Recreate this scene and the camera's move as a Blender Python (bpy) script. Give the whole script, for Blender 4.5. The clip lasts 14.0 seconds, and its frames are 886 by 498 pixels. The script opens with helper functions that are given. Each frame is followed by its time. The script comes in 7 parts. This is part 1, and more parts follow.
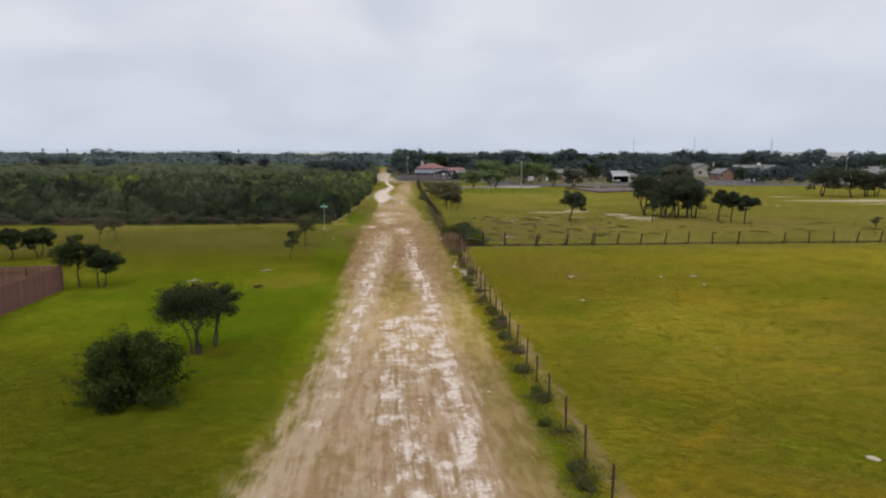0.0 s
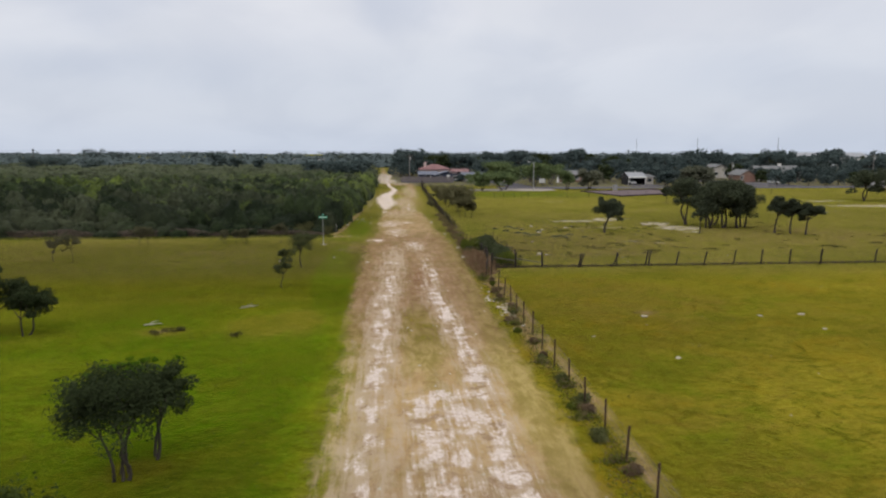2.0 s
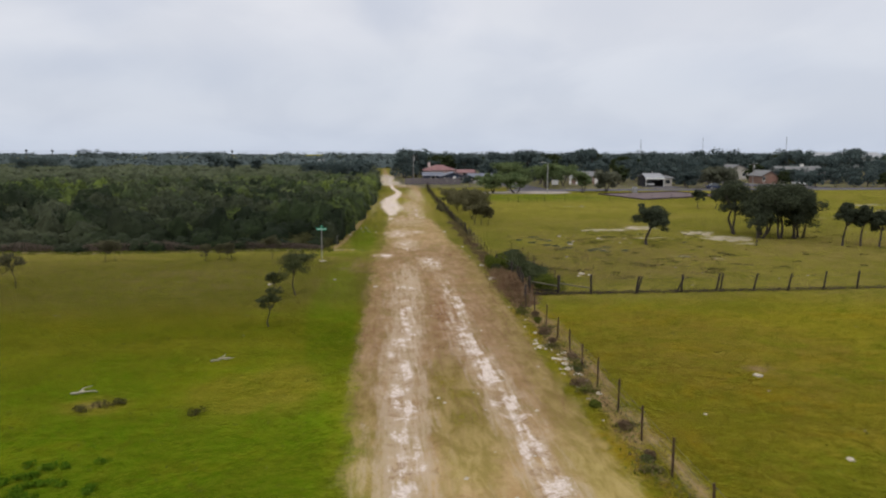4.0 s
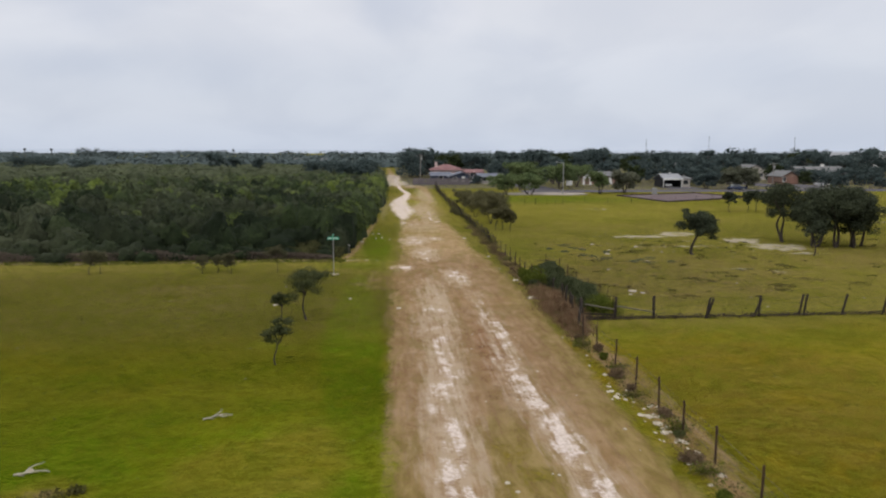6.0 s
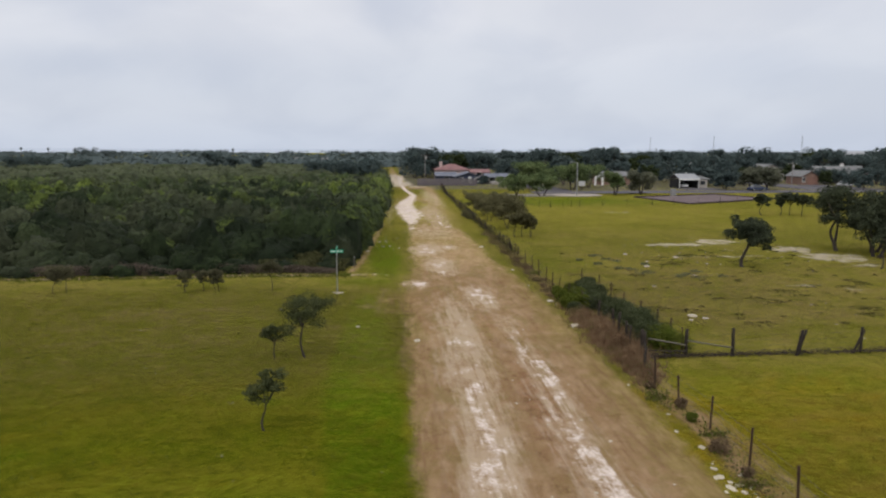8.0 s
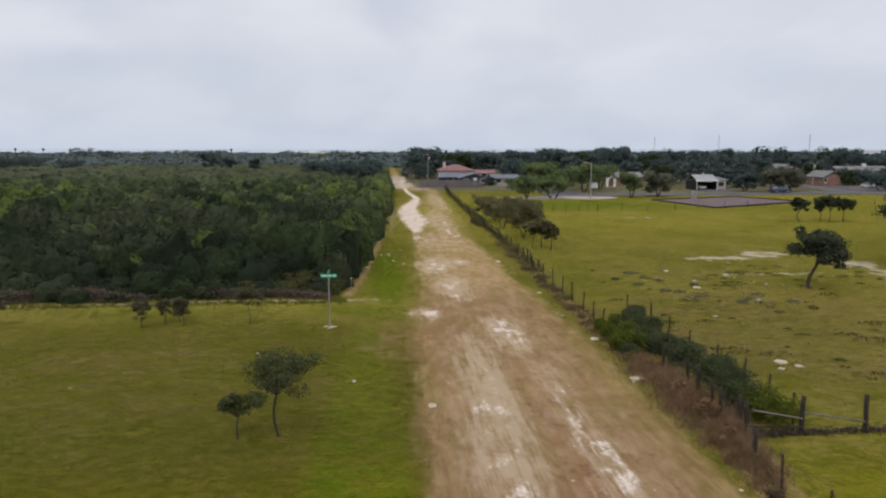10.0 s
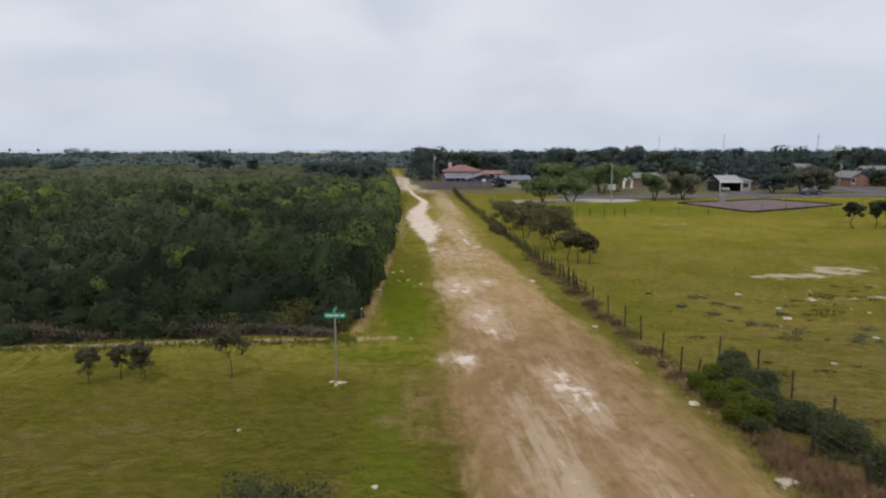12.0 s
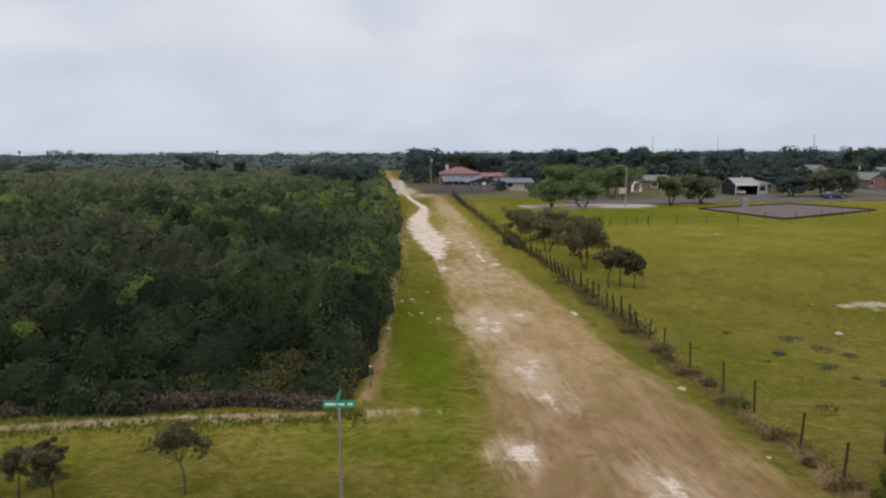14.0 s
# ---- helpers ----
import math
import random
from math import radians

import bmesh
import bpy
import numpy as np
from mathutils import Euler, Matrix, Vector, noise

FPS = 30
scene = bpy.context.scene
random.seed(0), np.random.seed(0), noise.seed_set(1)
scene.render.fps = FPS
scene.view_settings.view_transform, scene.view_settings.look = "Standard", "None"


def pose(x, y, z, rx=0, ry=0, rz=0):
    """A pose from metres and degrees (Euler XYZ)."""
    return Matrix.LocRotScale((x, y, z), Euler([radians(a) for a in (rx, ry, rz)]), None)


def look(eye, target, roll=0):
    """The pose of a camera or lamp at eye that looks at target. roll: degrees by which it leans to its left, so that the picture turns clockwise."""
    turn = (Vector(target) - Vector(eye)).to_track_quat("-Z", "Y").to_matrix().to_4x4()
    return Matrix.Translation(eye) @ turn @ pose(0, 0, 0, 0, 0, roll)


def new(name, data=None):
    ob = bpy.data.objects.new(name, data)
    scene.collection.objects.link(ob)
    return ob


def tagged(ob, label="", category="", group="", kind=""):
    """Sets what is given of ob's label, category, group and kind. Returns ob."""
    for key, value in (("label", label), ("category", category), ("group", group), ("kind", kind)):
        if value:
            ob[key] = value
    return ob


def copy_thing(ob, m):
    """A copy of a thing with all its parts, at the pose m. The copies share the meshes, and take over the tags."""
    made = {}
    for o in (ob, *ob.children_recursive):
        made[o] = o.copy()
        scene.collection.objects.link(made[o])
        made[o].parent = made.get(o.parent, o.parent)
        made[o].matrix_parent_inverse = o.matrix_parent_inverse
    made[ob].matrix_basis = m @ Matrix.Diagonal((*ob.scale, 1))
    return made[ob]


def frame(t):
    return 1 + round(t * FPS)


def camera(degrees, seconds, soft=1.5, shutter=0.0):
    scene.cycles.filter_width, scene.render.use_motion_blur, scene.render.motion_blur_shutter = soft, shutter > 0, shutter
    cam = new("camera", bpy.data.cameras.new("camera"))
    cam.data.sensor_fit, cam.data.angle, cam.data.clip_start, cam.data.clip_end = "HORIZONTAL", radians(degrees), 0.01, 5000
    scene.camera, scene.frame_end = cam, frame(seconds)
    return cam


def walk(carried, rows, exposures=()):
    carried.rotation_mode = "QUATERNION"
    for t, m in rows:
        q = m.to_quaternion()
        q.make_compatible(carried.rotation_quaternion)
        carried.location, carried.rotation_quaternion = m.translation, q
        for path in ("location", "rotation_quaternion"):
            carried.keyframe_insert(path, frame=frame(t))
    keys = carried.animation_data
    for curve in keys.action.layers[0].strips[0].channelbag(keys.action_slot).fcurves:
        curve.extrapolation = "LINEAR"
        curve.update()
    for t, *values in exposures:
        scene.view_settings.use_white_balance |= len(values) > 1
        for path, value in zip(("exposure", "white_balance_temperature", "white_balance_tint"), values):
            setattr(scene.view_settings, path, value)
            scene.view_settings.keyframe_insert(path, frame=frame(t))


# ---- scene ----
cam = camera(63.5, 14.0, 2.2, 0.4)
METRES, EYE, TILT, LEAN, TURN = 71.94, 10.0, 0.2, 0.0, -4.7
ROWS = [
    (0.0, 0.0, 0.0, 0.0, 0.02, -8.06, -0.15),
    (0.5, -0.0103, 0.0458, -0.0002, -0.18, -8.05, -0.16),
    (1.0, -0.0195, 0.0928, 0.0007, -0.18, -8.05, -0.15),
    (1.5, -0.0265, 0.1379, 0.0015, -0.17, -8.07, -0.14),
    (2.0, -0.032, 0.184, 0.0009, -0.17, -8.06, -0.1),
    (2.5, -0.038, 0.2303, 0.0008, -0.18, -8.05, -0.05),
    (3.0, -0.0439, 0.2757, 0.0001, -0.18, -8.03, -0.04),
    (5.5, -0.0792, 0.4289, -0.0004, -0.12, -8.11, -0.11),
    (6.0, -0.0865, 0.455, -0.0006, -0.07, -8.12, -0.12),
    (6.5, -0.0936, 0.4834, -0.002, -0.04, -8.13, -0.09),
    (7.0, -0.0988, 0.5118, -0.0012, 0.0, -8.17, -0.09),
    (7.5, -0.1027, 0.5406, -0.0025, -0.04, -8.15, -0.11),
    (8.0, -0.1063, 0.5688, -0.0019, -0.01, -8.17, -0.1),
    (10.5, -0.1226, 0.7367, -0.0018, 0.06, -8.19, 0.02),
    (11.0, -0.1284, 0.7715, -0.0027, 0.07, -8.18, 0.04),
    (11.5, -0.1352, 0.8038, -0.003, 0.06, -8.18, 0.06),
    (12.0, -0.1442, 0.8391, -0.0027, 0.05, -8.2, 0.1),
    (12.5, -0.1523, 0.872, -0.0038, 0.04, -8.16, 0.13),
    (13.0, -0.16, 0.9075, -0.0036, -0.08, -8.14, 0.15),
    (13.5, -0.1668, 0.9453, -0.0037, -0.59, -8.13, 0.19),
    (14.0, -0.1712, 0.9833, -0.0018, -0.75, -8.12, 0.21),
]
walk(cam, [(t, pose(0, 0, EYE, TILT, LEAN, TURN) @ pose(METRES * x, METRES * y, METRES * z, 90 + pitch, roll, yaw)) for t, x, y, z, yaw, pitch, roll in ROWS])
# ---- world, sun, exposure ----
world = bpy.data.worlds.new("overcast_sky")
scene.world = world
world.use_nodes = True
wt = world.node_tree
wt.nodes.clear()


def wnode(kind, **values):
    n = wt.nodes.new(kind)
    for k, v in values.items():
        if k == "operation":
            n.operation = v
        else:
            n.inputs[int(k[1:])].default_value = v
    return n


SUN_HEIGHT, SUN_SIDE = 58.0, 205.0
w_out = wt.nodes.new("ShaderNodeOutputWorld")
w_bg = wt.nodes.new("ShaderNodeBackground")
w_bg.inputs[1].default_value = 1.0
w_sky = wt.nodes.new("ShaderNodeTexSky")
w_sky.sky_type = "NISHITA"
w_sky.sun_disc = False
w_sky.sun_elevation, w_sky.sun_rotation = radians(SUN_HEIGHT), radians(SUN_SIDE)
w_sky.dust_density = 3.0
w_dim = wt.nodes.new("ShaderNodeVectorMath")
w_dim.operation = "SCALE"
w_dim.inputs["Scale"].default_value = 0.10
w_co = wt.nodes.new("ShaderNodeTexCoord")
w_sep = wt.nodes.new("ShaderNodeSeparateXYZ")
wt.links.new(w_co.outputs["Generated"], w_sep.inputs[0])
# an overcast dome: brighter towards the zenith, pale blue haze at the horizon
w_ramp = wt.nodes.new("ShaderNodeValToRGB")
w_ramp.color_ramp.interpolation = "EASE"
stops = ((0.0, (0.61, 0.67, 0.785)), (0.06, (0.655, 0.7, 0.79)), (0.2, (0.74, 0.76, 0.82)), (0.45, (1.05, 1.06, 1.09)), (1.0, (1.55, 1.55, 1.56)))
while len(w_ramp.color_ramp.elements) < len(stops):
    w_ramp.color_ramp.elements.new(0.5)
for el, (p, c) in zip(w_ramp.color_ramp.elements, stops):
    el.position, el.color = p, (*c, 1)
wt.links.new(w_sep.outputs[2], w_ramp.inputs[0])
# cloud sheet: the direction laid on a plane overhead
w_lift = wnode("ShaderNodeMath", operation="MAXIMUM", i1=0.0)
wt.links.new(w_sep.outputs[2], w_lift.inputs[0])
w_add = wnode("ShaderNodeMath", operation="ADD", i1=0.34)
wt.links.new(w_lift.outputs[0], w_add.inputs[0])
w_com = wt.nodes.new("ShaderNodeCombineXYZ")
for i in (0, 1):
    dv = wnode("ShaderNodeMath", operation="DIVIDE")
    wt.links.new(w_sep.outputs[i], dv.inputs[0])
    wt.links.new(w_add.outputs[0], dv.inputs[1])
    wt.links.new(dv.outputs[0], w_com.inputs[i])
w_map = wt.nodes.new("ShaderNodeMapping")
w_map.inputs["Location"].default_value = (3.1, 1.7, 0.0)
w_map.inputs["Scale"].default_value = (1.25, 1.0, 1.0)
wt.links.new(w_com.outputs[0], w_map.inputs[0])
w_no = wt.nodes.new("ShaderNodeTexNoise")
w_no.inputs["Scale"].default_value, w_no.inputs["Detail"].default_value, w_no.inputs["Roughness"].default_value = 1.7, 5.0, 0.5
w_no.inputs["Distortion"].default_value = 0.4
wt.links.new(w_map.outputs[0], w_no.inputs["Vector"])
w_cr = wt.nodes.new("ShaderNodeValToRGB")
w_cr.color_ramp.interpolation = "EASE"
w_cr.color_ramp.elements[0].position, w_cr.color_ramp.elements[0].color = 0.35, (0.945, 0.95, 0.965, 1)
w_cr.color_ramp.elements[1].position, w_cr.color_ramp.elements[1].color = 0.64, (1.035, 1.03, 1.025, 1)
wt.links.new(w_no.outputs[0], w_cr.inputs[0])
w_mul = wt.nodes.new("ShaderNodeVectorMath")
w_mul.operation = "MULTIPLY"
wt.links.new(w_ramp.outputs[0], w_mul.inputs[0])
wt.links.new(w_cr.outputs[0], w_mul.inputs[1])
# thin and thick places of the cloud sheet ahead: centre and half axes on the plane y = 1, weight
w_thin = ((-0.353, 0.195, 0.13, 0.035, 0.8), (-0.386, 0.118, 0.10, 0.022, 0.55), (-0.23, 0.106, 0.08, 0.03, 0.4), (0.02, 0.195, 0.06, 0.04, 0.95), (0.16, 0.143, 0.08, 0.022, 0.4), (0.52, 0.117, 0.12, 0.04, 0.5), (0.66, 0.2, 0.13, 0.035, 0.4), (0.3, 0.19, 0.1, 0.02, 0.25))
w_thick = ((0.085, 0.185, 0.03, 0.04, 0.75), (-0.1, 0.16, 0.12, 0.045, 0.6), (0.3, 0.12, 0.14, 0.04, 0.45), (-0.45, 0.155, 0.12, 0.03, 0.4), (0.42, 0.16, 0.1, 0.03, 0.35))
w_plane = wt.nodes.new("ShaderNodeCombineXYZ")
for k, axis in enumerate((0, 2)):
    dv = wnode("ShaderNodeMath", operation="DIVIDE")
    wt.links.new(w_sep.outputs[axis], dv.inputs[0])
    wt.links.new(w_sep.outputs[1], dv.inputs[1])
    wt.links.new(dv.outputs[0], w_plane.inputs[k])
w_curl = wt.nodes.new("ShaderNodeTexNoise")
w_curl.inputs["Scale"].default_value, w_curl.inputs["Detail"].default_value = 9.0, 5.0
wt.links.new(w_plane.outputs[0], w_curl.inputs["Vector"])
w_bend = wt.nodes.new("ShaderNodeVectorMath")
w_bend.operation = "MULTIPLY_ADD"
w_bend.inputs[1].default_value, w_bend.inputs[2].default_value = (0.16, 0.06, 0.0), (-0.08, -0.03, 0.0)
wt.links.new(w_curl.outputs["Color"], w_bend.inputs[0])
w_bent = wt.nodes.new("ShaderNodeVectorMath")
wt.links.new(w_plane.outputs[0], w_bent.inputs[0])
wt.links.new(w_bend.outputs[0], w_bent.inputs[1])
w_ahead = wnode("ShaderNodeMath", operation="GREATER_THAN", i1=0.05)
wt.links.new(w_sep.outputs[1], w_ahead.inputs[0])
w_last = w_mul.outputs[0]
for places, tone in ((w_thin, (0.87, 0.895, 0.94)), (w_thick, (1.05, 1.04, 1.035))):
    total = None
    for cu, cv, ru, rv, weight in places:
        place = wt.nodes.new("ShaderNodeMapping")
        place.inputs["Location"].default_value = (-cu / ru, -cv / rv, 0)
        place.inputs["Scale"].default_value = (1 / ru, 1 / rv, 0)
        wt.links.new(w_bent.outputs[0], place.inputs[0])
        far_off = wt.nodes.new("ShaderNodeVectorMath")
        far_off.operation = "LENGTH"
        wt.links.new(place.outputs[0], far_off.inputs[0])
        fade = wt.nodes.new("ShaderNodeMapRange")
        fade.interpolation_type = "SMOOTHSTEP"
        fade.inputs[1].default_value, fade.inputs[2].default_value = 1.6, 0.1
        fade.inputs[4].default_value = weight
        wt.links.new(far_off.outputs["Value"], fade.inputs[0])
        if total is None:
            total = fade.outputs[0]
        else:
            most = wnode("ShaderNodeMath", operation="MAXIMUM")
            wt.links.new(total, most.inputs[0])
            wt.links.new(fade.outputs[0], most.inputs[1])
            total = most.outputs[0]
    seen = wnode("ShaderNodeMath", operation="MULTIPLY")
    wt.links.new(total, seen.inputs[0])
    wt.links.new(w_ahead.outputs[0], seen.inputs[1])
    tint = wt.nodes.new("ShaderNodeMix")
    tint.data_type, tint.blend_type = "RGBA", "MULTIPLY"
    tint.inputs[7].default_value = (*tone, 1)
    wt.links.new(seen.outputs[0], tint.inputs[0])
    wt.links.new(w_last, tint.inputs[6])
    w_last = tint.outputs[2]
w_mix = wt.nodes.new("ShaderNodeMix")
w_mix.data_type = "RGBA"
w_mix.inputs[0].default_value = 0.94
wt.links.new(w_sky.outputs[0], w_dim.inputs[0])
wt.links.new(w_dim.outputs[0], w_mix.inputs[6])
wt.links.new(w_last, w_mix.inputs[7])
wt.links.new(w_mix.outputs[2], w_bg.inputs[0])
wt.links.new(w_bg.outputs[0], w_out.inputs[0])

sun_data = bpy.data.lights.new("sun", "SUN")
sun_data.energy, sun_data.angle, sun_data.color = 1.1, radians(22), (1.0, 0.96, 0.9)
sun = new("sun", sun_data)
# sun_rotation turns clockwise from +y, seen from above
az = radians(SUN_SIDE)
sun_dir = Vector((math.sin(az) * math.cos(radians(SUN_HEIGHT)), math.cos(az) * math.cos(radians(SUN_HEIGHT)), math.sin(radians(SUN_HEIGHT))))
sun.matrix_world = look(sun_dir * 100, (0, 0, 0))


# ---- materials ----
class Nodes:
    """A small builder for one material's nodes."""

    def __init__(self, name, rough=0.8, spec=0.3, metal=0.0):
        self.m = bpy.data.materials.new(name)
        self.m.use_nodes = True
        self.t = self.m.node_tree
        self.p = self.t.nodes["Principled BSDF"]
        self.p.inputs["Roughness"].default_value = rough
        self.p.inputs["Specular IOR Level"].default_value = spec
        self.p.inputs["Metallic"].default_value = metal
        self.co = self.t.nodes.new("ShaderNodeTexCoord").outputs["Object"]

    def put(self, src, sock):
        if hasattr(src, "is_output"):
            self.t.links.new(src, sock)
        elif isinstance(src, (tuple, list)) and len(src) == 3 and sock.type == "RGBA":
            sock.default_value = (*src, 1)
        else:
            sock.default_value = src

    def noise(self, scale, detail=3.0, rough=0.55, stretch=None, warp=0.0):
        n = self.t.nodes.new("ShaderNodeTexNoise")
        n.inputs["Scale"].default_value, n.inputs["Detail"].default_value = scale, detail
        n.inputs["Roughness"].default_value, n.inputs["Distortion"].default_value = rough, warp
        src = self.co
        if stretch:
            mp = self.t.nodes.new("ShaderNodeMapping")
            mp.inputs["Scale"].default_value = stretch
            self.t.links.new(self.co, mp.inputs[0])
            src = mp.outputs[0]
        self.t.links.new(src, n.inputs["Vector"])
        return n.outputs[0]

    def math(self, op, a, b=0.0, clamp=False):
        n = self.t.nodes.new("ShaderNodeMath")
        n.operation, n.use_clamp = op, clamp
        self.put(a, n.inputs[0])
        self.put(b, n.inputs[1])
        return n.outputs[0]

    def step(self, a, lo, hi):
        n = self.t.nodes.new("ShaderNodeMapRange")
        n.interpolation_type = "SMOOTHSTEP"
        self.put(a, n.inputs[0])
        n.inputs[1].default_value, n.inputs[2].default_value = lo, hi
        return n.outputs[0]

    def mix(self, f, a, b, blend="MIX"):
        n = self.t.nodes.new("ShaderNodeMix")
        n.data_type, n.blend_type = "RGBA", blend
        self.put(f, n.inputs[0])
        self.put(a, n.inputs[6])
        self.put(b, n.inputs[7])
        return n.outputs[2]

    def attr(self, name):
        n = self.t.nodes.new("ShaderNodeAttribute")
        n.attribute_name = name
        return n.outputs["Fac"]

    def island(self):
        return self.t.nodes.new("ShaderNodeNewGeometry").outputs["Random Per Island"]

    def chance(self):
        return self.t.nodes.new("ShaderNodeObjectInfo").outputs["Random"]

    def bump(self, height, strength=0.4, distance=0.05):
        n = self.t.nodes.new("ShaderNodeBump")
        n.inputs["Strength"].default_value, n.inputs["Distance"].default_value = strength, distance
        self.put(height, n.inputs["Height"])
        self.t.links.new(n.outputs[0], self.p.inputs["Normal"])

    def done(self, colour):
        self.put(colour, self.p.inputs["Base Color"])
        return self.m


def plain(name, a, b, scale=2.0, rough=0.75, spec=0.3, metal=0.0, fine=30.0, bump=0.15, vary=0.0, stretch=None):
    """A surface in two tones with grain, broad wear and a fine relief."""
    n = Nodes(name, rough, spec, metal)
    broad = n.step(n.noise(scale, 4, 0.6, stretch), 0.3, 0.7)
    grain = n.noise(fine, 3, 0.6, stretch)
    col = n.mix(broad, a, b)
    col = n.mix(n.math("MULTIPLY", grain, 0.35), col, tuple(0.55 * c for c in a))
    if vary:
        col = n.mix(n.math("MULTIPLY", n.chance(), vary), col, tuple(0.35 * c for c in b))
    n.bump(grain, bump, 0.02)
    return n.done(col)


def foliage(name, dark, mid, light, scale=0.6, thin=0.25):
    """Leaves: three greens, mixed leaf by leaf, clump by clump and thing by thing."""
    n = Nodes(name, 0.85, 0.04)
    clump = n.step(n.noise(scale, 2, 0.5), 0.3, 0.7)
    col = n.mix(n.island(), dark, mid)
    col = n.mix(n.math("MULTIPLY", clump, 0.55), col, light)
    col = n.mix(n.math("MULTIPLY", n.chance(), 0.35), col, tuple(0.6 * c for c in mid))
    n.done(col)
    tr = n.t.nodes.new("ShaderNodeBsdfTranslucent")
    n.put(col, tr.inputs[0])
    ms = n.t.nodes.new("ShaderNodeMixShader")
    ms.inputs[0].default_value = thin
    out = n.t.nodes["Material Output"]
    n.t.links.new(n.p.outputs[0], ms.inputs[1])
    n.t.links.new(tr.outputs[0], ms.inputs[2])
    n.t.links.new(ms.outputs[0], out.inputs[0])
    return n.m


def thicket_leaves(name, dark, mid, light, odd, relief=False):
    """Brush foliage: a tint for each shrub, a grain for each leaf, drifts across the land."""
    n = Nodes(name, 0.8, 0.06)
    tint = n.attr("tint")
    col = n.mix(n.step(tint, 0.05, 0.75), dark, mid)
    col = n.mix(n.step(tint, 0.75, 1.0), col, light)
    # distance haze is painted in: the grey-olive tone spreads farther off
    drift = n.math("ADD", n.noise(0.035, 3, 0.6, (1.0, 2.2, 1.0)), n.math("MULTIPLY", n.attr("haze_depth"), 0.22))
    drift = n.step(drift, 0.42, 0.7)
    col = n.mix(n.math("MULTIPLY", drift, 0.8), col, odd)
    dusk = n.step(n.noise(0.022, 2, 0.5, (1.0, 2.6, 1.0)), 0.5, 0.7)
    col = n.mix(n.math("MULTIPLY", dusk, 0.5), col, dark)
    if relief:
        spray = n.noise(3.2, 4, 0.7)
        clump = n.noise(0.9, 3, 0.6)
        # shade between clumps is painted dark in the bump's hollows, fainter far off
        hollow_shade = n.math("MULTIPLY", n.math("SUBTRACT", 1.0, n.step(clump, 0.34, 0.6)), n.math("SUBTRACT", 0.5, n.math("MULTIPLY", n.attr("haze_depth"), 0.3)))
        col = n.mix(hollow_shade, col, tuple(0.6 * c for c in dark))
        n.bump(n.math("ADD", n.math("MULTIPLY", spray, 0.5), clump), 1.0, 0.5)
    else:
        col = n.mix(n.math("MULTIPLY", n.island(), 0.12), col, tuple(0.7 * c for c in dark))
    return n.done(col)


M = {}
M["oak_leaf"] = foliage("oak_leaf", (0.02, 0.028, 0.013), (0.036, 0.048, 0.02), (0.055, 0.07, 0.028))
M["paddock_leaf"] = foliage("paddock_leaf", (0.032, 0.04, 0.026), (0.056, 0.066, 0.04), (0.09, 0.104, 0.058), 0.4, 0.3)
M["laurel_leaf"] = foliage("laurel_leaf", (0.008, 0.015, 0.005), (0.023, 0.038, 0.01), (0.09, 0.115, 0.026), 1.2, 0.2)
M["sapling_leaf"] = foliage("sapling_leaf", (0.042, 0.052, 0.022), (0.076, 0.088, 0.038), (0.12, 0.13, 0.06), 1.2, 0.35)
M["stake_leaf"] = foliage("stake_leaf", (0.06, 0.058, 0.034), (0.1, 0.096, 0.054), (0.15, 0.14, 0.08), 1.2, 0.35)
M["bush_leaf"] = foliage("bush_leaf", (0.012, 0.022, 0.008), (0.03, 0.048, 0.014), (0.085, 0.105, 0.035), 1.2)
M["mesquite_leaf"] = foliage("mesquite_leaf", (0.085, 0.08, 0.04), (0.135, 0.126, 0.064), (0.2, 0.186, 0.096), 0.6, 0.45)
M["park_leaf"] = foliage("park_leaf", (0.07, 0.1, 0.045), (0.125, 0.165, 0.07), (0.2, 0.24, 0.1), 0.35, 0.4)
M["olive_leaf"] = foliage("olive_leaf", (0.08, 0.086, 0.062), (0.122, 0.128, 0.09), (0.175, 0.175, 0.118), 0.3, 0.4)
# dark village leaves with the lift and blue of haze mixed into the colour
M["hazed_town_leaf"] = foliage("hazed_town_leaf", (0.046, 0.066, 0.07), (0.074, 0.098, 0.094), (0.108, 0.134, 0.116), 0.2, 0.35)
M["corner_leaf"] = foliage("corner_leaf", (0.05, 0.06, 0.022), (0.1, 0.112, 0.04), (0.18, 0.175, 0.075), 1.0, 0.35)
M["pale_weed"] = foliage("pale_weed", (0.085, 0.095, 0.05), (0.125, 0.135, 0.075), (0.17, 0.175, 0.105), 1.0, 0.3)
M["lawn_weed"] = foliage("lawn_weed", (0.045, 0.1, 0.005), (0.09, 0.17, 0.01), (0.15, 0.24, 0.02), 1.0, 0.45)
M["weed_leaf"] = foliage("weed_leaf", (0.06, 0.08, 0.012), (0.1, 0.125, 0.02), (0.16, 0.17, 0.035), 1.0, 0.35)
M["shrub_leaf"] = foliage("shrub_leaf", (0.03, 0.04, 0.018), (0.07, 0.085, 0.038), (0.135, 0.145, 0.075), 1.1, 0.35)
M["dry_leaf"] = foliage("dry_leaf", (0.095, 0.072, 0.034), (0.15, 0.115, 0.056), (0.22, 0.175, 0.085), 1.0, 0.35)
M["rust_weed"] = foliage("rust_weed", (0.085, 0.058, 0.034), (0.16, 0.11, 0.066), (0.25, 0.185, 0.115), 1.6, 0.35)
M["grey_brush"] = foliage("grey_brush", (0.04, 0.034, 0.028), (0.075, 0.062, 0.05), (0.11, 0.085, 0.065), 0.8)
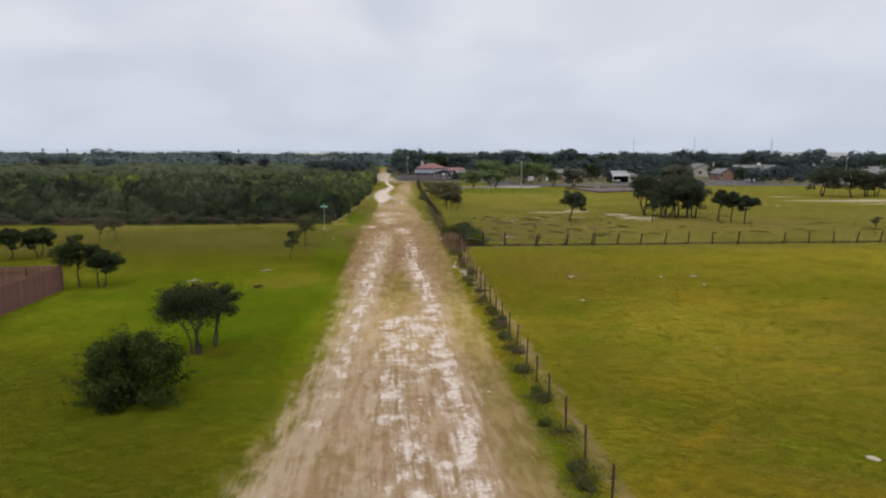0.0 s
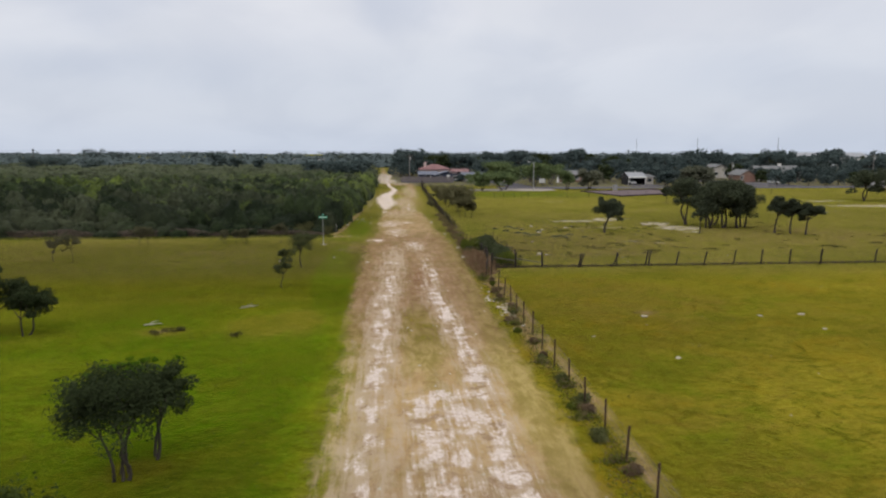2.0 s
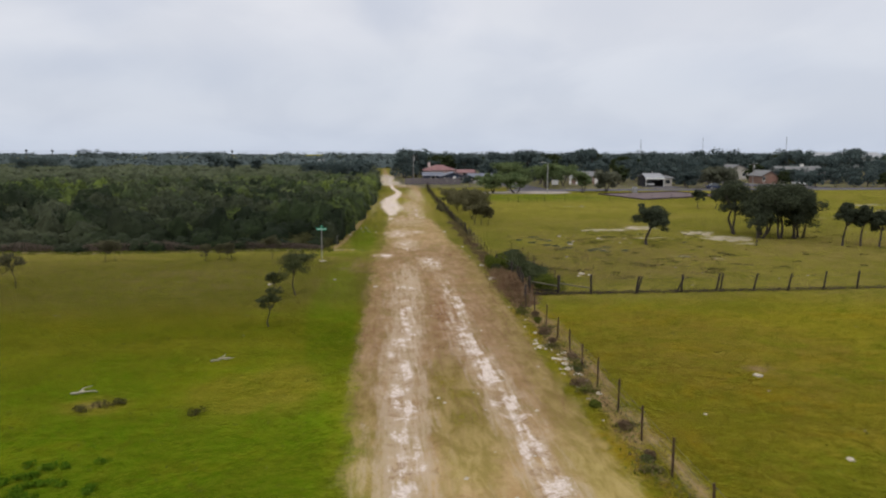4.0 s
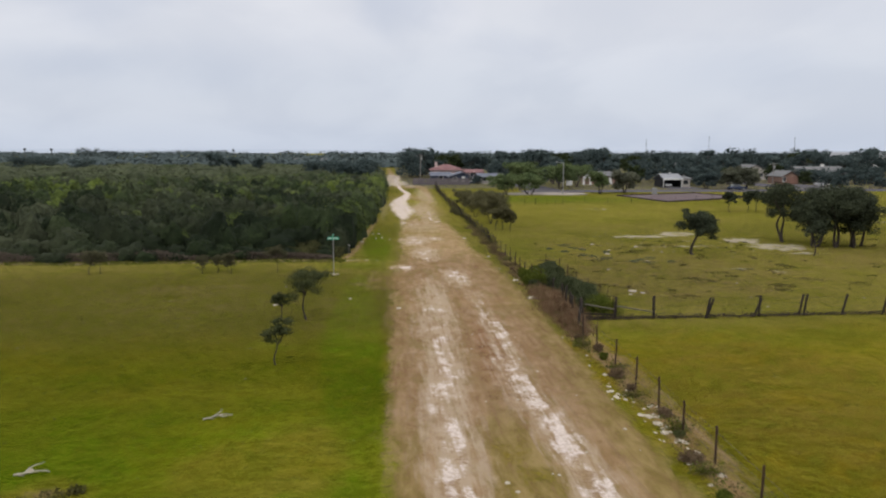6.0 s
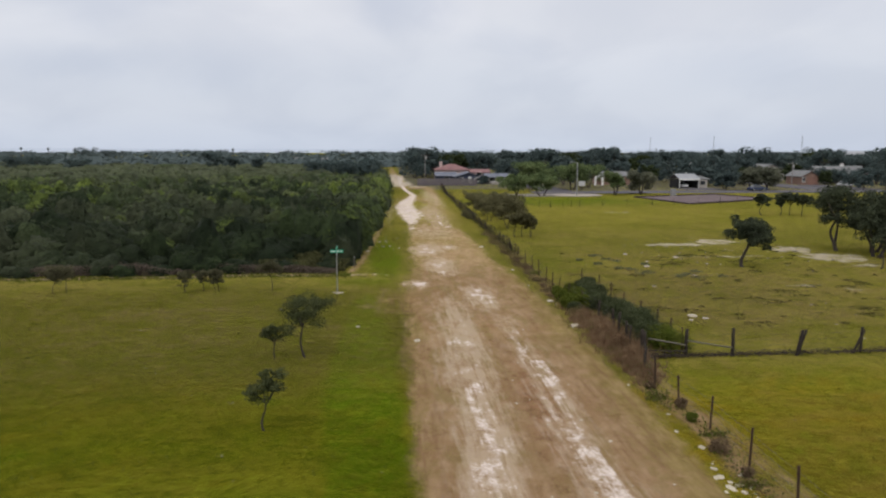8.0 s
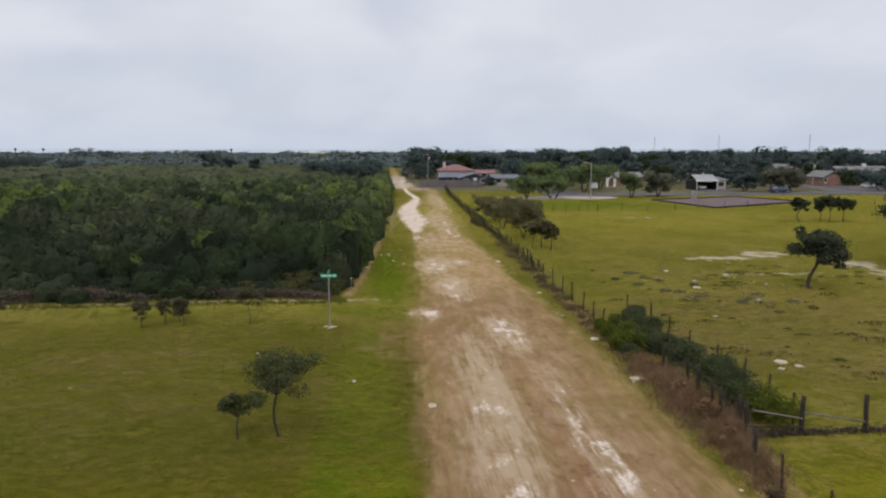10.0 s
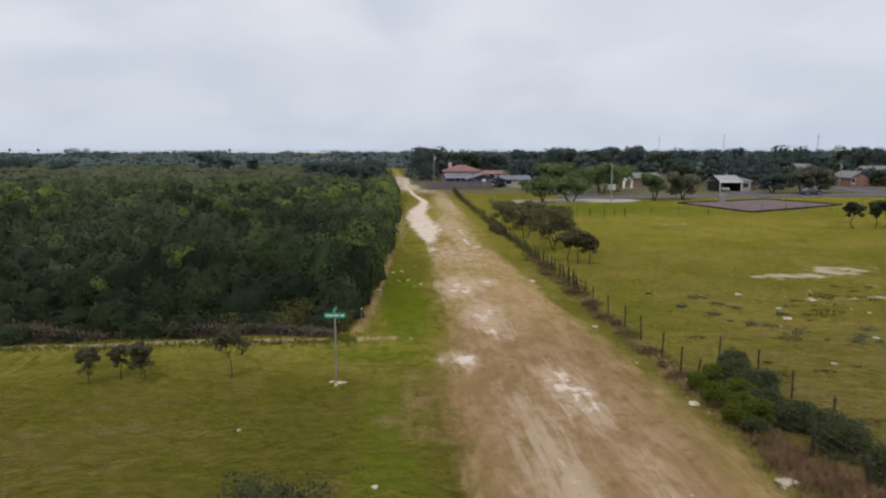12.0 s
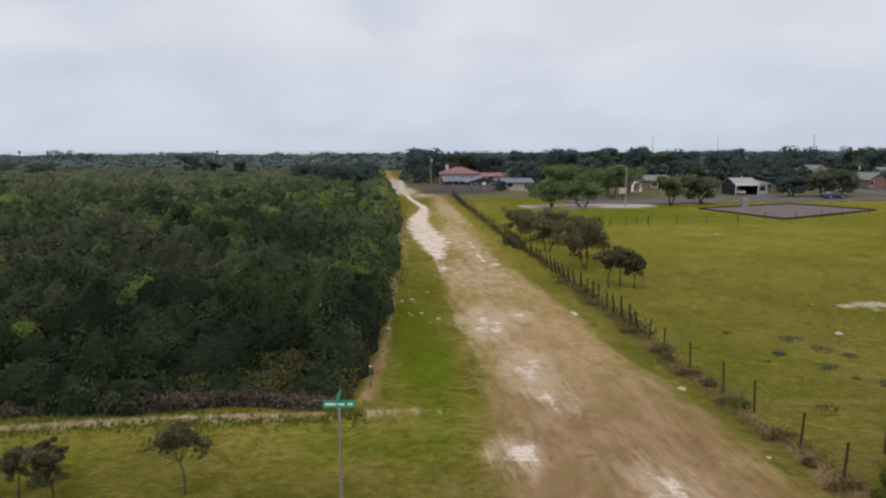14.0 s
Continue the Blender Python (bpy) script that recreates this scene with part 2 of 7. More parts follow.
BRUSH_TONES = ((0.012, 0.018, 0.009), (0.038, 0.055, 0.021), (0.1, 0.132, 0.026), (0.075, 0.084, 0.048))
M["rust_grass"] = foliage("rust_grass", (0.085, 0.05, 0.028), (0.22, 0.135, 0.078), (0.37, 0.265, 0.16), 2.6, 0.4)
M["dead_grass"] = foliage("dead_grass", (0.075, 0.058, 0.048), (0.12, 0.094, 0.078), (0.17, 0.135, 0.105), 0.5)
M["tussock"] = foliage("tussock", (0.055, 0.054, 0.018), (0.085, 0.084, 0.026), (0.13, 0.11, 0.045), 0.25, 0.3)
M["rank_growth"] = foliage("rank_growth", (0.042, 0.042, 0.02), (0.076, 0.075, 0.032), (0.115, 0.115, 0.046), 0.7, 0.3)
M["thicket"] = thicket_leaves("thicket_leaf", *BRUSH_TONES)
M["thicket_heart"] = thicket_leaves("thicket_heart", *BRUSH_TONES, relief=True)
# horizon leaves, paled and blued: the haze is put into their colour
M["hazed_leaf"] = foliage("hazed_leaf", (0.072, 0.094, 0.1), (0.088, 0.112, 0.114), (0.102, 0.126, 0.12), 0.05)
M["bark"] = plain("bark", (0.05, 0.042, 0.035), (0.085, 0.07, 0.058), 3, 0.9, 0.1, fine=22, bump=0.6)
M["pale_bark"] = plain("pale_bark", (0.11, 0.1, 0.08), (0.17, 0.15, 0.12), 3, 0.9, 0.1, fine=22, bump=0.5)
M["bleached_wood"] = plain("bleached_wood", (0.33, 0.3, 0.23), (0.44, 0.4, 0.32), 4, 0.9, 0.1, fine=30, bump=0.4, stretch=(1, 5, 5))
M["grey_pole"] = plain("grey_pole_wood", (0.2, 0.19, 0.175), (0.29, 0.275, 0.26), 3, 0.9, 0.1, fine=22, bump=0.4, stretch=(4, 4, 1))
M["rust"] = plain("rusty_steel", (0.05, 0.03, 0.024), (0.09, 0.05, 0.036), 6, 0.7, 0.3, 0.3, bump=0.3)
M["wire"] = plain("fence_wire", (0.09, 0.08, 0.075), (0.13, 0.115, 0.105), 9, 0.6, 0.4, 0.6)
M["post_wood"] = plain("weathered_post", (0.026, 0.021, 0.017), (0.05, 0.041, 0.034), 5, 0.9, 0.1, bump=0.5, stretch=(4, 4, 1))
M["picket"] = plain("cedar_picket", (0.17, 0.085, 0.07), (0.25, 0.135, 0.11), 1.5, 0.85, 0.15, bump=0.4, vary=0.45, stretch=(6, 6, 0.7))
M["grey_picket"] = plain("grey_picket", (0.13, 0.115, 0.12), (0.2, 0.172, 0.178), 1.0, 0.85, 0.15, bump=0.4, vary=0.4, stretch=(6, 6, 0.7))
M["steel"] = plain("galvanised_steel", (0.3, 0.3, 0.3), (0.42, 0.42, 0.41), 6, 0.45, 0.5, 0.6)
M["sign_green"] = plain("green_sign_sheet", (0.0, 0.27, 0.16), (0.004, 0.33, 0.2), 5, 0.4, 0.5, bump=0.03)
M["white_paint"] = plain("white_paint", (0.68, 0.67, 0.64), (0.78, 0.77, 0.74), 1.2, 0.6, 0.3, bump=0.06)
M["cream_wall"] = plain("cream_siding", (0.36, 0.33, 0.29), (0.45, 0.42, 0.375), 0.6, 0.7, 0.3)
M["salmon_wall"] = plain("salmon_stucco", (0.52, 0.38, 0.36), (0.6, 0.47, 0.44), 0.5, 0.8, 0.2)
M["red_roof"] = plain("red_roof", (0.165, 0.085, 0.088), (0.215, 0.118, 0.115), 0.6, 0.8, 0.2, fine=6)
M["slate_roof"] = plain("slate_grey_shingle", (0.1, 0.108, 0.14), (0.15, 0.16, 0.195), 0.5, 0.85, 0.2, fine=6)
M["grey_roof"] = plain("grey_shingle", (0.115, 0.116, 0.12), (0.175, 0.174, 0.174), 0.5, 0.85, 0.2, fine=6)
M["pale_roof"] = plain("pale_metal_roof", (0.185, 0.19, 0.205), (0.24, 0.247, 0.262), 0.5, 0.5, 0.4, fine=6)
M["brick_wall"] = plain("brown_brick", (0.2, 0.125, 0.095), (0.28, 0.18, 0.14), 0.6, 0.85, 0.2, fine=9)
M["navy_wall"] = plain("dark_blue_siding", (0.03, 0.04, 0.07), (0.05, 0.06, 0.1), 0.6, 0.7, 0.3)
M["orange_door"] = plain("orange_brown_door", (0.2, 0.11, 0.085), (0.26, 0.145, 0.11), 0.9, 0.6, 0.3)
M["dark_inside"] = plain("dark_interior", (0.02, 0.02, 0.022), (0.035, 0.034, 0.034), 0.9, 0.9, 0.1)
M["glass"] = plain("window_glass", (0.03, 0.035, 0.04), (0.05, 0.055, 0.06), 0.4, 0.08, 0.6, bump=0.0)
M["white_car"] = plain("white_car_paint", (0.48, 0.48, 0.48), (0.54, 0.54, 0.54), 0.8, 0.25, 0.5, bump=0.0)
M["blue_car"] = plain("blue_car_paint", (0.025, 0.035, 0.07), (0.035, 0.05, 0.095), 0.8, 0.25, 0.5, bump=0.0)
M["tyre"] = plain("tyre_rubber", (0.012, 0.012, 0.012), (0.02, 0.02, 0.02), 4, 0.9, 0.2)
M["rock"] = plain("limestone", (0.34, 0.295, 0.22), (0.47, 0.42, 0.33), 3, 0.9, 0.15, bump=0.5)
M["concrete"] = plain("pale_concrete", (0.25, 0.215, 0.18), (0.33, 0.29, 0.25), 0.25, 0.9, 0.2, fine=5)
M["asphalt"] = plain("worn_asphalt", (0.066, 0.061, 0.07), (0.1, 0.092, 0.1), 0.2, 0.9, 0.2, fine=6)
M["pit_gravel"] = plain("pit_gravel", (0.1, 0.076, 0.08), (0.145, 0.11, 0.112), 0.35, 0.95, 0.1, fine=5, bump=0.4)
M["black_edge"] = plain("black_border_timber", (0.026, 0.017, 0.016), (0.045, 0.03, 0.028), 2, 0.8, 0.2)
M["grey_metal"] = plain("grey_cabinet", (0.2, 0.2, 0.2), (0.27, 0.27, 0.26), 2, 0.6, 0.4)
M["mast"] = plain("mast_steel", (0.2, 0.21, 0.23), (0.28, 0.29, 0.31), 0.5, 0.6, 0.3)


def ground_material():
    n = Nodes("field_and_dirt_road", 1.0, 0.0)
    road, chalk, lush, dry, sand, gold, thatch = (n.attr(k) for k in ("road", "chalk", "lush", "dry", "sand", "gold", "thatch"))
    broad = n.noise(0.07, 4, 0.6)
    patch = n.noise(0.35, 5, 0.62, None, 0.4)
    mid = n.noise(1.4, 4, 0.6)
    fine = n.noise(7.0, 4, 0.7)
    speck = n.noise(26.0, 2, 0.7)
    cross = n.noise(0.8, 5, 0.68, (0.8, 0.9, 1.0), 0.5)
    rough = n.noise(0.8, 6, 0.62, (1.0, 0.75, 1.0), 0.3)
    # grass: olive, with yellow and green drifts, brown thatch and clumps
    tuft = n.noise(2.6, 5, 0.65, (0.8, 1.1, 1.0), 0.5)
    olive, yellow, green, brown = (0.09, 0.088, 0.016), (0.155, 0.132, 0.032), (0.042, 0.082, 0.004), (0.096, 0.066, 0.026)
    g = n.mix(n.step(broad, 0.38, 0.62), olive, yellow)
    g = n.mix(n.math("MULTIPLY", n.step(patch, 0.42, 0.68), 0.65), g, (0.08, 0.096, 0.005))
    g = n.mix(n.math("MULTIPLY", n.step(cross, 0.5, 0.7), 0.5), g, (0.165, 0.137, 0.034))
    gd = n.math("ADD", gold, n.math("MULTIPLY", n.math("SUBTRACT", patch, 0.5), 0.9))
    g = n.mix(n.math("MULTIPLY", n.step(gd, 0.1, 0.9), 0.85), g, (0.25, 0.215, 0.044))
    lu = n.math("ADD", lush, n.math("MULTIPLY", n.math("SUBTRACT", patch, 0.5), 1.1))
    g = n.mix(n.math("MULTIPLY", n.step(lu, 0.15, 0.95), 0.92), g, green)
    dr = n.math("ADD", dry, n.math("MULTIPLY", n.math("SUBTRACT", mid, 0.5), 1.1))
    g = n.mix(n.math("MULTIPLY", n.step(dr, 0.25, 0.9), 0.8), g, brown)
    th = n.math("ADD", thatch, n.math("MULTIPLY", n.math("SUBTRACT", patch, 0.5), 1.0))
    g = n.mix(n.math("MULTIPLY", n.step(th, 0.05, 0.9), 0.85), g, n.mix(n.step(mid, 0.4, 0.65), (0.05, 0.057, 0.009), (0.082, 0.068, 0.018)))
    calm = n.math("SUBTRACT", 1.0, n.math("MULTIPLY", lush, 0.7), True)
    g = n.mix(n.math("MULTIPLY", n.step(tuft, 0.48, 0.62), 0.68), g, (0.034, 0.042, 0.004))
    g = n.mix(n.math("MULTIPLY", n.step(tuft, 0.44, 0.34), n.math("MULTIPLY", calm, 0.4)), g, (0.2, 0.175, 0.04))
    g = n.mix(n.math("MULTIPLY", n.step(mid, 0.5, 0.7), n.math("MULTIPLY", calm, 0.4)), g, (0.18, 0.152, 0.036))
    g = n.mix(n.math("MULTIPLY", n.step(fine, 0.5, 0.78), 0.6), g, (0.026, 0.032, 0.002))
    g = n.mix(n.math("MULTIPLY", n.step(n.noise(4.6, 4, 0.7, (0.7, 1.2, 1.0), 0.6), 0.52, 0.66), 0.55), g, (0.03, 0.036, 0.003))
    g = n.mix(n.math("MULTIPLY", n.step(speck, 0.5, 0.8), n.math("MULTIPLY", calm, 0.25)), g, (0.16, 0.14, 0.016))
    # rough pasture: brown and rusty streaks, tufts lying across
    ps = n.math("ADD", n.attr("pasture"), n.math("MULTIPLY", n.math("SUBTRACT", n.noise(0.45, 6, 0.7, (0.65, 1.2, 1.0), 0.7), 0.5), 1.6))
    g = n.mix(n.math("MULTIPLY", n.step(ps, 0.3, 0.85), 0.85), g, n.mix(n.step(mid, 0.42, 0.62), (0.108, 0.076, 0.028), (0.145, 0.106, 0.044)))
    g = n.mix(n.math("MULTIPLY", n.math("MULTIPLY", n.attr("pasture"), n.step(n.noise(0.8, 6, 0.7, (0.6, 1.3, 1.0), 0.8), 0.5, 0.64)), 1.0), g, (0.04, 0.043, 0.011))
    yd = n.math("ADD", n.attr("yard"), n.math("MULTIPLY", n.math("SUBTRACT", patch, 0.5), 0.5))
    g = n.mix(n.math("MULTIPLY", n.step(yd, 0.3, 0.7), 0.85), g, n.mix(n.step(mid, 0.4, 0.6), (0.06, 0.057, 0.05), (0.092, 0.085, 0.078)))
    # bare earth of the road: tan, with wheel streaks along it, brown clods and pits, dead grass at its edges
    worn = n.noise(1.2, 7, 0.7, (1.25, 0.4, 1.0), 0.3)
    clod = n.noise(1.5, 6, 0.72, None, 0.8)
    d = n.mix(n.step(worn, 0.3, 0.7), (0.255, 0.172, 0.095), (0.33, 0.238, 0.148))
    d = n.mix(n.math("MULTIPLY", n.step(patch, 0.42, 0.68), 0.6), d, (0.2, 0.122, 0.062))
    d = n.mix(n.math("MULTIPLY", n.step(n.noise(0.6, 5, 0.65, (1.3, 0.45, 1.0), 0.6), 0.46, 0.64), 0.6), d, (0.19, 0.15, 0.062))
    d = n.mix(n.math("MULTIPLY", n.step(clod, 0.54, 0.68), 0.6), d, (0.135, 0.08, 0.04))
    d = n.mix(n.math("MULTIPLY", n.step(fine, 0.5, 0.8), 0.4), d, (0.12, 0.075, 0.038))
    d = n.mix(n.math("MULTIPLY", n.step(n.math("ADD", n.attr("russet"), n.math("MULTIPLY", n.math("SUBTRACT", mid, 0.5), 1.4)), 0.3, 0.9), 0.75), d, n.mix(n.step(clod, 0.4, 0.6), (0.27, 0.155, 0.095), (0.15, 0.08, 0.045)))
    vg = n.math("ADD", n.attr("verge"), n.math("MULTIPLY", n.math("SUBTRACT", mid, 0.5), 1.0))
    d = n.mix(n.math("MULTIPLY", n.step(vg, 0.2, 0.8), 0.8), d, n.mix(n.step(worn, 0.4, 0.62), (0.155, 0.122, 0.038), (0.25, 0.195, 0.08)))
    groove = n.noise(2.0, 5, 0.65, (1.7, 0.12, 1.0), 0.3)
    ruts = n.math("MULTIPLY", n.math("SUBTRACT", groove, 0.5), n.math("MAXIMUM", n.attr("turf"), n.attr("dark_road")))
    d = n.mix(n.math("MULTIPLY", n.step(groove, 0.5, 0.64), n.math("MULTIPLY", n.attr("dark_road"), 0.5)), d, (0.17, 0.105, 0.06))
    rd = n.math("ADD", road, n.math("ADD", n.math("MULTIPLY", n.math("SUBTRACT", patch, 0.5), 0.6), n.math("ADD", n.math("MULTIPLY", n.math("SUBTRACT", fine, 0.5), 0.5), n.math("MULTIPLY", n.math("SUBTRACT", worn, 0.5), 0.8))))
    g = n.mix(1.0, g, (0.97, 0.91, 1.15), "MULTIPLY")
    drift = n.noise(0.17, 5, 0.68, (0.8, 1.0, 1.0), 1.0)
    spot = n.noise(0.6, 6, 0.72, (0.95, 0.85, 1.0), 1.0)
    g = n.mix(n.math("MULTIPLY", n.math("MULTIPLY", n.attr("turf"), n.step(drift, 0.5, 0.62)), n.math("MULTIPLY", n.step(spot, 0.34, 0.58), n.math("SUBTRACT", 0.75, n.math("MULTIPLY", n.attr("west"), 0.45)))), g, (0.165, 0.108, 0.022))
    g = n.mix(n.math("MULTIPLY", n.math("MULTIPLY", n.attr("turf"), n.step(drift, 0.46, 0.34)), n.math("MULTIPLY", n.step(spot, 0.36, 0.6), 0.7)), g, (0.058, 0.095, 0.006))
    g = n.mix(n.math("MULTIPLY", n.step(spot, 0.52, 0.64), 0.8), g, (0.042, 0.045, 0.008))
    blot = n.noise(0.14, 7, 0.72, (1.0, 0.8, 1.0), 1.0)
    g = n.mix(n.math("MULTIPLY", n.step(blot, 0.5, 0.64), 0.52), g, (0.05, 0.05, 0.01))
    mown = n.noise(0.3, 7, 0.72, (1.0, 0.8, 1.0), 1.2)
    g = n.mix(n.math("MULTIPLY", n.math("MULTIPLY", n.step(mown, 0.5, 0.68), n.step(blot, 0.6, 0.4)), n.math("ADD", 0.2, n.math("MULTIPLY", n.attr("west"), 0.4))), g, (0.15, 0.138, 0.026))
    # the near lots have a richer turf; view brightness is painted into the colour
    g = n.mix(n.attr("fresh"), g, n.mix(1.0, g, (1.25, 1.23, 1.08), "MULTIPLY"))
    g = n.mix(n.math("MULTIPLY", n.attr("fresh"), n.attr("west")), g, n.mix(1.0, g, (0.98, 1.28, 0.8), "MULTIPLY"))
    # darker tone of ground seen steeply from above, painted into the grass
    g = n.mix(n.attr("deep"), g, n.mix(1.0, g, (0.725, 0.715, 0.8), "MULTIPLY"))
    g = n.mix(n.attr("turf"), g, n.mix(1.0, g, (1.05, 1.02, 0.38), "MULTIPLY"))
    g = n.mix(n.attr("west"), g, n.mix(1.0, g, (0.85, 1.0, 0.8), "MULTIPLY"))
    d = n.mix(1.0, d, (1.12, 1.1, 1.06), "MULTIPLY")
    # the same brightening is painted into the earth of the road
    d = n.mix(n.math("MULTIPLY", n.attr("fresh"), n.attr("turf")), d, n.mix(1.0, d, (1.24, 1.25, 1.12), "MULTIPLY"))
    # some stretches of the road earth are darker
    d = n.mix(n.attr("dark_road"), d, n.mix(1.0, d, (0.8, 0.765, 0.8), "MULTIPLY"))
    col = n.mix(n.step(rd, 0.25, 0.75), g, d)
    # caliche: a chalky film, and a broken white crust with brown pits in it
    film = n.math("ADD", n.attr("film"), n.math("MULTIPLY", n.math("SUBTRACT", worn, 0.5), 1.5))
    film = n.math("ADD", film, n.math("MULTIPLY", n.math("SUBTRACT", mid, 0.5), 0.7))
    film = n.math("ADD", film, n.math("MULTIPLY", ruts, 2.0))
    col = n.mix(n.math("MULTIPLY", n.math("MULTIPLY", n.step(film, 0.2, 0.95), n.step(n.attr("film"), 0.05, 0.35)), 0.72), col, (0.405, 0.315, 0.23))
    pit = n.step(n.noise(0.9, 6, 0.7, (0.9, 1.1, 1.0), 1.0), 0.52, 0.62)
    col = n.mix(n.math("MULTIPLY", n.math("MULTIPLY", pit, n.step(chalk, 0.3, 0.6)), 0.75), col, n.mix(n.step(fine, 0.4, 0.6), (0.2, 0.12, 0.07), (0.29, 0.2, 0.125)))
    ck = n.math("ADD", n.math("MULTIPLY", chalk, 1.0), n.math("ADD", n.math("MULTIPLY", n.math("SUBTRACT", rough, 0.5), 2.6), n.math("ADD", n.math("MULTIPLY", n.math("SUBTRACT", fine, 0.5), 0.55), n.math("ADD", n.math("MULTIPLY", n.math("SUBTRACT", worn, 0.5), 0.9), n.math("MULTIPLY", ruts, 1.4)))))
    white = n.mix(n.step(fine, 0.32, 0.66), (0.45, 0.365, 0.315), (0.69, 0.6, 0.56))
    crust = n.math("MULTIPLY", n.step(ck, 0.5, 1.02), n.step(chalk, 0.1, 0.4))
    col = n.mix(n.math("MULTIPLY", crust, n.math("SUBTRACT", 0.92, n.math("MULTIPLY", pit, 0.7))), col, white)
    # sand and spoil in the paddock
    sd = n.math("ADD", sand, n.math("ADD", n.math("MULTIPLY", n.math("SUBTRACT", rough, 0.5), 2.4), n.math("MULTIPLY", n.math("SUBTRACT", fine, 0.5), 0.8)))
    col = n.mix(n.math("MULTIPLY", n.step(sd, 0.45, 0.85), 0.85), col, n.mix(n.step(fine, 0.35, 0.65), (0.27, 0.22, 0.17), (0.47, 0.41, 0.355)))
    relief = n.math("ADD", n.math("MULTIPLY", fine, 0.6), n.math("ADD", n.math("MULTIPLY", mid, 0.8), n.math("MULTIPLY", speck, 0.25)))
    n.bump(n.math("ADD", relief, n.math("MULTIPLY", clod, 0.9)), 0.9, 0.16)
    # a field of blades gathers light when it is seen flat along the ground
    n.put(n.math("MULTIPLY", n.math("SUBTRACT", 1.0, n.math("MULTIPLY", n.step(rd, 0.25, 0.75), 0.75)), n.math("ADD", 0.29, n.math("MULTIPLY", n.attr("pasture"), 0.22))), n.p.inputs["Sheen Weight"])
    n.p.inputs["Sheen Roughness"].default_value = 0.17
    n.put((0.86, 0.84, 0.08), n.p.inputs["Sheen Tint"])
    return n.done(col)


M["ground"] = ground_material()


# ---- mesh helpers ----
def mesh_np(name, verts, faces, material, attrs=None, smooth=False):
    """A mesh from an array of vertices and one of triangles or quads."""
    verts, faces = np.asarray(verts, np.float32), np.asarray(faces, np.int32)
    me = bpy.data.meshes.new(name)
    k = faces.shape[1]
    me.vertices.add(len(verts))
    me.vertices.foreach_set("co", verts.ravel())
    me.loops.add(faces.size)
    me.loops.foreach_set("vertex_index", faces.ravel())
    me.polygons.add(len(faces))
    me.polygons.foreach_set("loop_start", np.arange(0, faces.size, k, dtype=np.int32))
    if smooth:
        me.polygons.foreach_set("use_smooth", np.ones(len(faces), bool))
    for key, values in (attrs or {}).items():
        a = me.attributes.new(key, "FLOAT", "POINT")
        a.data.foreach_set("value", np.asarray(values, np.float32))
    me.update(calc_edges=True)
    me.materials.append(material)
    return me


def part(name, bm, material, parent=None, label=""):
    """Links a bmesh, or a mesh, as one object under a thing or a part."""
    if isinstance(bm, bmesh.types.BMesh):
        me = bpy.data.meshes.new(name)
        bm.to_mesh(me)
        bm.free()
        me.materials.append(material)
    else:
        me = bm
    ob = new(name, me)
    ob.parent = parent
    return tagged(ob, label)


def thing(name, m, label, category, group="", kind=""):
    ob = tagged(new(name), label, category, group, kind)
    ob.matrix_basis = m
    return ob


def boxed(bm, x0, y0, z0, x1, y1, z1, bevel=0.0):
    made = bmesh.ops.create_cube(bm, size=1.0, matrix=Matrix.Translation(((x0 + x1) / 2, (y0 + y1) / 2, (z0 + z1) / 2)) @ Matrix.Diagonal((x1 - x0, y1 - y0, z1 - z0, 1)))
    if bevel:
        edges = {e for v in made["verts"] for e in v.link_edges}
        bmesh.ops.bevel(bm, geom=list(edges), offset=bevel, segments=1, affect="EDGES")
    return bm


def box(x0, y0, z0, x1, y1, z1, bevel=0.0):
    return boxed(bmesh.new(), x0, y0, z0, x1, y1, z1, bevel)


def tube(points, radii, sides=6):
    """Vertices and quads of a tapering tube along points."""
    pts = np.asarray(points, float)
    rad = np.asarray(radii, float)
    d = np.gradient(pts, axis=0)
    d /= np.linalg.norm(d, axis=1)[:, None] + 1e-9
    ref = np.array([1.0, 0.13, 0.05]) if abs(d[0][0]) < 0.8 else np.array([0.05, 1.0, 0.1])
    u = np.cross(d, ref)
    u /= np.linalg.norm(u, axis=1)[:, None]
    v = np.cross(d, u)
    a = np.arange(sides) * 2 * np.pi / sides
    ring = pts[:, None] + rad[:, None, None] * (np.cos(a)[None, :, None] * u[:, None] + np.sin(a)[None, :, None] * v[:, None])
    n = len(pts)
    i, j = np.meshgrid(np.arange(n - 1), np.arange(sides), indexing="ij")
    k = (j + 1) % sides
    quads = np.stack([i * sides + j, i * sides + k, (i + 1) * sides + k, (i + 1) * sides + j], -1).reshape(-1, 4)
    return ring.reshape(-1, 3), quads


def joined(pieces):
    """One set of vertices and faces from several."""
    vs, fs, base = [], [], 0
    for v, f in pieces:
        vs.append(v)
        fs.append(np.asarray(f) + base)
        base += len(v)
    return np.concatenate(vs), np.concatenate(fs)


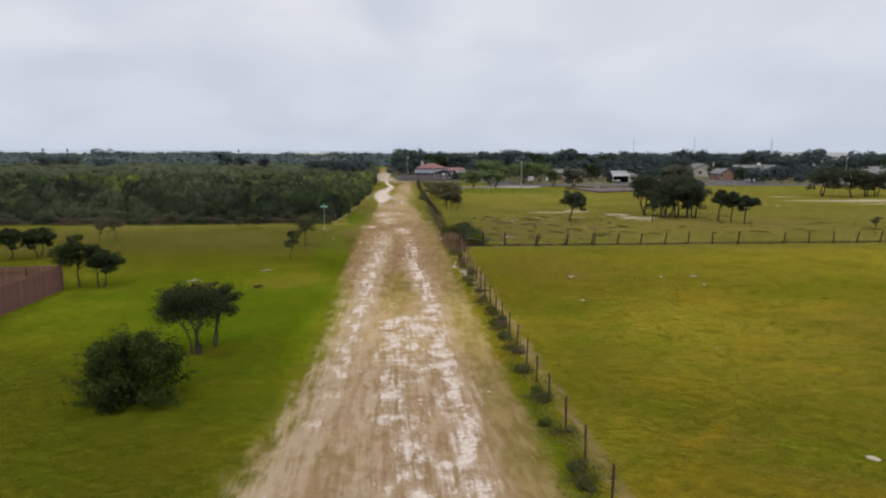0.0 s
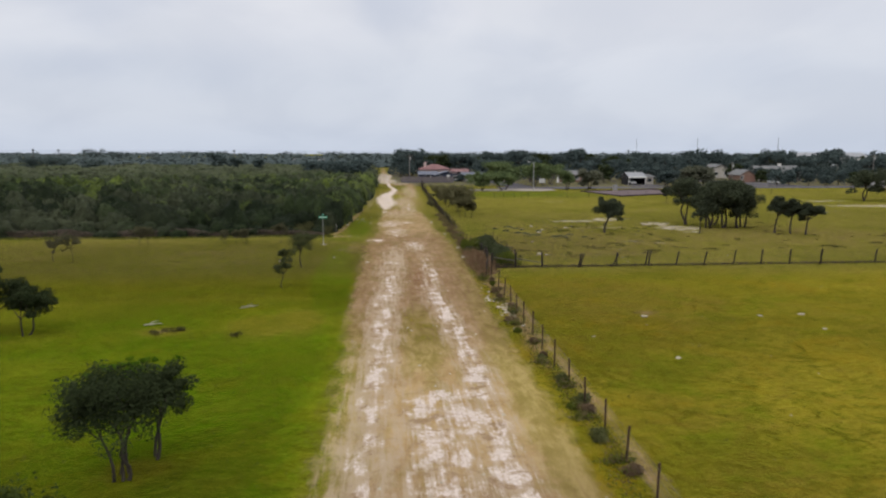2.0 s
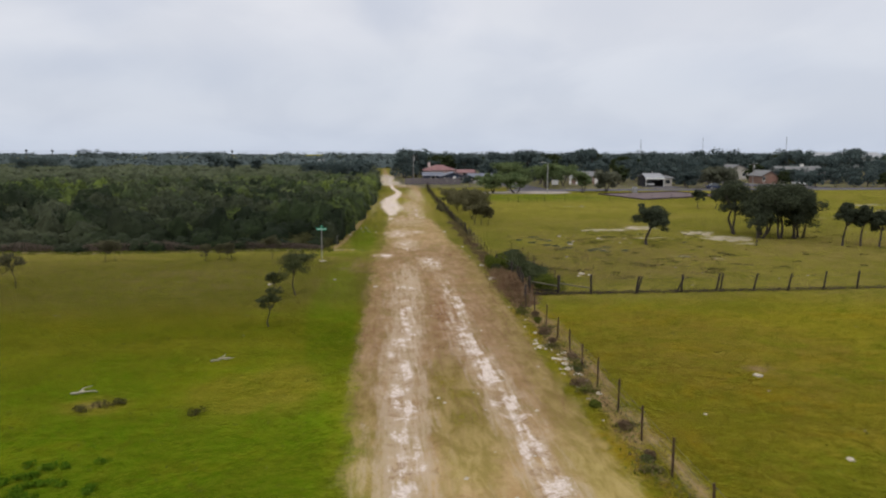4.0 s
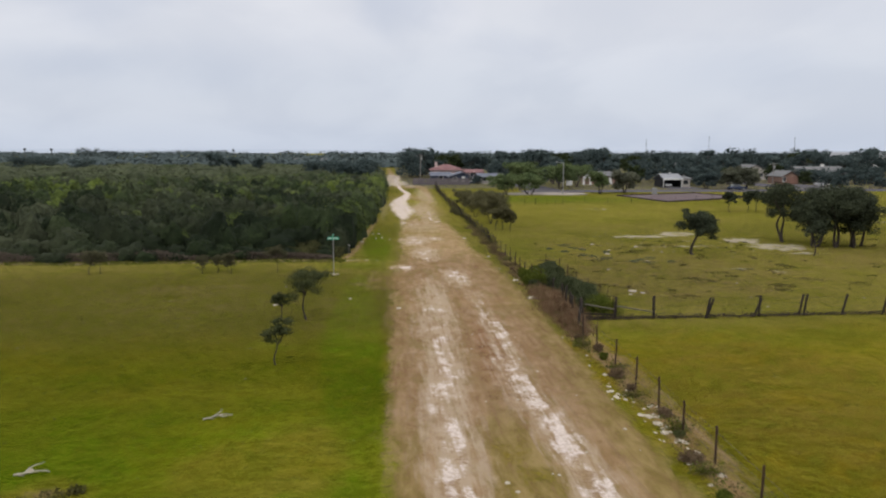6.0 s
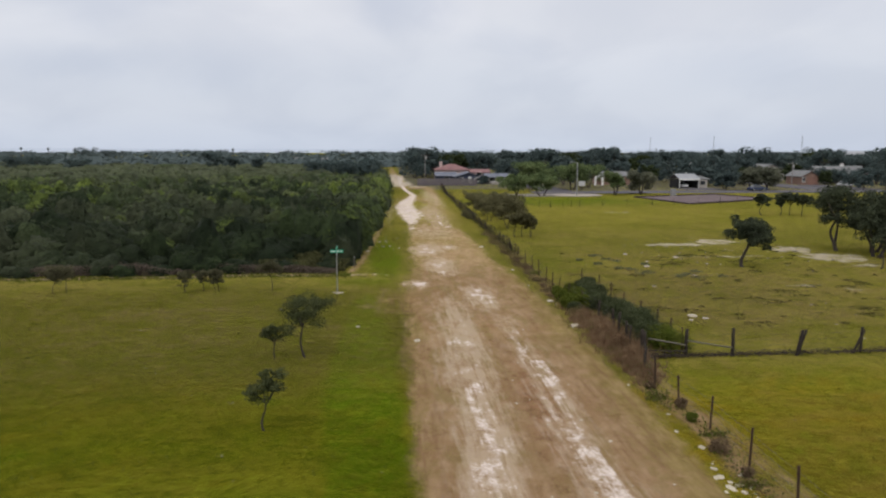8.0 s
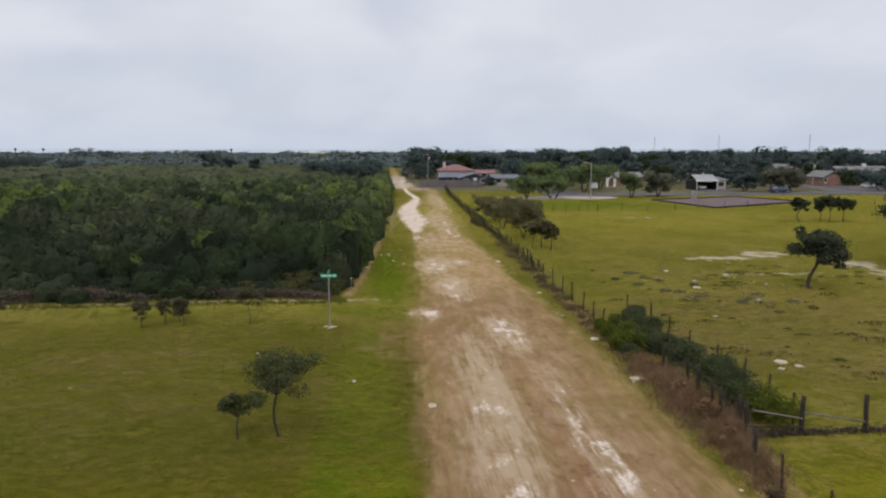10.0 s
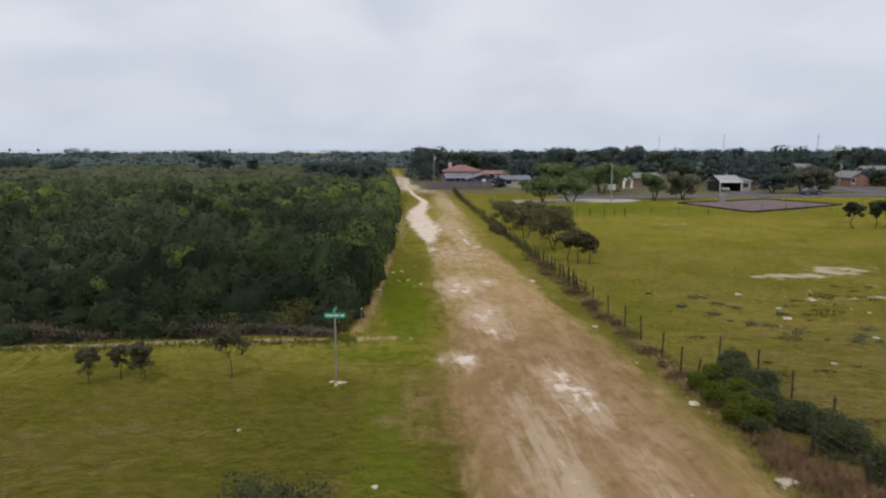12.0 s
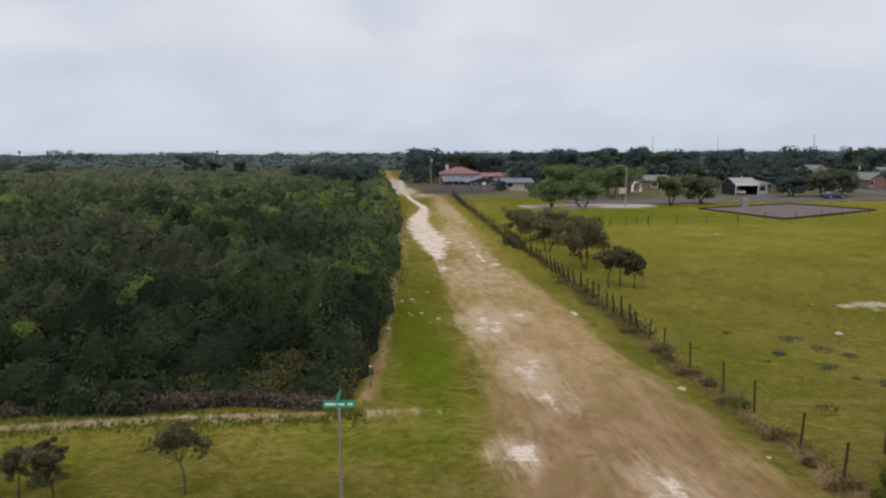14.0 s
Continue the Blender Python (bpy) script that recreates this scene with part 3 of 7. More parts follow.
def leaves(rng, centres, size, flat=0.0, up=0.0, out=None, order=0.0):
    """Lozenge leaf sprays at the centres: size is half a length; flat pulls them level; out: the way they face, kept with weight order."""
    n = len(centres)
    size = np.broadcast_to(size, (n,)) * rng.uniform(0.6, 1.35, n)
    u = rng.normal(size=(n, 3))
    u[:, 2] = u[:, 2] * (1 - flat) + up
    u /= np.linalg.norm(u, axis=1)[:, None]
    w = rng.normal(size=(n, 3))
    w /= np.linalg.norm(w, axis=1)[:, None]
    if out is not None:
        face = out * order + w * (1 - order)
        face /= np.linalg.norm(face, axis=1)[:, None] + 1e-9
        u -= face * np.sum(u * face, 1)[:, None]
        u /= np.linalg.norm(u, axis=1)[:, None] + 1e-9
        v = np.cross(face, u)
    else:
        w[:, 2] *= 1 - flat
        v = np.cross(u, np.cross(w, u))
        v /= np.linalg.norm(v, axis=1)[:, None] + 1e-9
    a, b = u * size[:, None], v * (size * rng.uniform(0.4, 0.75, n))[:, None]
    skew = a * rng.uniform(-0.3, 0.3, n)[:, None]
    verts = np.stack([centres - a, centres + b + skew, centres + a, centres - b + skew], 1).reshape(-1, 3)
    return verts, np.arange(4 * n).reshape(-1, 4)


# ---- the ground: one sheet out to the horizon ----
def smooth01(a):
    a = np.clip(a, 0, 1)
    return a * a * (3 - 2 * a)


def spaced(lo, hi, fine_lo, fine_hi, fine, grow):
    xs = list(np.arange(fine_lo, fine_hi + 1e-6, fine))
    for sign, end in ((1, hi), (-1, lo)):
        x, s = (fine_hi, fine) if sign > 0 else (fine_lo, fine)
        while x * sign < end * sign:
            s *= grow
            x += sign * s
            xs.append(x)
    return np.array(sorted(xs))


ROAD_Y = [-30, 20, 26, 36, 50, 56, 66, 78, 90, 94, 100, 107, 120, 136, 200, 235, 300, 420]
ROAD_L = [-5.0, -4.6, -3.7, -3.1, -3.1, -3.4, -3.3, -3.0, -2.9, -2.8, -1.9, -1.6, -1.4, -1.3, -0.6, -1.0, -2.0, -2.4]
ROAD_R = [5.2, 5.2, 5.3, 5.4, 5.5, 5.6, 6.0, 6.2, 6.2, 6.1, 5.9, 5.5, 5.5, 5.3, 4.6, 2.4, 1.6, 1.2]
WASH_Y = [136, 139, 143.5, 149.5, 156.6, 165, 175.4, 185.6, 192, 198, 218, 244, 262, 282, 300]
WASH_X = [-0.5, -0.47, -0.4, -0.15, -0.4, -0.65, -0.3, 0.95, 1.7, 2.1, 0.95, 0.5, 0.6, 1.4, 1.6]
WASH_W = [0.3, 0.75, 1.35, 2.0, 2.1, 1.9, 1.65, 1.2, 0.9, 0.75, 0.6, 0.5, 0.7, 1.2, 1.2]
FENCE_Y = [0, 19, 30, 40, 51, 60, 65, 70, 74, 80, 92, 106, 113, 159, 206, 236]
FENCE_X = [6.3, 6.42, 6.6, 6.8, 7.0, 7.3, 7.4, 7.15, 7.8, 7.8, 7.8, 8.0, 8.1, 8.5, 9.6, 11.2]


def fence_x(y):
    return np.interp(y, FENCE_Y, FENCE_X)


def brush_edge(y):
    """Where the brush ends beside the road."""
    return np.interp(y, [99, 104, 111, 126, 141, 167, 224, 300, 420], [-7.5, -6.9, -6.4, -5.5, -4.8, -3.8, -3.0, -4.5, -5.0])


def blob(x, y, *spots):
    """The highest of some soft ovals: centre, half axes, weight."""
    out = np.zeros_like(x)
    for cx, cy, rx, ry, w in spots:
        q = ((x - cx) / rx) ** 2 + ((y - cy) / ry) ** 2
        out = np.maximum(out, w * np.exp(-(q ** 1.5)))
    return out


def ground_masks(x, y):
    left, right = np.interp(y, ROAD_Y, ROAD_L), np.interp(y, ROAD_Y, ROAD_R)
    soft = np.interp(y, [20, 45, 58, 70, 82, 96, 130], [2.2, 1.9, 1.2, 0.9, 1.8, 2.0, 1.9])
    edge = np.interp(y, [20, 45, 58, 75, 110], [1.4, 1.2, 1.0, 1.2, 1.4])
    road = smooth01((x - left + soft) / (2 * soft)) * smooth01((right + edge - x) / (2 * edge))
    road *= np.interp(y, [122, 142, 215, 236, 420, 520], [1, 0.36, 0.32, 0.75, 0.45, 0])
    # dead grass and dust between the wheel tracks and the edges
    verge = np.maximum(np.exp(-((right - 0.4 - x) / 1.3) ** 2) * np.interp(y, [40, 60, 90, 105], [1.0, 0.75, 0.6, 0.45]), np.exp(-((x - left - 0.2) / 1.2) ** 2) * np.interp(y, [40, 52, 60, 96], [0.9, 0.75, 0.4, 0.5]))
    verge = np.maximum(verge, blob(x, y, (0.9, 52, 1.5, 8, 1.0), (0.6, 75, 1.0, 10, 0.35), (1.5, 122, 5, 12, 0.5)))
    russet = blob(x, y, (1.9, 68, 1.0, 8, 0.85), (-3.3, 87.5, 1.3, 4.5, 0.9), (0.2, 31, 0.7, 3, 0.5), (2.0, 27, 0.5, 3, 0.5), (1.6, 79, 1.6, 6, 0.5), (7.0, 84, 0.8, 8, 0.8), (3.8, 92, 1.2, 5, 0.4))
    lane, wide = np.interp(y, [108, 140, 157, 182, 222, 240], [3.4, 2.9, 4.0, 6.2, 7.0, 6.0]), np.interp(y, [110, 140, 182, 225], [1.8, 1.7, 1.3, 2.4])
    road = np.maximum(road, 0.62 * np.exp(-((x - lane) / wide) ** 2) * smooth01((y - 105) / 12) * smooth01((245 - y) / 20))
    # a green island between the wheel tracks, a bare corner by the crossing
    road *= 1 - 0.4 * blob(x, y, (0.95, 53, 1.4, 7, 1))
    road = np.maximum(road, blob(x, y, (2.5, 165, 5.5, 46, 0.6), (4.0, 228, 6, 10, 0.6), (15.3, 56.2, 1.0, 0.8, 0.62), (-13.6, 53.9, 0.9, 0.6, 0.5), (-3.6, 88, 2.6, 6, 0.46), (-1.5, 262, 4, 16, 0.9)))
    road *= 1 - blob(x, y, (1.8, 170, 1.6, 9, 0.7), (-3.4, 145, 1.6, 26, 0.6), (0.9, 150, 0.9, 6, 0.3))
    # bare soil along the foot of the brush
    road = np.maximum(road, 0.72 * np.exp(-((y - 98.35 - 0.12 * np.sin(x * 0.4)) / 0.42) ** 2) * ((x < -8.4) & (x > -70)))
    road = np.maximum(road, 0.6 * np.exp(-((x - brush_edge(y) - 0.45) / 0.5) ** 2) * smooth01((y - 97) / 3) * smooth01((150 - y) / 15))
    # bare strip under the roadside fence
    road = np.maximum(road, 0.5 * np.exp(-(((x - fence_x(y)) - 0.5) / 0.55) ** 2) * (y < 74))
    road = np.maximum(road, np.interp(y, [45, 52, 74, 92, 96, 115], [0.35, 0.6, 0.68, 0.64, 0.5, 0.35]) * np.exp(-(((x - fence_x(y)) + 0.25) / 0.7) ** 2) * ((y > 45) & (y < 115)))
    track_r = np.interp(y, [18, 23, 28, 37, 45, 52, 57, 60, 63, 66, 74, 86], [2.6, 2.8, 2.9, 2.9, 3.0, 3.0, 2.75, 2.5, 2.3, 2.35, 2.8, 2.6])
    track_l = np.interp(y, [20, 26, 35, 41, 46, 56, 61, 64, 72, 90], [-3.4, -2.7, -2.0, -1.7, -1.5, -1.3, -1.1, -0.75, -0.6, -0.5])
    by_r, by_l = np.abs(x - track_r), np.abs(x - track_l)
    chalk = np.exp(-(by_r / 0.7) ** 2) * np.interp(y, [20, 45, 50, 57, 63, 67, 75, 82, 86], [0.8, 0.85, 0.72, 0.95, 0.95, 0.62, 0.62, 0.3, 0])
    chalk = np.maximum(chalk, np.exp(-(by_l / 0.75) ** 2) * np.interp(y, [20, 30, 38, 50, 66, 76, 84], [0.42, 0.5, 0.7, 0.76, 0.72, 0.5, 0.1]))
    # the broad broken crust of the nearest stretch
    chalk = np.maximum(chalk, np.interp(y, [30, 38], [0.54, 0.68]) * smooth01((x + 1.2) / 1.4) * smooth01((3.8 - x) / 1.0) * np.interp(y, [40, 46], [1, 0]))
    chalk = np.maximum(chalk, blob(x, y, (2.15, 89.3, 1.0, 4.0, 0.7), (1.5, 87.4, 0.45, 1.6, 0.66), (-1.9, 93.9, 0.9, 1.7, 0.72), (-0.1, 114, 0.8, 1.8, 0.9), (2.25, 114.1, 0.7, 0.8, 0.9), (-0.3, 111, 0.7, 2.6, 0.84), (0.6, 103.6, 0.9, 2.2, 0.76), (0.6, 99.2, 0.5, 2.2, 0.72), (0.1, 78, 0.5, 6, 0.5), (0.5, 111.6, 0.5, 1.8, 0.6), (5.6, 114, 0.5, 0.9, 0.95), (2.9, 73.0, 0.5, 1.5, 0.55)))
    chalk = np.maximum(chalk, blob(x, y, (1.4, 41.3, 1.6, 1.8, 0.92), (0.2, 28.5, 1.0, 4.5, 0.72), (1.9, 33.5, 1.0, 3.6, 0.7), (1.3, 21, 1.4, 4, 0.74), (-0.2, 40, 0.8, 1.2, 0.7)))
    film = np.maximum(np.exp(-(by_r / 1.1) ** 2) * np.interp(y, [20, 66, 80, 100], [0.8, 0.75, 0.5, 0.15]), np.exp(-(by_l / 1.25) ** 2) * np.interp(y, [20, 40, 66, 78, 90, 100], [0.8, 0.95, 0.95, 0.75, 0.3, 0.1]))
    film = np.maximum(film, 0.6 * smooth01((x + 2.6) / 1.5) * smooth01((4.0 - x) / 1.2) * np.interp(y, [40, 48], [1, 0]))
    film = np.maximum(film, blob(x, y, (2.15, 89.2, 1.3, 4.6, 0.95), (-0.5, 112, 1.4, 4.5, 1.0), (-1.9, 94, 1.1, 2.2, 0.75), (-14, 98.3, 14, 0.5, 0.6), (-34, 98.3, 20, 0.5, 0.5), (0.2, 113, 1.8, 5, 0.95), (2.2, 114, 1.3, 2.2, 0.9), (0.6, 103, 1.6, 6, 0.9), (0.1, 79, 1.0, 10, 0.95), (2.9, 91.8, 1.0, 3, 0.4), (2.0, 96, 2.5, 8, 0.22)))
    # the fork, the cross track and the eastern rut about the washout
    chalk = np.maximum(chalk, blob(x, y, (1.0, 184, 4.4, 1.3, 0.85), (3.7, 147, 0.32, 7, 0.75), (3.4, 138, 0.36, 4.5, 0.85), (4.2, 134.0, 0.75, 0.9, 0.9), (-0.2, 129.8, 0.7, 0.8, 0.8)))
    wash = np.exp(-(np.abs(x - np.interp(y, WASH_Y, WASH_X)) / np.interp(y, WASH_Y, WASH_W)) ** 3) * smooth01((y - 134) / 4) * (y < 310)
    for ry, rx in (([126, 130, 134, 143], [-1.15, -1.05, -1.0, -0.9]), ([126, 130, 134, 143], [-0.6, -0.45, -0.5, 0.2])):
        wash = np.maximum(wash, 0.75 * np.exp(-((x - np.interp(y, ry, rx)) / 0.28) ** 2) * smooth01((y - 127) / 3) * smooth01((145 - y) / 3))
    film = np.maximum(film, blob(x, y, (3.2, 150, 2.2, 26, 0.7), (5.5, 190, 2.2, 32, 0.65), (-3.4, 165, 1.0, 36, 0.5), (1.5, 128, 3.5, 10, 0.6)))
    chalk = np.maximum(chalk, np.interp(y, [124, 140, 146, 195, 215], [0.85, 0.95, 1.2, 1.2, 1.1]) * wash)
    film = np.maximum(film, wash)
    # growth: the mown strip by the road and the low ground of the near lot are the greenest
    west = smooth01((left - x) / 1.5)
    lush = west * np.interp(y, [22, 32, 56, 62, 70, 90, 99], [0.75, 0.95, 0.85, 0.5, 0.28, 0.22, 0.15]) * np.interp(x, [-34, -22, -14, -5], [0.35, 0.6, 0.95, 0.9])
    strip = smooth01((x + np.interp(y, [56, 62, 72, 86, 92], [6.0, 6.6, 7.4, 6.9, 6.4])) / 0.8) * smooth01((np.interp(y, [60, 78, 86, 92], [-3.0, -3.2, -4.0, -4.2]) - x) / 1.0)
    lush = np.maximum(lush, 0.95 * strip * smooth01((y - 52) / 10) * smooth01((94 - y) / 6))
    lush = np.maximum(lush, blob(x, y, (-4.2, 107, 1.7, 15, 1.0), (-6.5, 95.5, 3.5, 1.8, 0.7), (-12, 46, 9, 7, 0.85), (-12, 58, 8, 7, 0.6)))
    lush = np.maximum(lush, blob(x, y, (17, 70, 8, 3.5, 0.55), (14, 40, 6, 20, 0.25), (11, 104, 3, 14, 0.45), (30, 178, 22, 14, 0.85), (24, 22, 6, 10, 0.3)))
    lush = np.maximum(lush, np.interp(y, [26, 36, 46, 90, 98], [0.9, 0.5, 0.0, 0.0, 0.4]) * np.exp(-(((x - fence_x(y)) + 0.75) / 0.6) ** 2) * (y < 130))
    dry = np.where(x > 6, np.interp(y, [70, 78, 125, 140], [0.26, 0.46, 0.42, 0.22]), np.interp(y, [60, 72, 93, 96], [0.2, 0.48, 0.48, 0.2])) + 0.0 * x
    dry = np.maximum(dry, blob(x, y, (-9.0, 35.9, 1.5, 1.2, 0.9), (-27, 75, 8, 3, 0.7), (-20, 32, 5, 10, 0.6), (-16, 86, 10, 5, 0.55), (-30, 72, 9, 6, 0.5), (10.5, 30, 2.5, 22, 0.6), (7.6, 83, 1.6, 12, 0.7), (20, 16, 12, 16, 0.5), (12, 20, 4, 12, 0.7), (-15, 27, 3, 9, 0.7), (16, 86, 8, 10, 0.75), (18, 92, 9, 6, 0.75), (34, 36, 16, 9, 0.6), (-12, 63, 6, 2.5, 0.5), (44, 103, 6, 4, 0.7), (54, 95, 9, 6, 0.7), (-13.4, 53.7, 1.6, 1.3, 0.9), (-6.2, 55.9, 1.8, 3.5, 0.8), (15.2, 56.1, 1.3, 1.0, 1.0)))
    dry = np.maximum(dry, 0.85 * np.exp(-(((x - fence_x(y)) + 0.5) / 0.9) ** 2) * ((y > 44) & (y < 112)))
    sand = blob(x, y, (26.5, 114.2, 4.6, 1.6, 0.75), (31.8, 116.2, 3.2, 2.2, 0.85), (24, 105.8, 2.6, 1.0, 0.5), (36.6, 110, 2.6, 2.6, 0.85), (37.8, 104.6, 3.2, 3.6, 0.9), (38.2, 100.0, 2.2, 1.6, 0.7), (27, 91.6, 1.6, 0.7, 0.8), (29.3, 89.4, 1.6, 0.8, 0.7), (28, 106, 4, 1.2, 0.45), (100, 139, 14, 3.5, 1.1), (112, 136, 12, 3.5, 1.1), (86, 140, 7, 2, 0.9), (96, 130, 9, 1.6, 0.8), (120, 142, 8, 2.5, 0.9),
                (88, 152, 6, 3, 0.7), (-15, 98.2, 8, 0.6, 0.45), (-32, 98.3, 14, 0.5, 0.4), (31, 153, 6, 1.5, 0.5), (70, 128, 8, 2, 0.5), (0.0, 250, 4.5, 20, 1.1), (-0.5, 285, 3.5, 50, 1.0), (4.5, 233, 4, 5, 0.75))
    thatch = blob(x, y, (-16, 80, 19, 13, 0.85), (-9, 84, 5, 9, 0.85), (-18, 23, 9, 8, 0.8), (-9, 22, 6, 5, 0.95), (-34, 74, 14, 14, 0.5), (18, 88, 10, 10, 0.75), (-18, 36, 5, 10, 0.5), (16, 20, 8, 9, 0.55), (30, 30, 10, 10, 0.4), (11, 108, 3, 12, 0.3))
    thatch *= 1 - blob(x, y, (-5.8, 82, 1.7, 15, 0.9), (-12, 46, 9, 8, 0.7))
    gold = blob(x, y, (-16.0, 39.5, 4.5, 5.5, 0.85), (-18.5, 46.5, 3.5, 3.0, 0.6), (-11.0, 62.4, 6.5, 1.6, 0.6), (-4.4, 40, 0.6, 9, 0.6), (-14.5, 27, 3.5, 4, 0.5), (-22, 44, 6, 3, 0.5), (3, 165, 6, 42, 0.6), (11, 66, 4, 9, 0.1), (-8, 52, 5, 12, 0.2), (19, 42, 13, 9, 0.6), (24, 62, 18, 13, 0.34), (48, 62, 22, 12, 0.62), (30, 150, 30, 25, 0.36), (-22, 97, 22, 1.6, 0.4), (-14, 97, 22, 1.6, 0.4), (90, 60, 30, 14, 0.6), (70, 110, 24, 14, 0.3), (30, 128, 18, 10, 0.2))
    gold *= 1 - smooth01((y - 190) / 15)
    gold = np.maximum(gold, 0.32 * np.exp(-((x - left + 1.1) / 0.7) ** 2) * (y < 100))
    pasture = blob(x, y, (22, 92, 16, 14, 0.75), (48, 95, 22, 14, 0.7), (20, 108, 12, 8, 0.6), (80, 100, 24, 20, 0.55), (44, 84, 26, 6, 0.5), (110, 140, 30, 12, 0.6), (16, 20, 14, 8, 0.4), (34, 36, 18, 12, 0.7), (15, 60, 9, 11, 0.8), (19, 88, 11, 10, 1.0), (-6.4, 55.5, 2.2, 4, 1.0), (-8.2, 54.5, 2.6, 3.4, 0.95), (-13.5, 53.8, 1.6, 1.4, 0.9), (22, 30, 9, 9, 0.5), (30, 55, 12, 8, 0.45))
    pasture = np.maximum(pasture, 0.3 * ((x > 9) & (y > 74)) + 0.36 * ((x > 7) & (y <= 74)))
    pasture = np.maximum(pasture, blob(x, y, (-16, 84, 14, 10, 0.5), (-24, 60, 9, 10, 0.25)))
    yard = smooth01((y - np.where(x < 33, 214, 199)) / 12) * (x > 2.5) * smooth01((470 - y) / 60)
    turf = smooth01((76 - y) / 10)
    far_green = smooth01((y - 112) / 30) * smooth01((215 - y) / 15)
    # brightness seen over the 30 to 63 m stretch, painted into the ground
    fresh = smooth01((y - 30) / 9) * smooth01((63 - y) / 11) * np.where(x > 6, np.interp(y, [34, 46], [0.05, 0.22]), np.where(x < -3, 0.42, np.interp(y, [43, 50], [1.0, 0.35])))
    fresh = np.maximum(fresh, blob(x, y, (-4.2, 108, 1.9, 17, 1.0), (-7, 95.5, 4.5, 1.8, 0.8)))
    fresh = np.maximum(fresh, 0.6 * strip * smooth01((y - 64) / 8) * smooth01((96 - y) / 6))
    fresh = np.maximum(fresh, np.where(x > 8, 0.3, 0.0) * smooth01((y - 61) / 5) * (1 - blob(x, y, (17, 88, 10, 10, 1.0))))
    # dark tone of the view painted over stretches; one narrow strip is darker grass
    deep = smooth01((y - 56) / 8) * np.where(x > 0, 0.1 * smooth01((82 - y) / 12), smooth01((94 - y) / 5))
    deep = np.maximum(deep, 0.75 * smooth01((x - 6) / 2) * smooth01((34 - x) / 16) * smooth01((y - 42) / 6) * smooth01((66 - y) / 8))
    deep = np.maximum(deep, 0.3 * smooth01((x - 6) / 2) * smooth01((30 - y) / 10))
    deep = np.maximum(deep, blob(x, y, (17, 88, 10, 9, 1.0)))
    deep = np.maximum(deep, smooth01((-4 - x) / 3) * np.maximum(smooth01((45 - y) / 12), 0.45 * smooth01((62 - y) / 8)))
    deep = np.maximum(deep, blob(x, y, (-5.7, 37, 0.9, 9, 0.75)))
    deep = np.maximum(deep, smooth01((x - 6) / 2) * smooth01((22 - x) / 8) * smooth01((y - 41) / 5) * smooth01((71 - y) / 6))
    deep *= 1 - 0.5 * strip * smooth01((y - 62) / 8)
    # stretches of the road that are darker and more grooved
    dark_road = smooth01((y - 46) / 8) * smooth01((84 - y) / 8)
    dark_road = np.maximum(dark_road, 0.75 * smooth01((38 - y) / 8))
    dark_road = np.maximum(dark_road, 0.95 * smooth01((y - 74) / 10) * smooth01((108 - y) / 12))
    return {"fresh": np.maximum(fresh, far_green), "deep": deep, "film": film, "verge": verge, "russet": russet, "west": turf * smooth01((1.0 - x) / 3.0), "turf": turf, "dark_road": dark_road, "yard": yard, "pasture": pasture, "road": road, "chalk": chalk, "lush": lush, "dry": dry, "sand": sand, "gold": gold, "thatch": thatch}


def ground_height(x, y):
    """Gentle swells, the crown and ruts of the road, a shallow dip at its edges."""
    z = 0.05 * np.sin(x * 0.21 + 1.3) * np.sin(y * 0.17) + 0.03 * np.sin(x * 0.6 + y * 0.43)
    mid = (np.interp(y, ROAD_Y, ROAD_L) + np.interp(y, ROAD_Y, ROAD_R)) / 2
    d = np.abs(x - mid)
    on = smooth01((5.5 - d) / 2.0) * (y < 240)
    rut = 0.05 * (np.exp(-((d - 1.6) / 0.4) ** 2))
    z = z * (1 - 0.6 * on) - rut * on
    return z * smooth01((400 - np.abs(y)) / 150) * smooth01((260 - np.abs(x)) / 100) - 0.02


gx = spaced(-3500, 3500, -9.0, 12.0, 0.4, 1.05)
gy = spaced(-1500, 4600, 14.0, 132.0, 0.5, 1.035)
GX, GY = np.meshgrid(gx, gy)
GX, GY = GX.ravel(), GY.ravel()
nx, ny = len(gx), len(gy)
gi, gj = np.meshgrid(np.arange(ny - 1), np.arange(nx - 1), indexing="ij")
g0 = (gi * nx + gj).ravel()
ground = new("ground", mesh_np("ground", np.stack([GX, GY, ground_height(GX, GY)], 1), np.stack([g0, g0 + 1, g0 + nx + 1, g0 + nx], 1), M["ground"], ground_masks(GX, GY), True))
tagged(ground, "mown grass lots and paddock crossed by a rutted caliche dirt road", "ground", kind="structure")


def gz(x, y):
    return float(ground_height(np.array([float(x)]), np.array([float(y)]))[0])


# streets of the village beyond the paddock
def slab(name, pts, z, thick, material, label, category):
    bm = bmesh.new()
    vs = [bm.verts.new((x, y, z)) for x, y in pts]
    f = bm.faces.new(vs)
    ex = bmesh.ops.extrude_face_region(bm, geom=[f])
    for v in ex["geom"]:
        if isinstance(v, bmesh.types.BMVert):
            v.co.z -= thick
    bmesh.ops.recalc_face_normals(bm, faces=bm.faces)
    return tagged(part(name, bm, material), label, category, kind="structure")


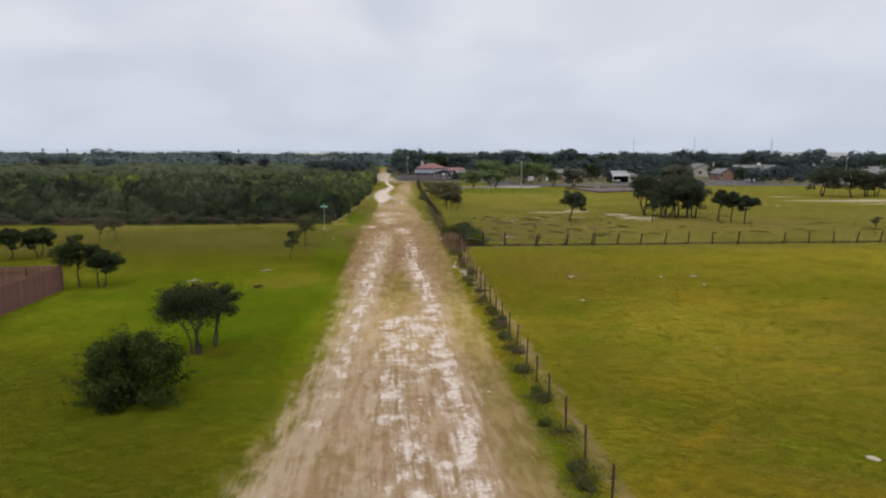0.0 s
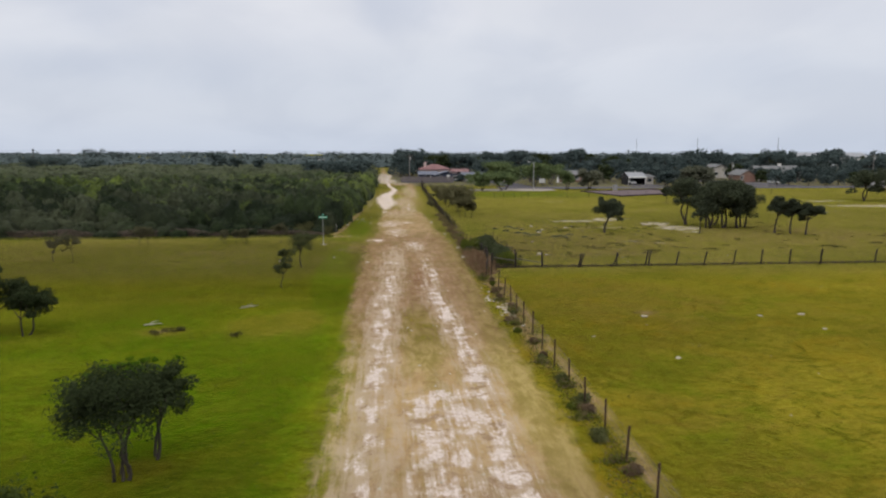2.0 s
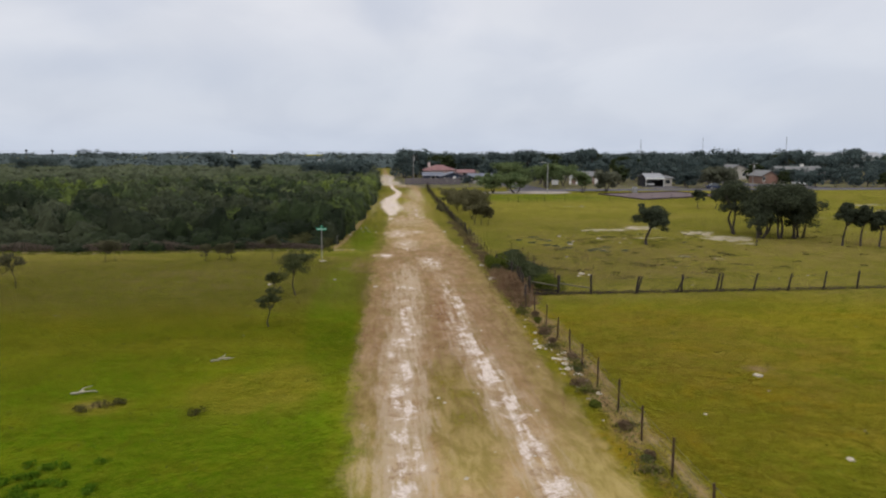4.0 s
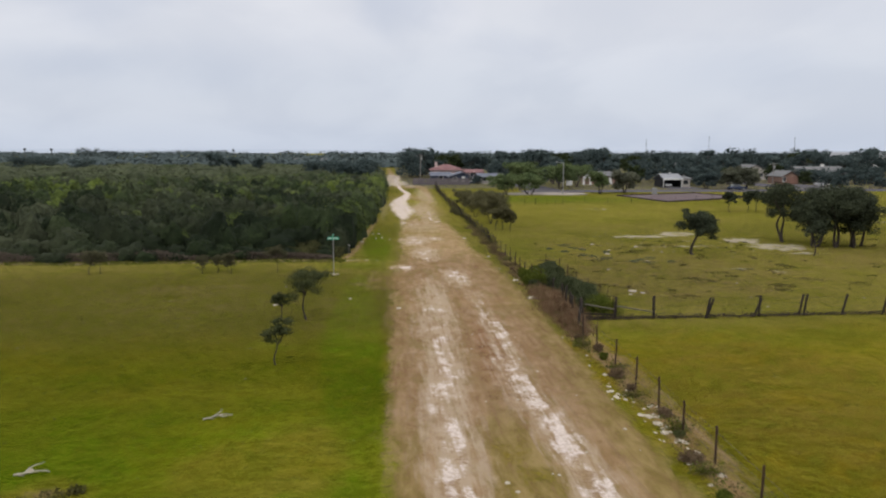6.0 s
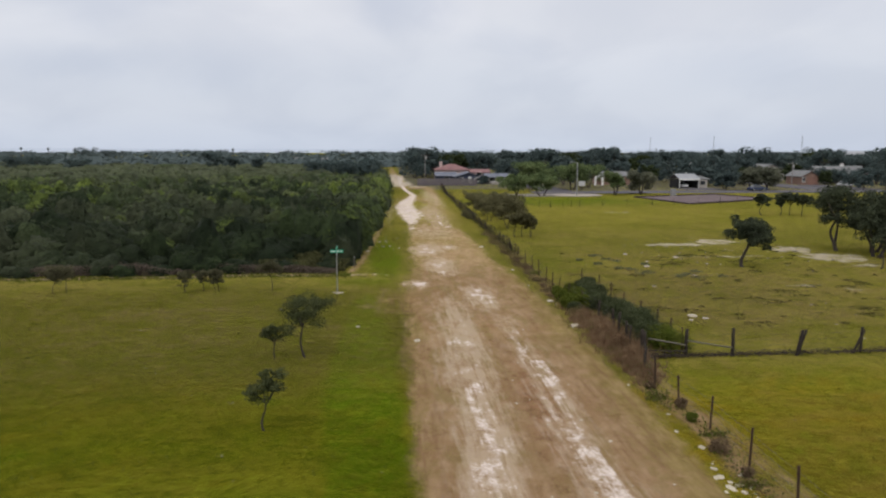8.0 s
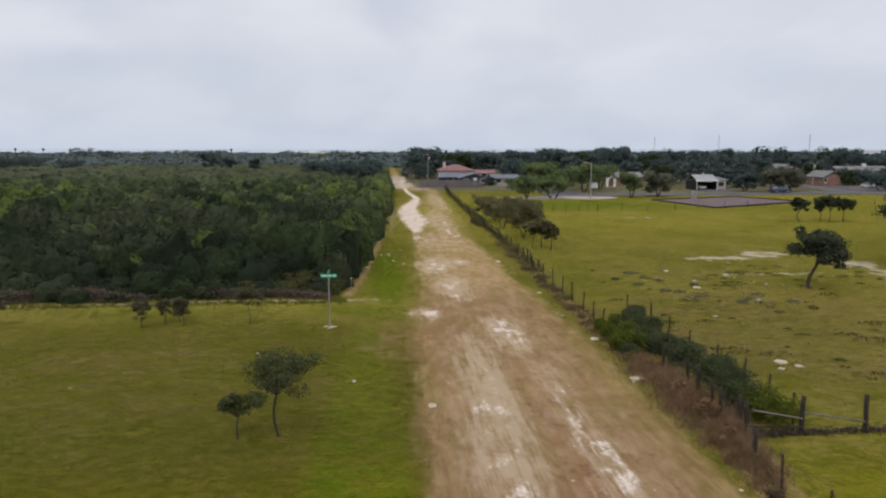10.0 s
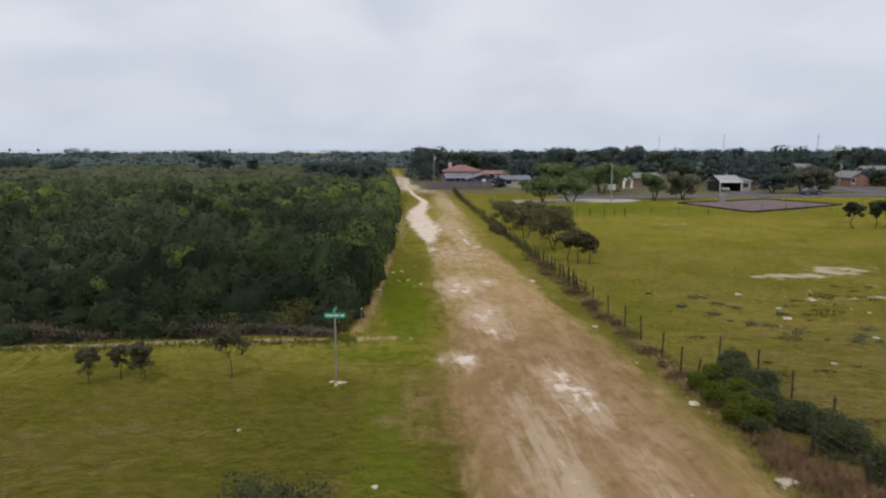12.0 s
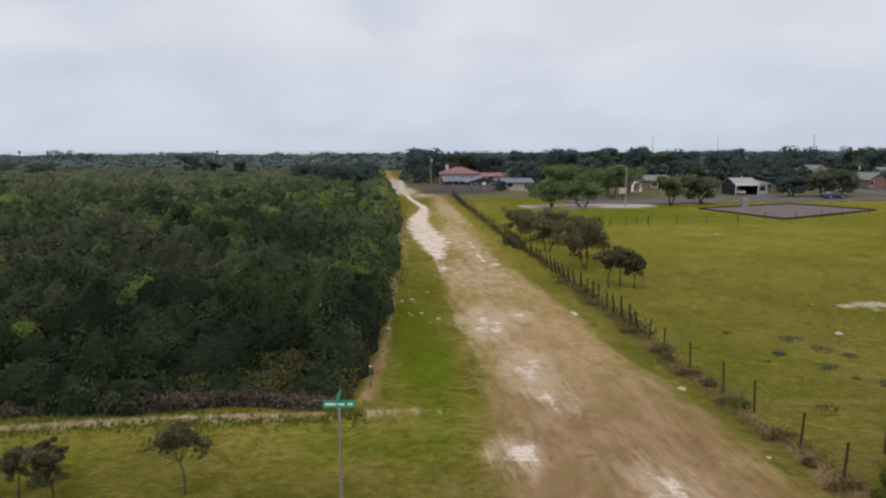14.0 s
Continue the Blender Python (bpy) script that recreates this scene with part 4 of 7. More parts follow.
slab("pavement", [(19, 192), (38, 190.5), (43, 193), (43, 198.5), (36, 200.5), (19, 198.5)], 0.06, 0.2, M["concrete"], "pale concrete turning area at the end of the village street", "pavement")
slab("road", [(46, 200.8), (200, 203), (200, 212), (46, 209.5), (30, 209), (30, 201.2), (43, 200.8)], 0.05, 0.2, M["asphalt"], "worn grey asphalt street along the far side of the park", "road")
slab("road", [(34, 209.6), (41, 209.9), (36, 330), (28, 330)], 0.052, 0.2, M["asphalt"], "worn grey asphalt side street between the houses", "road")
slab("road", [(102, 212.0), (111, 212.1), (111.5, 300), (104, 300)], 0.054, 0.2, M["asphalt"], "worn grey asphalt side street leading off between houses", "road")
slab("pavement", [(71, 212.2), (81, 212.4), (80.5, 221.6), (71, 221.6)], 0.058, 0.2, M["asphalt"], "worn grey driveway before the carport", "pavement")
slab("pavement", [(112, 212.6), (121, 212.7), (120, 236), (112.5, 236)], 0.057, 0.2, M["asphalt"], "worn grey driveway before the garage", "pavement")

# ---- trees and shrubs ----
TREE_SEED = [100]


def fresh():
    TREE_SEED[0] += 1
    return np.random.default_rng(TREE_SEED[0])


def branch(rng, a, b, bend, n=7):
    t = np.linspace(0, 1, n)[:, None]
    a, b = np.asarray(a, float), np.asarray(b, float)
    side = rng.normal(size=3) * bend * np.linalg.norm(b - a)
    side[2] *= 0.4
    return a + (b - a) * t + side * np.sin(np.pi * t) + rng.normal(size=3) * bend * 0.25 * np.linalg.norm(b - a) * np.sin(2 * np.pi * t)


def tree(name, x, y, h, r, label, category="tree", group="", stems=2, bole=0.45, foot=0.3, thick=0.1, count=5000, size=0.13, leaf="oak_leaf", bark="bark", crown_low=0.42, lumps=16, lean=(0, 0), gaps=0.28, twigs=2, face=0.55):
    """A tree of height h and crown radius r: stems from the foot, limbs, a crown of leaf sprays in lumps."""
    rng = fresh()
    wood, tips = [], []
    turn = rng.uniform(0, 6.28)
    for s in range(stems):
        a = turn + s * 6.28 / stems + rng.uniform(-0.5, 0.5)
        base = np.array([math.cos(a) * foot * (stems > 1), math.sin(a) * foot * (stems > 1), -0.15])
        out = r * (0.34 if stems > 1 else 0.1)
        fork = np.array([math.cos(a) * out + lean[0] * 0.6, math.sin(a) * out + lean[1] * 0.6, h * bole * rng.uniform(0.85, 1.1)])
        path = branch(rng, base, fork, 0.09)
        wood.append(tube(path, np.linspace(thick, thick * 0.62, len(path)) * np.r_[1.35, np.ones(len(path) - 1)], 8))
        for k in range(max(3, 7 // stems + 1)):
            b = a + rng.normal() * (1.0 if stems > 1 else 2.2)
            q = r * rng.uniform(0.35, 0.82)
            tip = np.array([math.cos(b) * q + lean[0], math.sin(b) * q + lean[1], h * rng.uniform(bole + 0.18, 0.88)])
            limb = branch(rng, fork, tip, 0.1)
            wood.append(tube(limb, np.linspace(thick * 0.5, thick * 0.13, len(limb)), 5))
            tips.append(tip)
            for _ in range(twigs):
                twig_end = tip + rng.normal(size=3) * np.array([0.25, 0.25, 0.12]) * r
                wood.append(tube(branch(rng, limb[4], twig_end, 0.1, 5), np.linspace(thick * 0.2, thick * 0.06, 5), 4))
                tips.append(twig_end)
    # lumps of foliage over the limb tips and through the crown's dome
    cl = []
    for k in range(lumps):
        a, q = rng.uniform(0, 6.28), math.sqrt(rng.uniform(0.02, 1)) * 0.8
        top_z = h * (crown_low + (1 - crown_low) * math.sqrt(max(0.0, 1 - q * q)))
        z = top_z - rng.uniform(0.08, 0.7) * h * (1 - crown_low)
        cl.append((math.cos(a) * q * r + lean[0], math.sin(a) * q * r + lean[1], z))
    cl = np.array(cl + [tuple(t) for t in tips])
    rad = r * rng.uniform(0.22, 0.4, len(cl))
    pick = rng.integers(0, len(cl), count)
    d = rng.normal(size=(count, 3))
    d /= np.linalg.norm(d, axis=1)[:, None]
    shell = rng.uniform(0.35, 1.08, count) ** 0.7
    c = cl[pick] + d * (rad[pick] * shell)[:, None] * np.array([1, 1, 0.72 * min(1.0, h * (1 - crown_low) / r * 1.1)])
    keep = (c[:, 2] > h * crown_low * 0.82) & (c[:, 2] < h * 1.02)
    # holes where the sky shows through
    wave = np.sin(c[:, 0] * 5.1 / r + 2 * rng.uniform()) * np.sin(c[:, 1] * 5.7 / r + 1.0) * np.sin(c[:, 2] * 6.3 / r + rng.uniform(0, 6))
    keep &= wave < 1 - gaps * 1.6 + rng.uniform(-0.25, 0.25, count)
    c, d = c[keep], d[keep]
    ob = thing(name, pose(x, y, gz(x, y)), label, category, group)
    v, f = joined(wood)
    part("trunk", mesh_np("trunk", v, f, M[bark], None, True), None, ob)
    v, f = leaves(rng, c, size, 0.25, 0.0, d, face)
    part("crown", mesh_np("crown", v, f, M[leaf]), None, ob)
    return ob


def shrub(name, x, y, h, r, label, category="bush", group="", count=1500, size=0.1, leaf="bush_leaf", lumps=12, up=0.3, bark="bark"):
    """A shrub that is leafy down to the ground, with some bare stems inside."""
    rng = fresh()
    wood = []
    for k in range(7):
        a = rng.uniform(0, 6.28)
        q = r * rng.uniform(0.2, 0.7)
        wood.append(tube(branch(rng, (0.1 * math.cos(a), 0.1 * math.sin(a), -0.05), (q * math.cos(a), q * math.sin(a), h * rng.uniform(0.6, 0.95)), 0.08, 5), np.linspace(0.02 * h, 0.005 * h, 5), 4))
    cl = []
    for k in range(lumps):
        a, q = rng.uniform(0, 6.28), math.sqrt(rng.uniform(0, 1)) * (0.72 if h >= 0.8 else 0.55)
        cl.append((math.cos(a) * q * r, math.sin(a) * q * r, h * rng.uniform(0.15, 0.95) * math.sqrt(1 - 0.75 * q * q)))
    cl = np.array(cl)
    rad = r * (rng.uniform(0.45, 0.62, lumps) if h < 0.8 else rng.uniform(0.28, 0.46, lumps) if h < 2 else rng.uniform(0.2, 0.36, lumps))
    pick = rng.integers(0, lumps, count)
    d = rng.normal(size=(count, 3))
    d /= np.linalg.norm(d, axis=1)[:, None]
    c = cl[pick] + d * (rad[pick] * rng.uniform(0.3, 1.1, count) ** 0.6)[:, None] * np.array([1, 1, 0.8])
    if h >= 0.8:
        # long shoots that stick out of the mass
        k = count // 4
        a2, e2 = rng.uniform(0, 6.28, 44), rng.uniform(0.15, 1.5, 44)
        tipd = np.stack([np.cos(a2) * np.cos(e2), np.sin(a2) * np.cos(e2), np.sin(e2)], 1)
        who, along = rng.integers(0, 44, k), rng.uniform(0.6, 1.0, k) * rng.uniform(0.95, 1.28, 44)[rng.integers(0, 44, k)]
        c[:k] = tipd[who] * along[:, None] * np.array([r, r, h * 0.98]) + rng.normal(size=(k, 3)) * (0.09 if h > 2 else 0.05)
        d[:k] = tipd[who]
    keep = (c[:, 2] > 0.02) & (c[:, 2] < h * 1.2)
    c, d = c[keep], d[keep]
    ob = thing(name, pose(x, y, gz(x, y)), label, category, group)
    if h >= 0.8:
        v, f = joined(wood)
        part("stems", mesh_np("stems", v, f, M[bark], None, True), None, ob)
    v, f = leaves(rng, c, size, 0.1, up, d, 0.45)
    part("foliage", mesh_np("foliage", v, f, M[leaf]), None, ob)
    return ob


# the mown lot west of the road
shrub("bush", -10.0, 28.3, 2.6, 2.2, "big rounded dark green bush on the mown grass", count=42000, size=0.048, lumps=26, up=1.0, leaf="laurel_leaf")
tree("oak", -9.35, 35.3, 3.5, 1.7, "small live oak with forked stems on the mown lawn", group="oaks on the lot", stems=5, bole=0.45, foot=0.3, thick=0.055, count=20000, size=0.044, crown_low=0.52, lumps=30, gaps=0.25)
tree("oak", -8.75, 36.7, 3.3, 1.05, "slim young oak beside a larger one", group="oaks on the lot", stems=2, foot=0.1, thick=0.06, count=8500, size=0.046, crown_low=0.45, lumps=14, gaps=0.25, lean=(0.3, 0))
tree("oak", -22.5, 53.9, 3.9, 1.55, "young dark oak at the corner of a wooden fence", group="oaks on the lot", stems=1, thick=0.08, count=12000, size=0.058, crown_low=0.42, bole=0.38)
tree("oak", -20.9, 53.6, 3.0, 1.3, "low dark oak leaning outward near the fence corner", group="oaks on the lot", stems=2, foot=0.12, thick=0.06, count=10000, size=0.058, crown_low=0.42, lean=(0.3, 0), bole=0.38)
tree("oak", -34.2, 67.6, 2.9, 1.5, "small dark oak out on the open lot", group="oaks on the lot", stems=1, thick=0.08, count=3500, size=0.12)
tree("oak", -32.4, 69.3, 2.7, 1.5, "low spreading oak out on the open lot", group="oaks on the lot", stems=2, foot=0.1, thick=0.06, count=3500, size=0.12)
tree("sapling", -8.6, 66.4, 2.4, 0.75, "thin young tree with a sparse tuft of leaves", group="planted saplings", stems=1, thick=0.04, count=3400, size=0.042, crown_low=0.4, lumps=9, gaps=0.35, leaf="sapling_leaf")
tree("sapling", -8.1, 75.4, 3.3, 1.35, "small spindly tree with an open crown beside the road", group="planted saplings", stems=1, thick=0.055, count=8000, size=0.042, crown_low=0.34, lumps=18, gaps=0.35, leaf="sapling_leaf")
tree("sapling", -9.6, 75.3, 1.75, 0.62, "stubby sapling with a dense little crown", group="planted saplings", stems=1, thick=0.035, count=2600, size=0.042, crown_low=0.4, lumps=6, gaps=0.35, leaf="sapling_leaf")
for sx, sy, sh, sr in ((-18.2, 91.9, 1.75, 0.5), (-17.1, 92.6, 1.65, 0.45), (-16.4, 93.2, 1.5, 0.42), (-16.0, 92.1, 1.75, 0.55), (-12.3, 92.2, 2.4, 0.75)):
    tree("sapling", sx, sy, sh, sr, "staked little sapling in mown grass near the brush", group="planted saplings", stems=1, thick=0.028, count=2600, size=0.05, leaf="stake_leaf", crown_low=0.3, lumps=11, gaps=0.25)
for sx, sy, sh, sr in ((-30.6, 79.8, 2.5, 0.9), (-29.1, 79.6, 2.7, 1.0), (-27.2, 92.4, 2.0, 0.8), (-26.5, 92.6, 2.1, 0.8)):
    tree("sapling", sx, sy, sh, sr, "bare-looking thin sapling with grey-green leaves", group="planted saplings", stems=1, thick=0.032, count=1900, size=0.06, leaf="stake_leaf", crown_low=0.35, lumps=10, gaps=0.4)

# the paddock east of the road
tree("oak", 26.4, 99.8, 4.3, 2.0, "lone crooked oak standing in the open paddock", group="paddock oaks", leaf="paddock_leaf", stems=1, thick=0.16, count=11000, size=0.09, lean=(0.35, 0.0), crown_low=0.45, lumps=18)
for sx, sy, sh, sr, n in ((40.6, 108.4, 6.8, 2.4, 9000), (41.6, 104.2, 5.2, 2.3, 9000), (43.5, 103.4, 6.5, 2.9, 14000), (45.1, 103.3, 6.3, 2.7, 13000), (46.5, 104.4, 5.0, 1.9, 6500), (43.6, 107.2, 6.4, 2.9, 9000)):
    tree("oak", sx, sy, sh, sr, "tall dark oak in a dense clump in the paddock", group="paddock oaks", leaf="paddock_leaf", stems=2, foot=0.25, thick=0.15, count=n, size=0.11, crown_low=0.32, lumps=34, gaps=0.16)
tree("oak", 37.7, 98.1, 3.6, 1.1, "slim little oak beside the dense clump", group="paddock oaks", leaf="paddock_leaf", stems=1, thick=0.07, count=3000, size=0.09, crown_low=0.42, lumps=9)
for sx, sy, sh, sr in ((46.9, 97.2, 4.9, 1.3), (48.7, 96.8, 4.5, 1.25), (50.1, 95.9, 4.1, 1.35)):
    tree("oak", sx, sy, sh, sr, "slender leaning oak in a row of three", group="paddock oaks", leaf="paddock_leaf", stems=1, thick=0.12, count=6500, size=0.1, crown_low=0.45, lean=(0.5, 0))
for sx, sy, sh, sr in ((97.5, 152.5, 6.2, 3.6), (103, 150.5, 6.5, 4.0), (107.5, 152.0, 5.8, 3.4), (112.5, 156, 5.0, 3.0)):
    tree("oak", sx, sy, sh, sr, "broad dark oak above pale spoil heaps", group="paddock oaks", leaf="paddock_leaf", stems=2, foot=0.3, thick=0.16, count=5000, size=0.2, crown_low=0.3, lumps=20)
for sx, sy, sh, sr in ((53.2, 145.8, 3.4, 1.2), (56.0, 145.8, 3.0, 0.8), (57.3, 145.7, 3.7, 1.6), (59.4, 145.6, 3.5, 1.3)):
    tree("oak", sx, sy, sh, sr, "small thin-stemmed oak in the far paddock", group="paddock oaks", leaf="paddock_leaf", stems=1, thick=0.07, count=1700, size=0.17, crown_low=0.48)
tree("sapling", 58.5, 80.5, 2.6, 0.6, "thin sapling in the open paddock", group="planted saplings", stems=1, thick=0.04, count=700, size=0.1, leaf="mesquite_leaf", crown_low=0.5, lumps=5)
# mesquites along the roadside fence
for sx, sy, sh, sr, n in ((9.7, 151.5, 3.6, 1.7, 3600), (10.9, 149.4, 3.5, 1.9, 3800), (12.2, 146.0, 3.8, 2.0, 4200), (10.4, 140.5, 3.4, 1.6, 3400), (11.3, 130.4, 4.3, 2.2, 6500), (12.9, 136.0, 4.0, 2.2, 5000), (10.8, 122.4, 3.2, 1.0, 2600), (11.5, 122.3, 3.2, 1.0, 2600), (12.4, 121.8, 2.95, 0.8, 2000)):
    tree("mesquite", sx, sy, sh, sr, "grey-green mesquite with thin stems by the fence", group="mesquites by the fence", stems=1 if sr < 1.1 else 2, foot=0.15, thick=0.06, count=n, size=0.105, leaf="mesquite_leaf", crown_low=0.4 if sr < 1.1 else 0.26, lumps=24, gaps=0.12, face=0.7)
for sx, sy, sh, sr in ((7.9, 146.4, 1.0, 0.9), (8.2, 143.5, 0.85, 0.8), (8.4, 149.5, 0.9, 0.9)):
    shrub("shrub", sx, sy, sh, sr, "low dark shrub grown into the roadside fence", group="roadside shrubs", count=1600, size=0.07, leaf="mesquite_leaf", lumps=12)
# shrubs in the fence corner
for sx, sy, sh, sr, lf in ((9.7, 90.2, 0.9, 0.9, "bush_leaf"), (9.4, 88.4, 0.9, 0.9, "bush_leaf"), (7.5, 87.3, 0.9, 0.6, "weed_leaf"), (7.35, 85.2, 0.85, 0.6, "weed_leaf"), (7.5, 84.1, 0.6, 0.55, "bush_leaf"), (8.3, 85.2, 1.05, 0.75, "weed_leaf"), (8.1, 86.6, 0.8, 0.7, "weed_leaf"), (8.7, 87.6, 0.9, 0.8, "weed_leaf"), (7.6, 89.0, 0.7, 0.5, "weed_leaf"), (8.8, 90.1, 0.7, 0.6, "weed_leaf"), (8.9, 86.2, 1.0, 0.9, "bush_leaf"), (10.2, 91.4, 0.8, 0.9, "bush_leaf"), (10.2, 88.6, 0.9, 0.9, "bush_leaf"), (10.2, 83.6, 1.0, 1.0, "bush_leaf"), (10.3, 80.8, 1.1, 1.0, "bush_leaf"), (9.4, 84.6, 1.1, 1.1, "bush_leaf"), (9.5, 82.4, 1.1, 1.1, "bush_leaf"),
                       (9.9, 80.4, 1.1, 1.0, "bush_leaf"), (9.8, 78.4, 1.25, 1.15, "bush_leaf"), (9.4, 76.4, 1.1, 1.0, "bush_leaf"), (9.9, 75.4, 1.1, 1.2, "weed_leaf")):
    shrub("shrub", sx, sy, sh * (0.85 if sy > 80 else 1.0), sr * (0.92 if sy > 80 else 1.0), "low grey-green shrub crowding the fence corner" if lf == "bush_leaf" else "bright yellow-green shrub beside the fence", group="fence corner shrubs", count=7500, size=0.04, leaf="shrub_leaf" if lf == "bush_leaf" else lf, lumps=18, up=0.6)
for sx, sy, sh, sr in ((7.6, 78.3, 0.6, 0.5), (7.7, 76.0, 0.6, 0.5), (7.4, 73.6, 0.55, 0.5)):
    shrub("dry_shrub", sx, sy, sh, sr, "dead reddish-brown brush tangled along the fence", group="fence corner shrubs", count=800, size=0.07, leaf="rust_grass", lumps=14, up=2.6)


def dry_stand():
    """Tall dead grass and stalks on the bank at the fence corner."""
    rng = np.random.default_rng(29)
    n = 17000
    y = 70.0 + 18 * rng.beta(1.5, 2.2, n)
    clump = np.sin(y * 2.7 + 1.0) * np.sin(y * 1.13)
    x = fence_x(y) - 0.1 + rng.normal(size=n) * np.interp(y, [70, 76, 81, 90], [0.3, 0.6, 0.55, 0.3]) + 0.25 * clump
    tall = rng.uniform(0.15, 0.95, n) * (0.6 + 0.4 * np.sin(x * 3.3 + y * 1.7) * np.sin(y * 2.9)) * np.interp(y, [70, 74, 80, 90], [0.5, 1.0, 1.0, 0.4])
    z = ground_height(x, y)
    a, w = rng.uniform(0, 6.283, n), 0.008 + 0.012 * rng.uniform(size=n)
    lean = rng.normal(size=(n, 2)) * tall[:, None] * 0.35
    v = np.stack([np.stack([x - np.cos(a) * w, y - np.sin(a) * w, z], 1), np.stack([x + np.cos(a) * w, y + np.sin(a) * w, z], 1), np.stack([x + lean[:, 0], y + lean[:, 1], z + tall], 1)], 1)
    return v.reshape(-1, 3), np.arange(3 * n).reshape(-1, 3)


v, f = dry_stand()
tagged(new("dead_grass", mesh_np("dead_grass", v, f, M["rust_grass"])), "tall reddish-brown dead grass on the bank at the fence corner", "grass", kind="stuff")
# weeds along the roadside fence
near_weeds = ((6.45, 43.2, 0.5, 0.45, "bush_leaf"), (6.55, 40.6, 0.5, 0.45, "bush_leaf"), (6.3, 40.0, 0.45, 0.5, "weed_leaf"), (6.65, 39.5, 0.5, 0.5, "dry_leaf"), (6.15, 36.9, 0.5, 0.5, "bush_leaf"), (6.4, 34.3, 0.5, 0.5, "dry_leaf"), (6.3, 31.4, 0.5, 0.55, "bush_leaf"), (6.15, 28.2, 0.65, 0.55, "weed_leaf"), (6.2, 27.2, 0.55, 0.5, "bush_leaf"),
              (5.95, 24.8, 0.35, 0.4, "weed_leaf"), (5.8, 20.8, 0.6, 0.55, "bush_leaf"), (5.9, 19.8, 0.6, 0.6, "bush_leaf"), (5.8, 17.6, 0.5, 0.5, "weed_leaf"), (6.65, 47.1, 0.4, 0.4, "dry_leaf"))
far_weeds = ((7.0, 69.7, 0.6, 0.5, "dry_leaf"), (7.1, 67.4, 0.5, 0.45, "dry_leaf"), (7.1, 66.0, 0.6, 0.4, "weed_leaf"), (7.0, 63.4, 0.5, 0.5, "dry_leaf"), (6.9, 61.5, 0.45, 0.4, "dry_leaf"), (7.0, 58.7, 0.5, 0.5, "dry_leaf"), (6.8, 56.6, 0.4, 0.4, "bush_leaf"), (6.6, 54.6, 0.5, 0.5, "dry_leaf"),
             (6.4, 52.0, 0.45, 0.45, "weed_leaf"), (6.5, 49.6, 0.5, 0.5, "dry_leaf"), (6.4, 47.0, 0.4, 0.4, "bush_leaf"), (7.5, 92.2, 0.4, 0.5, "dry_leaf"), (7.6, 94.6, 0.45, 0.6, "dry_leaf"), (7.8, 97.4, 0.4, 0.5, "weed_leaf"), (7.9, 100.2, 0.4, 0.6, "dry_leaf"), (7.8, 104.0, 0.4, 0.5, "dry_leaf"))
for sx, sy, sh, sr, lf in near_weeds + far_weeds:
    shrub("weed_clump", sx + 0.2 * math.sin(sy * 7.0), sy, sh * (0.55 + 0.15 * math.sin(sy * 3.1)), sr * (0.8 + 0.25 * math.sin(sy * 5.3)), {"bush_leaf": "dark green weed clump under the wire fence", "weed_leaf": "yellow-green weed clump under the wire fence", "dry_leaf": "dried brown weed clump under the wire fence"}[lf], "weed", "weeds under the fence",
          count=1700, size=0.034, leaf={"bush_leaf": "corner_leaf", "dry_leaf": "rust_weed"}.get(lf, lf), lumps=9, up=0.8)
# rank tufts in the lawn
tuft_rng = np.random.default_rng(8)
for k in range(30):
    sx, sy = -12.7 + 1.9 * tuft_rng.uniform(-1, 1), 46.0 + 0.55 * (k % 4) + tuft_rng.normal() * 0.5
    shrub("weed_clump", sx, sy, 0.16, 0.22 + 0.14 * tuft_rng.uniform(), "rank green tuft in the mown lawn", "weed", "tufts in the lawn", count=170, size=0.04, leaf="lawn_weed", lumps=6, up=0.6)

for sx, sy, sr in ((-13.2, 53.6, 0.5), (-13.8, 53.2, 0.4), (-12.6, 53.9, 0.35), (-9.3, 52.7, 0.4)):
    shrub("weed_clump", sx, sy, 0.2, sr, "rough olive weed clump in a worn patch of lawn", "weed", "tufts in the lawn", count=260, size=0.045, leaf="tussock", lumps=8, up=0.6)
weed_rng = np.random.default_rng(18)
for sx, sy, sr in ((16.0, 104.5, 0.9), (16.6, 103.4, 0.7), (15.4, 106.6, 0.8), (15.2, 99.2, 0.6), (16.2, 98.6, 0.8), (17.2, 97.6, 0.8), (16.4, 96.6, 0.9), (18.8, 95.2, 0.9), (19.8, 96.2, 0.7), (21.2, 97.7, 0.7), (20.4, 95.0, 0.8), (13.2, 104.0, 0.6), (18.4, 101.4, 0.6), (22.6, 95.6, 0.8), (14.2, 101.6, 0.6)):
    shrub("weed_clump", sx, sy, 0.1 + 0.06 * weed_rng.uniform(), sr * weed_rng.uniform(0.7, 1.1), "low spreading grey-green weed patch in the paddock", "weed", "paddock weeds", count=420, size=0.05, leaf="pale_weed", lumps=9, up=0.2)

